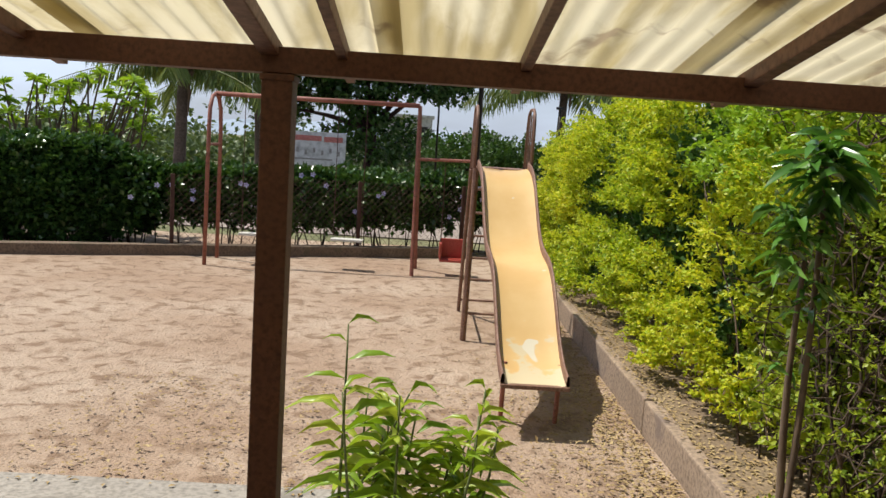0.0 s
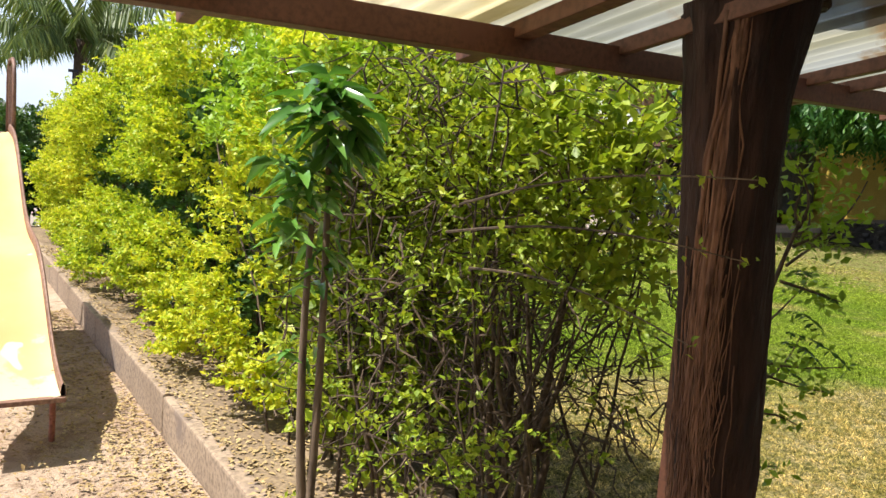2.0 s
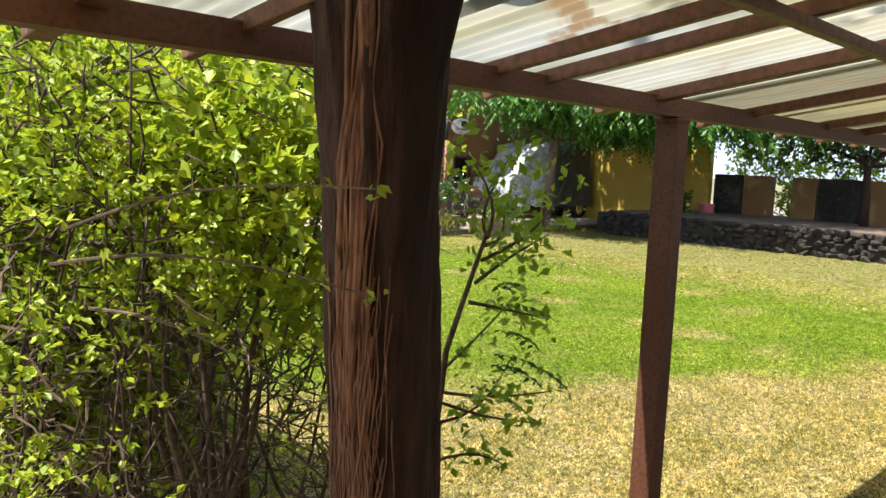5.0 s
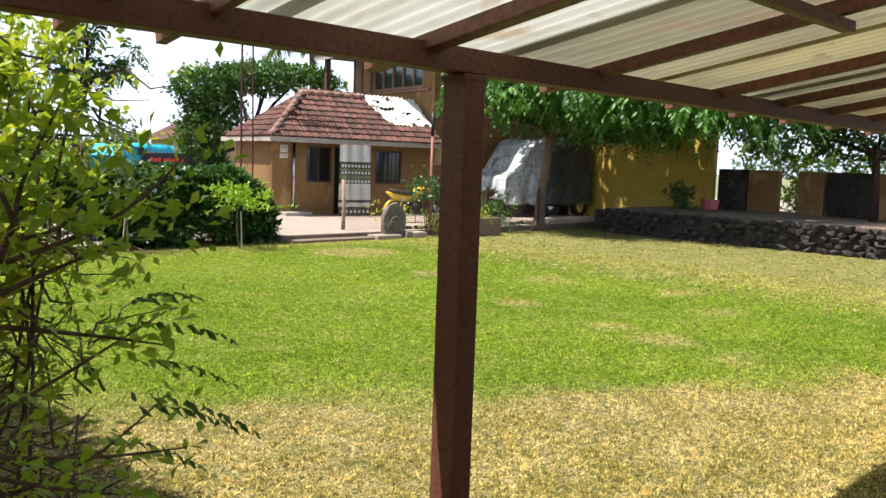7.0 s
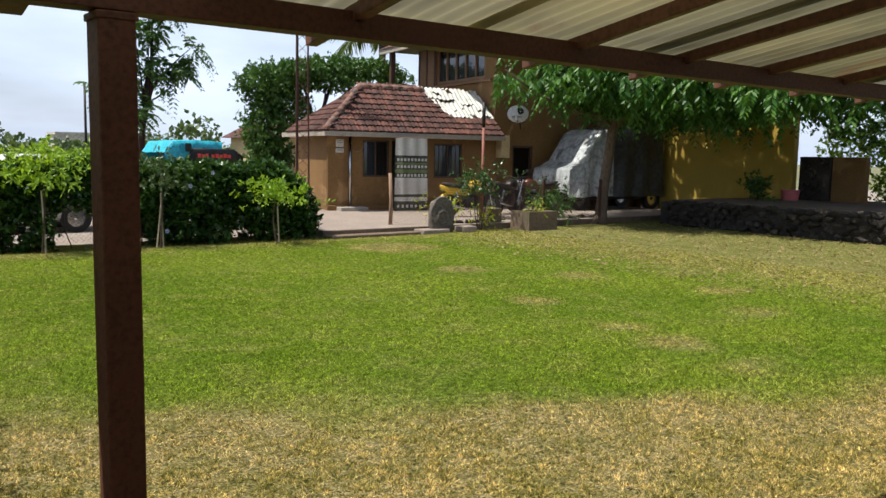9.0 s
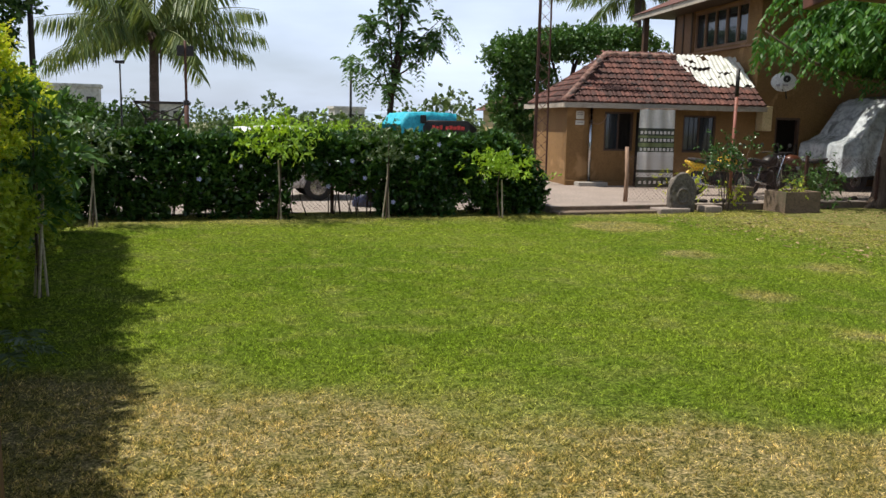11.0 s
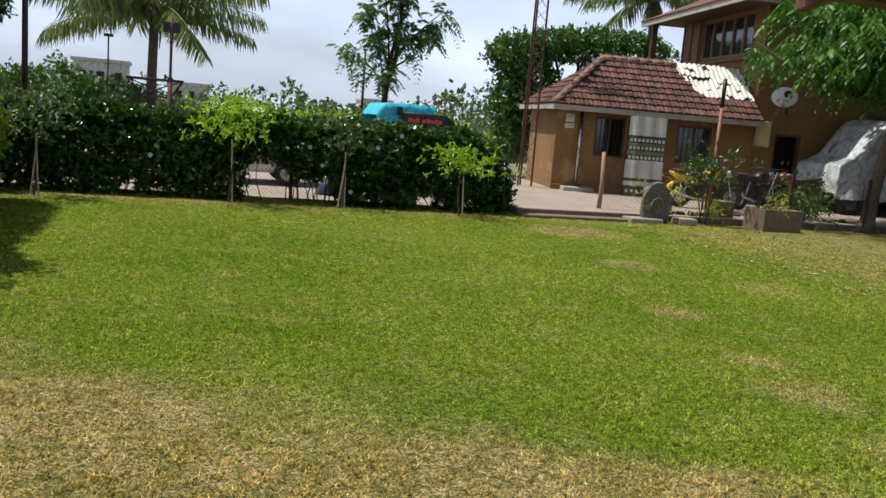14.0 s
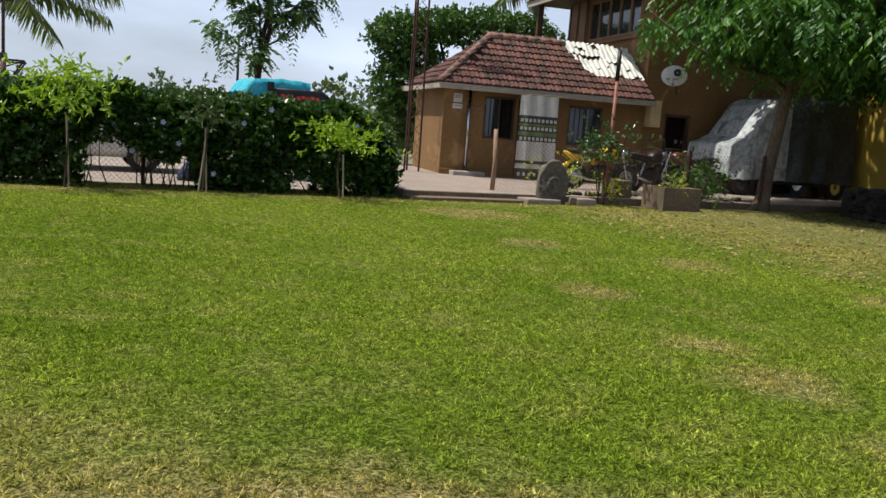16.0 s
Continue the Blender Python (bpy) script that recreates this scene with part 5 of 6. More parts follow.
base = base[(base[:, 2] > low) & (base[:, 0] > -3.7) & ((base[:, 0] > -2.6) | (rng.random(len(base)) < 0.35))]
way = rng.normal(size=(len(base), 3)) * np.array([1, 1, 0.25]) + np.array([0, 0, -0.05])
c, d, s, rib = pinnate(base, way, rng.uniform(0.40, 0.75, len(base)), 10, 0.23, 0.95, 0.75)
leaf_part("crown", c, d, s, leaf_feather, shade, width=0.36, fold=0.1)
# an unseen high crown, added to keep the wall and the truck in shade
top_c = np.array([3.5, -2.0, 6.2])
v_ = unit(rng.normal(size=(4200, 3)))
p = top_c + v_ * rng.random((4200, 1)) ** 0.4 * np.array([5.2, 7.6, 1.25])
c, d, s = sprays(p, v_, 9, 0.5, 0.25)
leaf_part("upper_crown", c, d, s, leaf_feather, shade, width=0.5)
# limbs for the added crown
for e in ((-1.8, -2.5, 6.3), (0.5, -4.5, 6.2), (3.5, -4.0, 6.4), (5.0, -0.5, 6.3), (3.0, 2.2, 6.3), (-0.8, 1.8, 6.4)):
    part("limb", tubes((limb_path((0.5, 0.0, 3.5), e, 0.3, 7), list(np.linspace(0.085, 0.018, 7))), seg=7), bark_brown, shade, soft=True)

# slim tree behind the hedge
slim = thing("slim_tree", (12.1, 26, -0.02), "slender young tree with tufts of feathery leaves", "tree")
part("trunk", tubes(([(0, 0, 0), (0.02, 0, 1.6), (0.1, 0, 2.6), (0.35, 0, 3.6), (0.45, 0, 5.4)], [0.13, 0.11, 0.09, 0.07, 0.03]), seg=9), bark_dark, slim, soft=True)
tuft = []
for e in ((-1.06, 0.2, 3.7), (-0.1, -0.3, 3.1), (-0.6, 0.1, 4.85), (-0.15, 0.2, 4.3), (0.37, 0, 4.6), (0.75, 0.2, 4.25), (1.36, -0.1, 4.4), (1.75, 0.1, 5.1), (0.4, 0.3, 5.4), (-0.2, 0, 5.7), (0.9, 0, 6.2), (0.2, 0, 6.6)):
    pth = limb_path((0.12, 0, 2.2 + rng.uniform(0, 1.4)), e, 0.1, 5)
    part("limb", tubes((pth, list(np.linspace(0.035, 0.01, 5))), seg=6), bark_dark, slim)
    tuft += [np.array(pth[-1])] * 3 + [np.array(pth[-2])]
tuft = np.array(tuft)
base = tuft[rng.integers(0, len(tuft), 290)] + rng.normal(size=(290, 3)) * 0.13
c, d, s, rib = pinnate(base, rng.normal(size=(290, 3)) + np.array([0, 0, -0.1]), rng.uniform(0.4, 0.75, 290), 9, 0.22, 0.55, 0.4)
leaf_part("crown", c, d, s, leaf_tree, slim, width=0.36, fold=0.1)


def broad_tree(name, at_, label, trunk_h, r0, blobs, n, size, material):
    """A trunk, limbs to each mass of the crown, and leaves in uneven clumps."""
    t = thing(name, at_, label, "tree")
    part("trunk", tubes(([(0, 0, -0.05), (0.03, 0.02, trunk_h * 0.5), (0.0, 0.05, trunk_h)], [r0, r0 * 0.8, r0 * 0.65]), seg=10), bark_dark, t, soft=True)
    cs, ds, ss = [], [], []
    vol = np.array([b_[3] * b_[4] * b_[5] for b_ in blobs]) ** 0.7
    for bl, share in zip(blobs, vol / vol.sum()):
        cen, rad = np.array(bl[:3], float), np.array(bl[3:], float)
        part("limb", tubes((limb_path((0, 0.03, trunk_h * 0.85), cen, 0.2, 5), list(np.linspace(r0 * 0.5, 0.02, 5))), seg=6), bark_dark, t)
        k = int(n * share)
        v = unit(rng.normal(size=(k, 3)))
        lum = np.array([noise.noise(Vector(q * 2.2 + cen)) for q in v])
        p = cen + v * rad * (0.82 + 0.42 * lum[:, None]) * (rng.random((k, 1)) ** 0.28)
        a_, b_, e_ = sprays(p, v + np.array([0, 0, 0.2]), 8, size * 2.2, size)
        cs.append(a_), ds.append(b_), ss.append(e_)
    leaf_part("crown", np.concatenate(cs), np.concatenate(ds), np.concatenate(ss), material, t, width=0.6)
    return t


broad_tree("spreading_tree", (18.9, 27.5, 0), "flat-topped spreading green tree behind the hut", 2.6, 0.2, [(-1.9, 0, 2.7, 0.75, 1.0, 1.2), (-2.0, 0, 4.15, 0.95, 1.2, 0.6), (-0.6, 0, 4.65, 1.3, 1.3, 0.42), (1.1, 0.2, 4.95, 1.4, 1.3, 0.36), (2.6, 0, 5.0, 1.1, 1.2, 0.30), (3.7, 0.2, 4.7, 0.7, 0.9, 0.18), (-1.1, 0, 3.5, 0.9, 1.0, 0.7), (-1.7, 0, 1.5, 0.8, 1.0, 0.9), (0.6, 0, 4.4, 1.5, 1.2, 0.22)], 3600, 0.14, leaf_tree)
broad_tree("dark_tree", (-1.5, 25.5, 0), "broad dark-leaved tree beyond the playground", 2.6, 0.24, [(0, 0, 5.0, 2.6, 2.4, 1.7), (-2.0, 0.3, 4.0, 1.7, 1.5, 1.2), (2.2, 0, 4.9, 1.6, 1.5, 1.4), (1.9, 0, 3.8, 1.3, 1.2, 0.6), (-0.5, -0.3, 3.4, 1.3, 1.2, 0.7), (-2.8, 0, 2.8, 0.8, 0.8, 0.6), (0.6, 0, 6.3, 2.2, 1.8, 1.0), (0.2, 0, 1.9, 1.7, 1.2, 0.9)], 5000, 0.17, leaf_dark)
broad_tree("round_shrub_tree", (2.2, 30, 0), "rounded dark shrub beyond the playground hedge", 1.2, 0.12, [(0, 0, 1.6, 1.6, 1.2, 1.0), (1.8, 0, 1.4, 1.4, 1.2, 0.8), (-1.6, 0, 1.5, 1.2, 1.2, 0.8)], 1200, 0.14, leaf_tree)
broad_tree("tall_garden_tree", (26.2, 8.0, 0.66), "leafy tree overhanging the terrace and boundary wall", 2.0, 0.14, [(0.3, 2.6, 2.5, 1.6, 1.9, 0.9), (0.6, 0.2, 2.4, 1.6, 1.8, 0.9), (0.6, -2.6, 2.5, 1.7, 2.0, 1.0), (-0.6, 0.8, 3.4, 1.8, 2.4, 1.0), (-0.4, -2.4, 3.3, 1.8, 2.2, 1.0)], 3000, 0.13, leaf_tree)
broad_tree("boundary_shrub", (29.3, 10.6, 0.0), "sunlit pale green shrubs behind the boundary wall", 1.0, 0.08, [(0, 0, 2.0, 0.9, 1.6, 0.9), (0, -2.6, 2.0, 0.9, 1.4, 0.9), (0.2, 2.0, 2.4, 0.9, 1.0, 0.8), (-0.6, 0.2, 1.3, 0.7, 0.7, 0.7), (-0.5, 0.0, 0.6, 0.6, 1.2, 0.5), (0, -5.2, 2.1, 0.9, 1.4, 0.8)], 1700, 0.12, leaf_light)


def palm(at_, height, spread, nf, label, lean=(0.1, 0.0)):
    t = thing("palm_tree", at_, label, "palm tree", "palm trees")
    h = height
    part("trunk", tubes(([(0, 0, -0.05), (lean[0] * 0.3, 0, h * 0.3), (lean[0] * 0.7, 0, h * 0.7), (lean[0], lean[1], h)], [0.24, 0.17, 0.15, 0.16]), seg=10), palm_trunk, t, soft=True)
    top = np.array([lean[0], lean[1], h])
    a = np.arange(nf) * 2.4 + rng.uniform(0, 0.4, nf)
    el = np.linspace(1.2, 0.0, nf)
    way = np.c_[np.cos(a) * np.cos(el), np.sin(a) * np.cos(el), np.sin(el)]
    c, d, s, rib = pinnate(np.tile(top, (nf, 1)), way, spread * rng.uniform(0.85, 1.1, nf), 64, spread * 0.25, 0.34, 1.9)
    leaf_part("fronds_foliage", c, d, s, leaf_palm, t, width=0.075, fold=0.05)
    for k in range(nf):
        part("frond_rib", tubes(([tuple(top)] + [tuple(q) for q in rib[k][::5]], list(np.linspace(0.03, 0.008, 1 + len(rib[k][::5])))), seg=5), stem_green, t)
    for k in range(5):
        q = top + np.array([0.28 * math.cos(k * 1.3), 0.28 * math.sin(k * 1.3), -0.12 - 0.08 * (k % 2)])
        bm = bmesh.new()
        bmesh.ops.create_icosphere(bm, subdivisions=2, radius=0.12, matrix=Matrix.Translation(q) @ Matrix.Diagonal((1, 1, 1.25, 1)))
        part("coconut", bm, bark_brown, t, soft=True)
    part("dead_frond", tubes(([tuple(top + np.array([0.1, -0.1, -0.1])), tuple(top + np.array([0.2, -0.15, -0.7])), tuple(top + np.array([0.17, -0.15, -1.3]))], [0.03, 0.05, 0.01]), seg=5), bark_brown, t)
    return t


palm((5.05, 30, -0.02), 4.6, 3.9, 26, "coconut palm with wide feathery fronds")
palm((-6.5, 22.5, -0.02), 3.6, 3.2, 20, "coconut palm beyond the corner hedge")
palm((-4.7, 25.0, -0.02), 3.9, 3.0, 18, "coconut palm behind the swing frame", (-0.2, 0))
palm((24.4, 31, -0.02), 7.5, 3.8, 20, "tall palm behind the house", (-0.2, 0))

plume = thing("plumeria_bush", (-6.3, 14.3, 0), "open pale-green bush with upturned leaf whorls", "bush")
bm_tips = []
for k in range(72):
    e = (rng.uniform(-2.3, 1.9), rng.uniform(-0.6, 0.7), rng.uniform(1.6, 2.8))
    part("branch", tubes((limb_path((e[0] * 0.4, 0, 0.2), e, 0.12, 5), [0.03, 0.026, 0.022, 0.018, 0.014]), seg=6), bark_brown, plume)
    bm_tips.append(e)
bm_tips = np.array(bm_tips)
base = np.repeat(bm_tips, 18, 0)
way = rng.normal(size=(len(base), 3)) * np.array([1, 1, 0.35]) + np.array([0, 0, 0.5])
leaf_part("foliage", base, way, rng.uniform(0.16, 0.28, len(base)), leaf_light, plume, width=0.3, segs=2, droop=0.25)

# scrub and trees of the fields
cs, ds, ss = [], [], []
for k in range(240):
    y = rng.uniform(38, 85)
    x = rng.uniform(-0.62, 0.92) * y + 6
    h, r = rng.uniform(1.0, 2.3) + (rng.random() < 0.2) * 1.2, rng.uniform(0.8, 2.2)
    v = unit(rng.normal(size=(70, 3)))
    p = np.array([x, y, h * 0.5]) + v * np.array([r, r, h * 0.55]) * rng.random((70, 1)) ** 0.3
    a_, b_, e_ = sprays(p, v, 5, 0.5, 0.32)
    cs.append(a_), ds.append(b_), ss.append(e_)
scrub = leaf_part("field_scrub", np.concatenate(cs), np.concatenate(ds), np.concatenate(ss), leaf_far, None, "hazy green scrub and small trees of the fields", width=0.7)
tagged(scrub, category="scrub", kind="stuff")
cs, ds, ss = [], [], []
for k in range(46):
    x = rng.uniform(8.0, 17)
    y = rng.uniform(30.2, 35)
    v = unit(rng.normal(size=(60, 3)))
    h = rng.uniform(0.9, 1.5)
    p = np.array([x, y, h * 0.6]) + v * np.array([1.0, 0.8, h * 0.6]) * rng.random((60, 1)) ** 0.3
    a_, b_, e_ = sprays(p, v + np.array([0, 0, 0.4]), 6, 0.35, 0.16)
    cs.append(a_), ds.append(b_), ss.append(e_)
scrub = leaf_part("roadside_scrub", np.concatenate(cs), np.concatenate(ds), np.concatenate(ss), leaf_light, None, "bright green bushes across the road", width=0.5)
tagged(scrub, category="scrub", kind="stuff")


def ridge(u, v):
    x = -420 + 900 * u
    h = 9 + 9 * noise.noise(Vector((x * 0.008, 2, 0))) + 3 * noise.noise(Vector((x * 0.03, 5, 0)))
    return (x, 400 + 60 * v, -1 + max(h, 2.5) * math.sin(v * math.pi / 2))


single("backdrop_hills", grid_bm(ridge, 160, 8), hill_mat, "low hills on the horizon, distance haze in their blue", "hills", kind="structure", soft=True)
for x, y, w_, h, label in ((-2.0, 92, 5.0, 4.6, "pale distant flat-roofed building"), (6.5, 100, 4.0, 3.2, "small distant building in the fields"), (30, 110, 4, 3.4, "small distant building in the fields")):
    fb = thing("distant_building", (x, y, 0), label, "building", "distant buildings")
    part("wall", boxes((-w_ / 2, w_ / 2, -2, 2, 0, h)), far_wall, fb)
    part("roof", boxes((-w_ / 2 - 0.2, w_ / 2 + 0.2, -2.2, 2.2, h, h + 0.3)), far_wall, fb)
    for k in range(3):
        part("window", boxes((-w_ / 2 + 0.5 + k * w_ / 3, -w_ / 2 + 1.2 + k * w_ / 3, -2.06, -2.0, h * 0.5, h * 0.8)), black_void, fb)
cot = thing("far_cottage", (24.3, 41, 0), "far cottage with a red tiled roof", "cottage")
part("wall", boxes((-2.2, 2.2, -1.5, 1.5, 0, 2.5)), cream, cot)
bm = bmesh.new()
v = [bm.verts.new(q) for q in ((-2.6, -1.9, 2.5), (2.6, -1.9, 2.5), (1.6, 0, 3.4), (-1.6, 0, 3.4), (-2.6, 1.9, 2.5), (2.6, 1.9, 2.5))]
for f in ((0, 1, 2, 3), (0, 3, 4), (3, 2, 5, 4), (1, 5, 2), (0, 4, 5, 1)):
    bm.faces.new([v[k] for k in f])
part("roof", bm, tile_mat, cot)

# ---- poles, masts, sign ----
lamp = thing("yard_lamp", (5.82, 23, 0), "dark lamp pole with two floodlight boxes", "lamp post")
part("pole", tubes(([(0, 0, 0), (0, 0, 2.2)], 0.06), ([(0, 0, 2.15), (0, 0, 3.75)], 0.035), seg=10), rust_steel, lamp, soft=True)
part("collar", tubes(([(0, 0, 2.12), (0, 0, 2.24)], 0.075), seg=10), black_metal, lamp)
part("crossbar", boxes((-0.16, 0.16, -0.02, 0.02, 3.42, 3.46)), black_metal, lamp)
for sx in (-1, 1):
    part("floodlight", boxes((sx * 0.12 - 0.09, sx * 0.12 + 0.09, -0.14, -0.02, 3.36, 3.62), bevel=0.015), black_metal, lamp)
for x, y, h, r in ((1.9, 26.2, 9.0, 0.09), (0.6, 27, 4.6, 0.04), (15.1, 44, 5.0, 0.08), (4.2, 24.5, 3.2, 0.03)):
    up = thing("utility_pole", (x, y, 0), "dark slender utility pole", "pole", "utility poles")
    part("shaft", tubes(([(0, 0, -0.02), (0, 0, h)], [r, r * 0.7]), seg=8), black_metal, up, soft=True)
    part("cap", boxes((-0.12, 0.12, -0.05, 0.05, h, h + 0.08), bevel=0.01), black_metal, up)
mast = thing("lattice_mast", (15.15, 21.3, 0.15), "rusty lattice mast standing beside the hut", "mast")
for x, y in ((-0.20, -0.1), (0.20, -0.1), (0.0, 0.22)):
    part("mast_leg", tubes(([(x, y, -0.03), (x * 0.8, y * 0.8, 8.5)], 0.026), seg=6), rust_steel, mast)
for k in range(24):
    z = 0.2 + k * 0.35
    g_ = 1 - 0.2 * z / 8.5
    part("lacing", tubes(([(-0.20 * g_, -0.1 * g_, z), (0.20 * g_, -0.1 * g_, z + 0.33)], 0.008), ([(0.20 * g_, -0.1 * g_, z), (0, 0.22 * g_, z + 0.33)], 0.008), seg=4), rust_steel, mast)
frame_ = thing("steel_canopy_frame", (5.3, 28, 0), "black steel canopy frame above the hedge line", "canopy frame")
for sx in (-1, 1):
    for sy in (-1, 1):
        part("column", tubes(([(sx * 0.5, sy * 0.5, 0), (sx * 0.5, sy * 0.5, 1.7)], 0.035), seg=6), black_metal, frame_)
        part("strut", tubes(([(sx * 0.45, sy * 0.45, 1.7), (sx * 0.8, sy * 0.8, 2.25)], 0.028), seg=6), black_metal, frame_)
for z, r in ((1.72, 0.5), (2.25, 0.82)):
    part("ring_beam", tubes(([(-r, -r, z), (r, -r, z), (r, r, z), (-r, r, z), (-r, -r, z)], 0.028), seg=6), black_metal, frame_)
part("cross_brace", tubes(([(-0.82, -0.82, 2.25), (0.5, -0.5, 1.72)], 0.02), ([(0.82, -0.82, 2.25), (-0.5, -0.5, 1.72)], 0.02), seg=5), black_metal, frame_)
sign = thing("sign_board", (-1.95, 17.0, 0), "faded white sign board with red heading beyond the hedge", "sign", turn=8)
for x in (-0.5, 0.5):
    part("sign_post", boxes((x - 0.03, x + 0.03, 0.02, 0.08, 0, 2.0)), rust_steel, sign)
part("panel", boxes((-0.57, 0.57, -0.01, 0.018, 1.35, 2.05), bevel=0.004), sign_mat, sign)
part("heading_bar", boxes((-0.5, 0.06, -0.016, -0.011, 1.86, 1.97)), sign_red, sign)
part("heading_bar", boxes((0.11, 0.5, -0.016, -0.011, 1.85, 1.96)), sign_red, sign)
for k in range(6):
    part("text_bar", boxes((-0.45 + 0.17 * k, -0.40 + 0.17 * k, -0.016, -0.011, 1.62 - 0.05 * (k % 2), 1.72 - 0.05 * (k % 2))), sign_grey, sign)
part("text_bar", boxes((-0.48, 0.3, -0.016, -0.011, 1.47, 1.50)), sign_grey, sign)


# ---- vehicles ----
def wheel(parent, x, y, z, r, w_, label=""):
    bm = disc_ring(bmesh.new(), r * 0.62, r, w_, 26, Matrix.Translation((x, y + w_ / 2, z)) @ Matrix.Rotation(math.pi / 2, 4, 'X'))
    wh = part("wheel", bm, black_rubber, parent, label, soft=False)
    bm = disc_ring(bmesh.new(), r * 0.15, r * 0.63, w_ * 0.6, 20, Matrix.Translation((x, y + w_ * 0.3, z)) @ Matrix.Rotation(math.pi / 2, 4, 'X'))
    part("rim", bm, chrome, wh)
    return wh


def loft(rows, mat_=None):
    """A closed body from cross sections across x: rows of (x, half width, z low, z high, rounding)."""
    bm = bmesh.new()
    rings = []
    for x, hw, z0, z1, rd in rows:
        ring = []
        for k in range(20):
            a = 2 * math.pi * k / 20
            ca, sa = math.cos(a), math.sin(a)
            ex = 2.0 / rd
            ring.append(bm.verts.new((x, hw * math.copysign(abs(ca) ** ex, ca), (z0 + z1) / 2 + (z1 - z0) / 2 * math.copysign(abs(sa) ** ex, sa))))
        rings.append(ring)
    for a, c in zip(rings, rings[1:]):
        for k in range(20):
            bm.faces.new((a[k], a[(k + 1) % 20], c[(k + 1) % 20], c[k]))
    bm.faces.new(rings[0][::-1])
    bm.faces.new(rings[-1])
    return bm


car = thing("white_car", (7.3, 19.6, 0), "white parked car seen over and under the hedge", "car")
part("body", loft([(-1.85, 0.55, 0.42, 0.78, 4), (-1.7, 0.74, 0.3, 0.92, 5), (-0.9, 0.8, 0.26, 0.98, 6), (0.9, 0.8, 0.26, 1.0, 6), (1.7, 0.74, 0.3, 0.95, 5), (1.88, 0.6, 0.42, 0.8, 4)]), white_paint, car, soft=True)
part("cabin", loft([(-1.15, 0.62, 0.95, 1.02, 4), (-0.6, 0.68, 0.95, 1.62, 5), (0.5, 0.68, 0.95, 1.68, 5), (1.2, 0.62, 0.95, 1.55, 5), (1.5, 0.6, 0.95, 1.05, 4)]), white_paint, car, soft=True)
part("side_glass", boxes((-0.75, 0.25, -0.70, -0.66, 1.08, 1.5), (0.3, 1.15, -0.70, -0.66, 1.08, 1.5), bevel=0.02), glass_mat, car)
for x in (-1.2, 1.15):
    for y in (-0.72, 0.72):
        wheel(car, x, y, 0.31, 0.31, 0.2)
van = thing("auto_rickshaw", (11.28, 19.4, 0), "small three-wheeled taxi under a turquoise tarp with a black red-lettered visor", "auto rickshaw")
van.matrix_world = van.matrix_world @ Matrix.Diagonal((0.87, 0.87, 0.965, 1))
part("body", loft([(-1.0, 0.8, 0.3, 1.3, 5), (-0.5, 0.85, 0.25, 1.6, 6), (1.0, 0.85, 0.25, 1.6, 6), (1.25, 0.8, 0.35, 1.3, 5)]), black_metal, van, soft=True)


def tarp(u, v):
    x = -1.12 + 1.56 * u
    a = (v - 0.5) * 2
    z = 2.12 - 0.10 * abs(u - 0.55) - 0.75 * max(0, abs(a) - 0.62) / 0.38 + 0.03 * noise.noise(Vector((x * 3, a * 5, 1))) - 0.25 * max(0, 0.12 - u) / 0.12
    return (x, 0.95 * min(abs(a) / 0.62, 1.0 + 0.06 * noise.noise(Vector((x * 4, a, 0)))) * math.copysign(1, a), z)


part("tarp", grid_bm(tarp, 30, 26), teal_tarp, van, "bright turquoise tarpaulin", soft=True)
part("visor", loft([(-0.52, 0.05, 1.6, 1.78, 3), (-0.42, 0.06, 1.58, 1.92, 4), (0.72, 0.06, 1.58, 1.92, 4), (0.98, 0.05, 1.6, 1.76, 3)]), black_metal, van, soft=True)
van.children[-1].matrix_local = Matrix.Translation((0, -1.02, 0))
for k, (x0, w_) in enumerate(((-0.30, 0.09), (-0.19, 0.08), (-0.09, 0.08), (0.08, 0.09), (0.19, 0.09), (0.30, 0.09), (0.41, 0.09), (0.52, 0.1))):
    part("red_bar", boxes((x0, x0 + w_, -1.092, -1.082, 1.70, 1.80 - 0.02 * (k % 2))), red_letter, van, "red lettering bar")
part("mirror", boxes((-0.62, -0.46, -1.1, -1.02, 1.84, 2.04), bevel=0.03), black_metal, van)
for x, y in ((-0.65, -0.6), (-0.65, 0.6), (0.85, 0.0)):
    wheel(van, x, y, 0.26, 0.26, 0.14)
bundle = loft([(-0.45, 0.1, 0.0, 0.12, 3), (-0.25, 0.28, 0.0, 0.32, 3), (0.1, 0.32, 0.0, 0.42, 3), (0.4, 0.2, 0.0, 0.26, 3), (0.55, 0.08, 0.0, 0.1, 3)])
for q in bundle.verts:
    q.co += Vector((9.35, 17.4, 0)) + Vector([noise.noise(q.co * 4 + Vector((k * 7, 0, 0))) * 0.05 for k in range(3)])
single("covered_bundle", bundle, surface("blue_black_cover", (0.02, 0.025, 0.06), (0.05, 0.06, 0.12), 3, 20, 0.4, 0.0, 0.01), "dark blue covered bundle lying in the yard", "bundle", soft=True)

truck = thing("covered_truck", (24.95, 18.6, 0.12), "high-backed truck under a silver plastic cover", "truck", turn=-4)
outline = [(-2.35, 0.55), (-2.3, 1.30), (-1.7, 1.55), (-1.1, 2.40), (-0.8, 2.58), (0.4, 2.72), (1.7, 2.78), (1.85, 2.6), (1.9, 0.6)]
ox, oz = [p_[0] for p_ in outline], [p_[1] for p_ in outline]
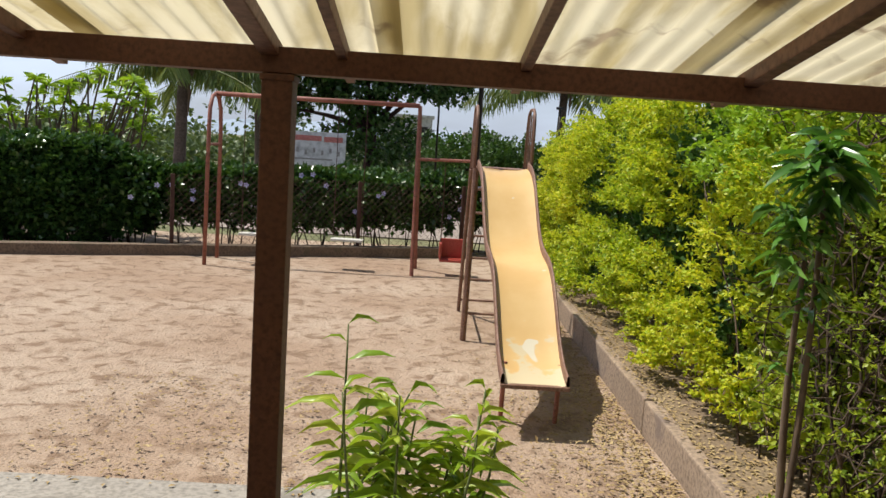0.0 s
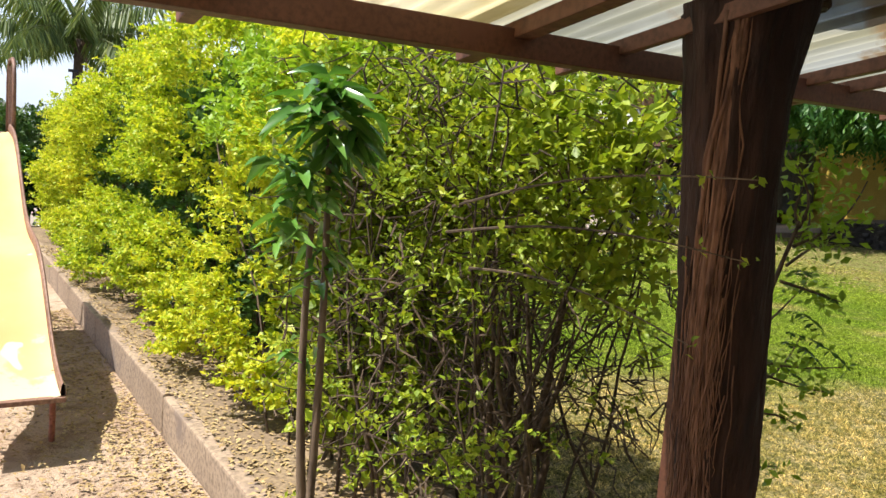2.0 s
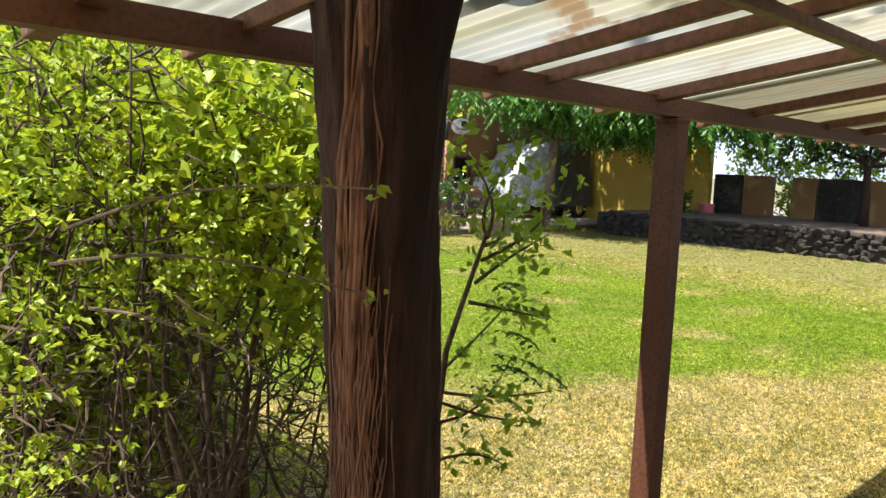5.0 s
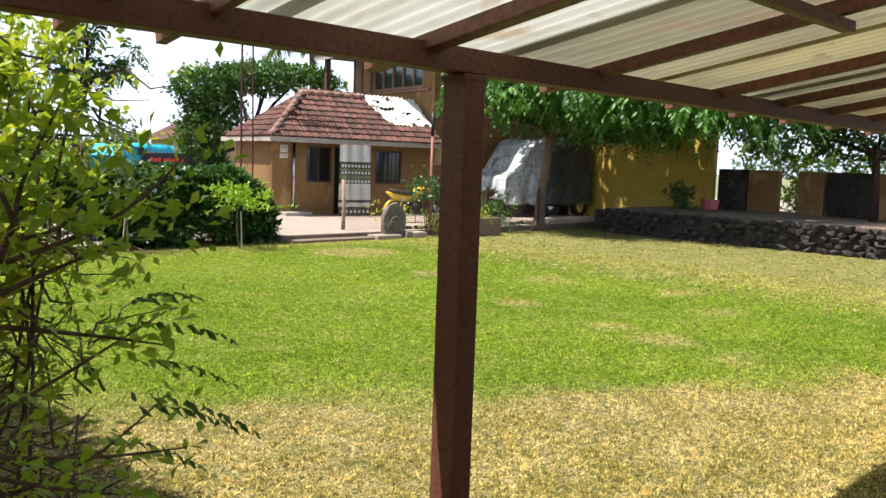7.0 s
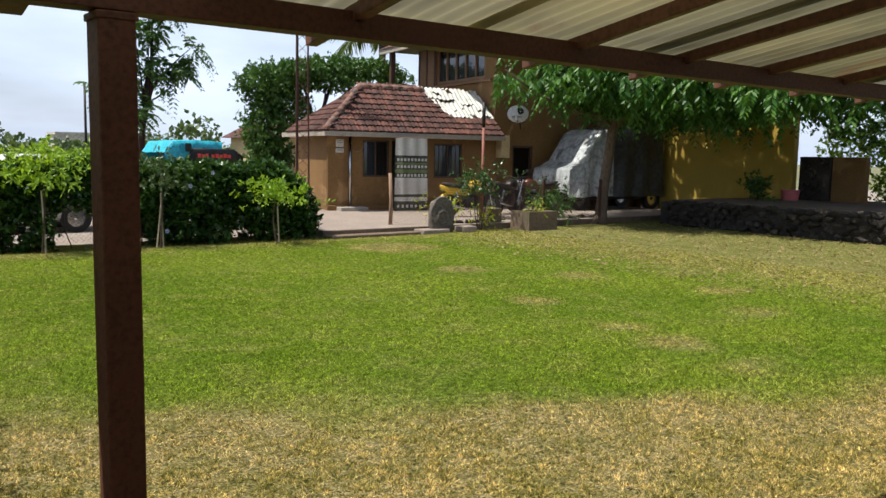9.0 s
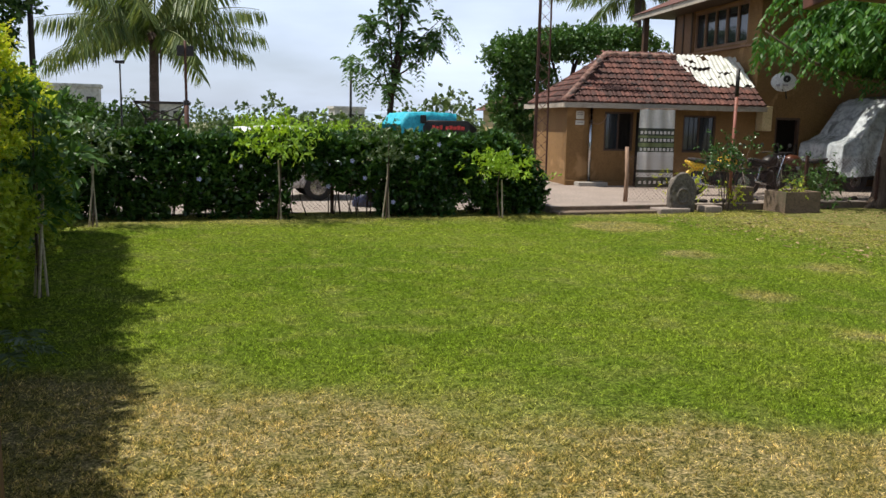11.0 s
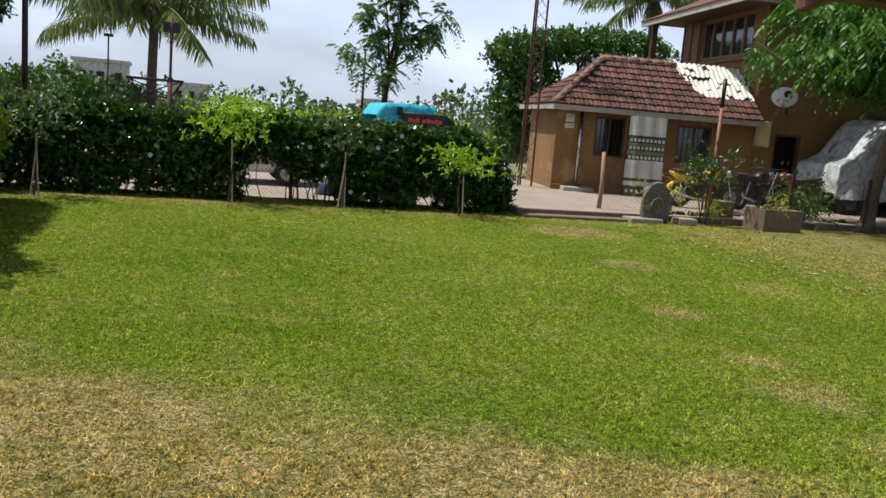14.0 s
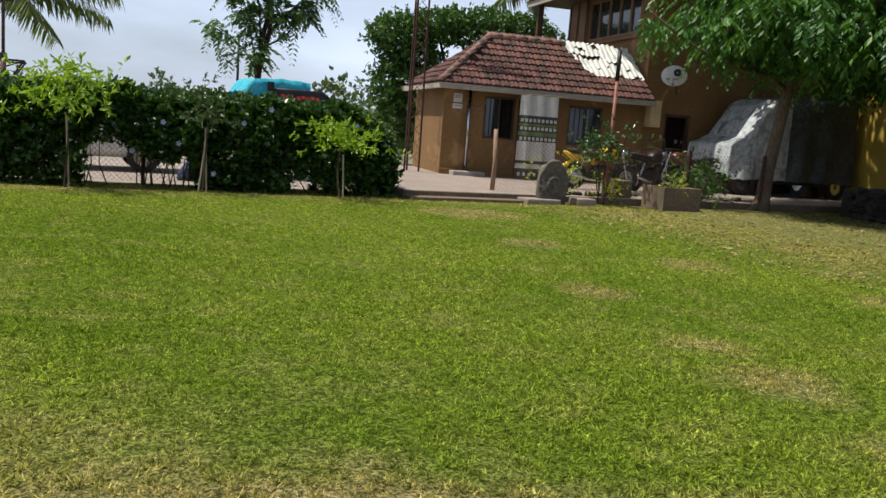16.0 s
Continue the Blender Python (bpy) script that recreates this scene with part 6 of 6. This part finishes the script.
seglen = np.cumsum([0] + [math.hypot(b_[0] - a_[0], b_[1] - a_[1]) for a_, b_ in zip(outline, outline[1:])])


def cover(u, v):
    s_ = u * seglen[-1]
    x, z = float(np.interp(s_, seglen, ox)), float(np.interp(s_, seglen, oz))
    a = (v - 0.5) * 2
    if abs(a) < 0.5:
        y, zz = a / 0.5 * 0.85, z
    else:
        k = (abs(a) - 0.5) / 0.5
        y, zz = math.copysign(0.85 + 0.10 * k + 0.05 * math.sin(x * 7 + k * 2) * k, a), z + (0.45 - z) * k
    w_ = 0.045 * noise.noise(Vector((x * 2.5, a * 4, zz * 2.5))) + 0.03 * noise.noise(Vector((x * 7, a * 9, zz * 3)))
    return (x + w_, y + w_, zz + w_)


# split colour: front lightened for its highlights, rear darkened for tree shade
cut = 0.42
part("plastic_cover", grid_bm(lambda u, v: cover(u * cut, v), 60, 60), plastic_film, truck, "crumpled glossy clear-silver plastic cover", soft=True)
part("rear_cover", grid_bm(lambda u, v: cover(cut + u * (1 - cut), v), 40, 60), dull_film, truck, "dark grey tarpaulin over the load, tree shade in its colour", soft=True)
part("chassis", boxes((-2.1, 1.8, -0.7, 0.7, 0.35, 0.6), bevel=0.03), black_metal, truck)
part("bumper", boxes((-2.45, -2.33, -0.8, 0.8, 0.3, 0.5), bevel=0.03), black_metal, truck)
for x in (-1.7, 1.5):
    for y in (-0.7, 0.7):
        wheel(truck, x, y, 0.36, 0.36, 0.2)


def motorcycle(at_, turn, tank_mat, label):
    m = thing("motorcycle", at_, label, "motorcycle", "parked motorcycles", turn=turn)
    for x in (-0.66, 0.66):
        wh = wheel(m, x, 0, 0.3, 0.3, 0.1)
        for k in range(5):
            a = 2 * math.pi * k / 5
            part("spoke", tubes(([(x, 0, 0.3), (x + 0.19 * math.cos(a), 0, 0.3 + 0.19 * math.sin(a))], 0.014), seg=5), black_metal, m)
        part("mudguard", tubes(([(x + 0.33 * math.cos(b_), 0, 0.3 + 0.33 * math.sin(b_)) for b_ in np.linspace(0.5 if x > 0 else 0.9, 2.3 if x > 0 else 2.9, 9)], 0.05), seg=6), tank_mat if x < 0 else black_metal, m, soft=True)
    part("engine", loft([(-0.22, 0.10, 0.24, 0.5, 4), (-0.1, 0.14, 0.2, 0.58, 4), (0.15, 0.13, 0.2, 0.6, 4), (0.26, 0.09, 0.3, 0.52, 4)]), black_metal, m, soft=True)
    part("fuel_tank", loft([(-0.12, 0.09, 0.70, 0.84, 3), (0.0, 0.14, 0.68, 0.95, 3), (0.22, 0.16, 0.68, 1.0, 3), (0.40, 0.10, 0.74, 0.92, 3)]), tank_mat, m, soft=True)
    part("seat", loft([(-0.86, 0.06, 0.86, 0.92, 3), (-0.7, 0.12, 0.80, 0.92, 3), (-0.35, 0.14, 0.76, 0.87, 3), (-0.08, 0.10, 0.76, 0.86, 3)]), black_rubber, m, "black vinyl seat", soft=True)
    part("tail_panel", loft([(-0.95, 0.03, 0.80, 0.86, 3), (-0.75, 0.09, 0.66, 0.82, 3), (-0.4, 0.12, 0.60, 0.78, 3), (-0.15, 0.10, 0.56, 0.74, 3)]), tank_mat, m, soft=True)
    part("frame_tube", tubes(([(0.48, 0, 0.86), (0.3, 0, 0.3), (-0.3, 0, 0.28), (-0.2, 0, 0.74)], 0.022), seg=6), black_metal, m)
    for y in (-0.09, 0.09):
        part("fork", tubes(([(0.66, y, 0.3), (0.46, y, 0.98)], 0.022), seg=7), chrome, m)
        part("swing_arm", tubes(([(-0.66, y, 0.3), (-0.15, y, 0.36)], 0.02), seg=6), black_metal, m)
        part("shock", tubes(([(-0.6, y * 1.2, 0.36), (-0.48, y * 1.2, 0.7)], 0.025), seg=6), chrome, m)
    part("handlebar", tubes(([(0.34, -0.36, 1.04), (0.43, -0.2, 1.06), (0.47, 0, 1.0), (0.43, 0.2, 1.06), (0.34, 0.36, 1.04)], 0.014), seg=6), black_metal, m)
    part("headlamp", loft([(0.5, 0.06, 0.82, 0.94, 2.2), (0.58, 0.09, 0.78, 0.97, 2.4), (0.63, 0.085, 0.79, 0.96, 2.4)]), chrome, m, soft=True)
    part("exhaust", tubes(([(0.2, -0.1, 0.28), (0.0, -0.14, 0.22), (-0.4, -0.16, 0.26), (-0.85, -0.17, 0.36)], [0.02, 0.025, 0.04, 0.045]), seg=8), chrome, m, soft=True)
    for y in (-0.3, 0.3):
        part("mirror", tubes(([(0.4, y, 1.05), (0.38, y * 1.15, 1.2)], 0.007), ([(0.37, y * 1.3, 1.24), (0.39, y * 1.3, 1.24)], 0.05), seg=8), black_metal, m)
    part("stand", tubes(([(-0.05, -0.08, 0.28), (-0.1, -0.22, 0.0)], 0.012), seg=5), black_metal, m)
    return m


motorcycle((18.25, 17.4, 0.152), -8, yellow_paint, "yellow and black motorcycle parked on the patio")
motorcycle((21.2, 18.0, 0.152), 172, orange_paint, "dark red and black motorcycle parked by the house")
motorcycle((20.1, 17.9, 0.152), 20, black_metal, "black motorcycle parked behind the shrubs")

# ---- garden ornaments ----
idol = thing("carved_stone", (15.61, 15.25, 0), "dark carved stone slab with a round boss", "carved stone", turn=-12)
idol.matrix_world = idol.matrix_world @ Matrix.Diagonal((0.84, 1, 1.0, 1))


def slab(u, v):
    a, r = v * 2 * math.pi, u
    x = 0.37 * r * math.copysign(abs(math.cos(a)) ** 0.75, math.cos(a))
    z = 0.43 + 0.43 * r * math.sin(a) * (1.0 if math.sin(a) > 0 else 0.98)
    if math.sin(a) > 0:
        x *= 1 - 0.30 * max(0, math.sin(a)) ** 2
    ring_ = 0.03 * math.cos(min(1, math.hypot(x, z - 0.36) / 0.22) * 3 * math.pi) if math.hypot(x, z - 0.36) < 0.22 else 0.025 * noise.noise(Vector((x * 14, z * 14, 0)))
    return (x, -0.11 - ring_ if r < 0.97 else -0.05, z)


part("carved_face", grid_bm(slab, 26, 60), carved, idol, soft=True)
part("block", loft([(-0.33, 0.1, 0.0, 0.5, 6), (-0.28, 0.1, 0.0, 0.72, 6), (0.0, 0.1, 0.0, 0.84, 6), (0.28, 0.1, 0.0, 0.72, 6), (0.33, 0.1, 0.0, 0.5, 6)]), carved, idol, soft=True)
planter = thing("planter_box", (18.32, 14.95, 0), "mossy concrete planter with small shrubs", "planter")
part("box", boxes((-0.48, 0.48, -0.34, -0.28, 0, 0.46), (-0.48, 0.48, 0.28, 0.34, 0, 0.46), (-0.48, -0.42, -0.279, 0.279, 0, 0.46), (0.42, 0.48, -0.279, 0.279, 0, 0.46), bevel=0.008), planter_conc, planter)
part("soil", boxes((-0.419, 0.419, -0.279, 0.279, 0.0, 0.4)), soil_mat, planter)
copy = thing("planter_box", (17.55, 15.75, 0), "small concrete planter behind the shrub", "planter")
part("box", boxes((-0.22, 0.22, -0.2, 0.2, 0, 0.5), bevel=0.012), planter_conc, copy)


def shrub(at_, label, h, r, n, size, material, stems=5, z0=0.3, width=0.5):
    t = thing("shrub", at_, label, "shrub")
    pts = []
    for k in range(stems):
        e = (rng.normal() * r * 0.5, rng.normal() * r * 0.5, h * rng.uniform(0.75, 1.0))
        pth = limb_path((rng.normal() * 0.03, rng.normal() * 0.03, 0), e, 0.05, 5)
        part("stem", tubes((pth, [0.014, 0.012, 0.01, 0.008, 0.005]), seg=5), twig_mat, t)
        pts += [q for q in pth[1:]]
    pts = np.array([q for q in pts if q[2] > z0] or pts)
    base = pts[rng.integers(0, len(pts), n)] + rng.normal(size=(n, 3)) * np.array([r, r, r * 0.7]) * 0.45
    way = rng.normal(size=(n, 3)) + np.array([0, 0, 0.2])
    c, d, s = sprays(base, way, 6, size * 1.6, size)
    leaf_part("foliage", c, d, s, material, t, width=width)
    return t


shrub((16.85, 15.3, 0), "staked rose-like shrub beside the carved stone", 1.6, 0.45, 200, 0.085, leaf_dark, 5, 0.8)
shrub((16.3, 15.9, 0), "low golden shrub by the motorcycles", 0.75, 0.4, 130, 0.06, leaf_yellow, 5, 0.1)
shrub((17.2, 15.5, 0), "low yellow-green shrub on rubble", 0.4, 0.35, 90, 0.06, leaf_yellow, 5, 0.05)
shrub((18.3, 14.95, 0.4), "few small leafy plants in the planter", 0.22, 0.3, 40, 0.06, leaf_dull, 6, 0.03)
shrub((19.6, 15.6, 0), "leafy shrub in front of the covered truck", 0.95, 0.55, 170, 0.09, leaf_tree, 6, 0.2)
shrub((20.3, 16.4, 0), "leafy shrub in front of the covered truck", 0.8, 0.5, 130, 0.09, leaf_tree, 6, 0.2)
shrub((25.7, 13.4, 0.68), "arching potted plant on the terrace", 0.7, 0.35, 60, 0.16, leaf_tree, 5, 0.1)
rubble = thing("rubble_edge", (16.9, 15.9, 0), "row of rough edging stones and rubble", "rubble")
for k in range(46):
    rock(rng.uniform(-0.9, 4.2), rng.uniform(-0.35, 0.35), 0.06 + 0.1 * rng.random(), rng.uniform(0.18, 0.4), rng.uniform(0.16, 0.3), rng.uniform(0.14, 0.24), rubble)
single("pale_stone", boxes((16.06, 16.5, 14.98, 15.3, 0, 0.14), bevel=0.03), patio_conc, "pale dressed stone block beside the carved slab", "stone")
gp = thing("clothes_pole", (17.15, 15.6, 0), "brown pole with a dark top", "pole")
part("shaft", tubes(([(0, 0, 0), (0, 0, 2.55)], 0.035), seg=8), rust_paint, gp, soft=True)
part("sleeve", tubes(([(0, 0, 2.5), (0, 0, 3.1)], 0.042), seg=8), black_metal, gp, soft=True)


def sapling(at_, label, h, r, n, size, material, stakes, zlow):
    t = thing("sapling", at_, label, "sapling", "staked saplings")
    part("stem", tubes((limb_path((0, 0, 0), (0.03, 0, h), 0.03, 6), [0.016, 0.015, 0.013, 0.011, 0.008, 0.005]), seg=6), twig_mat, t)
    for k in range(stakes):
        a = 2.1 * k + 0.4
        part("stake", tubes(([(0.07 * math.cos(a), 0.06 * math.sin(a), 0), (0.02 + 0.03 * k, 0.01, min(h * 0.62, 1.15))], 0.014), seg=6), bamboo, t, "pale bamboo stake")
    p = np.c_[rng.normal(size=(n, 2)) * r * 0.5, rng.uniform(zlow, h + 0.1, n)]
    c, d, s = sprays(p, np.c_[p[:, :2], np.full(n, 0.1)], 7, size * 1.8, size)
    leaf_part("foliage", c, d, s, material, t, width=0.4, segs=1)


sapling((9.0, 15.1, 0), "thin grey-leaved sapling tied to bamboo stakes", 1.65, 0.55, 75, 0.09, leaf_grey, 2, 1.05)
sapling((7.0, 15.15, 0), "bright green sapling in front of the hedge", 1.75, 0.62, 130, 0.12, leaf_light, 1, 1.15)
sapling((11.17, 14.75, 0), "low bright green sapling in front of the hedge", 1.2, 0.6, 120, 0.10, leaf_light, 1, 0.8)
sapling((3.95, 14.75, 0), "thin sapling with long leaves by the hedge corner", 1.6, 0.5, 60, 0.13, leaf_grey, 2, 1.0)
sapling((3.78, 9.15, 0), "dark narrow-leaved sapling on three stakes", 1.95, 0.34, 130, 0.14, leaf_tree, 3, 0.75)
gl = thing("garden_light", (3.28, 8.95, 0), "short pale garden light post with a cap", "garden light")
part("post", tubes(([(0.0, 0, 0), (0.0, 0, 0.46)], 0.035), seg=10), concrete, gl, soft=True)
part("cap", tubes(([(0, 0, 0.44), (0, 0, 0.5), (0, 0, 0.53)], [0.055, 0.06, 0.03]), seg=12), concrete, gl, soft=True)

# ---- plants close to the shelter ----
ginger = thing("ginger_plant", (0.35, 3.15, 0.02), "leafy ginger clump with long arching leaves", "plant")
cs, ds, ss = [], [], []
for k in range(20):
    if k == 0:
        foot, tip = (-0.30, 0.0, 0), (-0.29, 0.02, 1.12)
    else:
        foot = (rng.uniform(-0.38, 0.35), rng.uniform(-0.18, 0.2), 0)
        tip = (foot[0] + rng.uniform(-0.1, 0.28), foot[1] + rng.uniform(-0.15, 0.15), rng.uniform(0.50, 0.92) - 0.25 * abs(foot[0]))
    pth = limb_path(foot, tip, 0.03, 7)
    part("stem", tubes((pth, [0.009, 0.009, 0.008, 0.007, 0.006, 0.005, 0.004]), seg=6), stem_green, ginger, soft=True)
    for j in range(11):
        f = 0.25 + 0.75 * j / 10
        q = np.array(pth[0]) + (np.array(pth[-1]) - np.array(pth[0])) * f
        a = (k * 1.3 + j * math.pi) + rng.normal() * 0.35
        cs.append(q)
        ds.append((math.cos(a), 0.55 * math.sin(a), 0.30 + 0.35 * f))
        ss.append(rng.uniform(0.20, 0.36) * (1 - 0.35 * (f > 0.9)))
leaf_part("foliage", cs, ds, ss, leaf_ginger, ginger, width=0.155, segs=2, droop=0.5, fold=0.25)

croton = thing("broadleaf_plant", (1.76, 2.47, 0.02), "tall slim plant with glossy broad leaves", "plant")
cs, ds, ss = [], [], []
def whorl(at_, n, size, tilt, jit=0.035):
    """A rosette of long leaves that spread and hang from a stem's tip."""
    for j in range(n):
        a = j * 2.4 + rng.normal() * 0.3
        cs.append(np.array(at_) + rng.normal(size=3) * jit)
        ds.append((math.cos(a), math.sin(a), tilt + rng.uniform(-0.35, 0.45)))
        ss.append(size * rng.uniform(0.7, 1.15))


for foot, tip in (((0, 0, 0), (0.05, 0.02, 1.97)), ((0.04, 0.03, 0.55), (0.0, 0.0, 1.62))):
    pth = limb_path(foot, tip, 0.025, 8)
    part("stem", tubes((pth, list(np.linspace(0.018, 0.009, 8))), seg=7), bark_brown, croton, soft=True)
for at_, n, size, tilt in (((0.05, 0.02, 2.0), 34, 0.13, 0.45), ((0.05, 0.02, 1.95), 34, 0.15, 0.0), ((0.14, 0.06, 1.88), 30, 0.14, -0.45), ((0.05, 0.0, 1.85), 22, 0.13, -0.5), ((-0.09, 0.0, 1.80), 24, 0.11, -0.1), ((0.0, 0.0, 1.70), 26, 0.11, 0.0), ((-0.10, -0.02, 1.62), 22, 0.10, -0.15), ((0.06, 0.0, 1.56), 14, 0.10, -0.4), ((0.0, 0.0, 1.44), 10, 0.085, -0.2), ((-0.02, 0.0, 1.24), 7, 0.07, -0.3)):
    whorl(at_, n, size, tilt)
leaf_part("foliage", cs, ds, ss, leaf_croton, croton, width=0.31, segs=2, droop=0.35, fold=0.28)

side = thing("trunk_shrub", (2.98, 1.95, 0.0), "thin airy shrub growing beside the ivy trunk", "shrub")
cs, ds, ss = [], [], []
knee = (0.0, -0.18, 1.42)
part("main_stem", tubes((limb_path((0.0, 0.0, 0.0), knee, 0.02, 6) + limb_path(knee, (0.12, -0.2, 1.74), 0.01, 4)[1:], list(np.linspace(0.014, 0.006, 9))), seg=6), twig_mat, side, soft=True)
for a, e in (((0.12, -0.2, 1.72), (0.02, -0.2, 1.95)), ((0.12, -0.2, 1.72), (0.20, -0.2, 1.95)), ((0.10, -0.2, 1.66), (0.46, -0.2, 1.88)), ((0.08, -0.2, 1.6), (0.42, -0.18, 1.72)), ((0.06, -0.2, 1.55), (0.40, -0.2, 1.47)), ((0.1, -0.2, 1.7), (0.3, -0.1, 1.8)),
             ((0.0, -0.1, 1.30), (0.45, -0.2, 1.24)), ((0.0, -0.1, 1.28), (0.34, -0.22, 1.17)), ((0.0, -0.05, 1.05), (0.24, -0.2, 1.06)), ((0.0, -0.05, 0.95), (0.16, -0.2, 0.93)), ((0.0, -0.1, 1.3), (0.50, 0.0, 1.50)), ((0.0, -0.1, 1.2), (0.5, 0.0, 1.30))):
    pth = limb_path(a, e, 0.02, 7)
    part("twig", tubes((pth, list(np.linspace(0.006, 0.002, 7))), seg=5), twig_mat, side)
    lush = e[2] > 1.6
    for q in pth[2:]:
        for k in range(13 if lush else 8):
            cs.append(np.array(q) + rng.normal(size=3) * (0.055 if lush else 0.025))
            ds.append(np.array([0.5, 0.0, 0.05]) + rng.normal(size=3) * 0.7)
            ss.append(rng.uniform(0.026, 0.05))
leaf_part("foliage", cs, ds, ss, leaf_light, side, width=0.55)
base = np.array([(0.36, 0.0, 1.48), (0.38, -0.02, 1.40), (0.36, 0.0, 1.33), (0.40, 0.02, 1.28), (0.34, 0.05, 1.22), (0.40, 0.0, 1.52)])
way = np.array([(1.0, -0.1, 0.15), (1.0, 0.2, 0.0), (1.0, -0.2, -0.05), (1.0, 0.1, 0.0), (0.9, -0.1, -0.1), (0.8, 0.3, 0.3)])
c, d, s, rib = pinnate(base, way, np.array([0.30, 0.32, 0.34, 0.30, 0.26, 0.24]), 8, 0.055, 0.35, 0.5)
leaf_part("feathery_foliage", c, d, s, leaf_tree, side, "dark feathery leaf sprays", width=0.32)
fern = thing("silver_fern_plant", (3.85, 6.2, 0.0), "small grey-green feathery plant at the hedge foot", "plant")
base = np.tile(np.array([[0.0, 0.0, 0.22]]), (11, 1)) + rng.normal(size=(11, 3)) * 0.04
way = np.c_[np.cos(np.arange(11) * 2.4), np.sin(np.arange(11) * 2.4), rng.uniform(0.2, 0.8, 11)]
c, d, s, rib = pinnate(base, way, rng.uniform(0.35, 0.55, 11), 12, 0.10, 0.4, 0.2)
leaf_part("foliage", c, d, s, leaf_grey, fern, width=0.25)
for k in range(4):
    part("stem", tubes((limb_path((0.02 * k - 0.03, 0, 0), tuple(base[k]), 0.01, 4), [0.008, 0.007, 0.006, 0.005]), seg=5), stem_green, fern)
# bare-stemmed bush at the hedge's near end
bush = thing("leggy_bush", (3.35, 2.75, 0), "leggy forked bush with few leaves", "bush")
for k in range(5):
    a = (rng.uniform(-0.6, -0.25), rng.uniform(-0.15, 0.4), 0)
    m_ = (a[0] + rng.normal() * 0.1, a[1], rng.uniform(0.5, 0.8))
    for j in range(2):
        e = (m_[0] + rng.normal() * 0.15 - 0.1, m_[1] + rng.normal() * 0.15, rng.uniform(1.2, 1.9))
        part("stem", tubes(([a] + limb_path(m_, e, 0.04, 5), [0.024, 0.02, 0.016, 0.012, 0.008, 0.005]), seg=6), twig_mat, bush, soft=True)

# ---- small stuff on the ground ----
m_tuft, per = 92000, 10
n = m_tuft * per
tx, ty = rng.uniform(2.3, 17.5, m_tuft), 1.1 + 15.0 * rng.random(m_tuft) ** 1.7
gx, gy = np.repeat(tx, per) + rng.normal(size=n) * 0.014, np.repeat(ty, per) + rng.normal(size=n) * 0.014
gs = rng.uniform(0.5, 1.0, n) * np.repeat(rng.uniform(0.014, 0.046, m_tuft), per)
ga = rng.uniform(0, 2 * math.pi, n)
z0 = np.full(n, -0.004)
tipv = np.c_[gx + (gx - np.repeat(tx, per)) * 1.2 + rng.normal(size=n) * 0.016, gy + (gy - np.repeat(ty, per)) * 1.2 + rng.normal(size=n) * 0.016, z0 + gs]
wv = np.c_[np.cos(ga), np.sin(ga), np.zeros(n)] * 0.0046
b0 = np.c_[gx, gy, z0]
verts = np.stack([b0 - wv, b0 + wv, tipv], 1).reshape(-1, 3)
me = bpy.data.meshes.new("grass_blades")
me.vertices.add(len(verts))
me.vertices.foreach_set("co", verts.astype(np.float32).ravel())
me.loops.add(3 * n)
me.loops.foreach_set("vertex_index", np.arange(3 * n, dtype=np.int32))
me.polygons.add(n)
me.polygons.foreach_set("loop_start", np.arange(0, 3 * n, 3, dtype=np.int32))
me.update(calc_edges=True)
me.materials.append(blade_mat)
tagged(new("grass_blades", me), "short mown grass blades of the lawn", "grass", kind="stuff")


def litter(name, x, y, z, size, material, label, width=0.5):
    k = len(x)
    ob = leaf_part(name, np.c_[x, y, z], np.c_[rng.normal(size=(k, 2)), rng.normal(size=k) * 0.12], size, material, None, label, width=width, up=3.0, fold=0.3)
    tagged(ob, category="litter", kind="stuff")


k = 7000
x = np.concatenate([1.98 - np.abs(rng.normal(size=3000)) * 0.33, rng.uniform(2.04, 2.9, 5200), rng.uniform(-2, 2, 1400)])
y = np.concatenate([rng.uniform(4.0, 9, 3000), rng.uniform(3, 12, 5200), rng.uniform(3.8, 6, 1400)])
z = np.where(x > 2.14, 0.228, np.where(x > 2.0, 0.256, 0.028))
keep = (x < 2.0) | (x > 2.06)
litter("leaf_litter", x[keep], y[keep], z[keep], rng.uniform(0.02, 0.05, keep.sum()), dry_leaf, "dry fallen hedge leaves along the kerb")
k = 3500
litter("dirt_debris", rng.uniform(-8, 1.9, k), 4.0 + 9 * rng.random(k) ** 1.5, np.full(k, 0.022), rng.uniform(0.012, 0.045, k), soil_mat, "scattered twigs and leaf bits on the dirt", 0.35)
k = 3800
litter("lawn_litter", rng.uniform(14.0, 24, k), rng.uniform(3, 14.5, k), np.full(k, 0.02), rng.uniform(0.04, 0.10, k), dry_leaf, "dry leaves under the feathery tree")
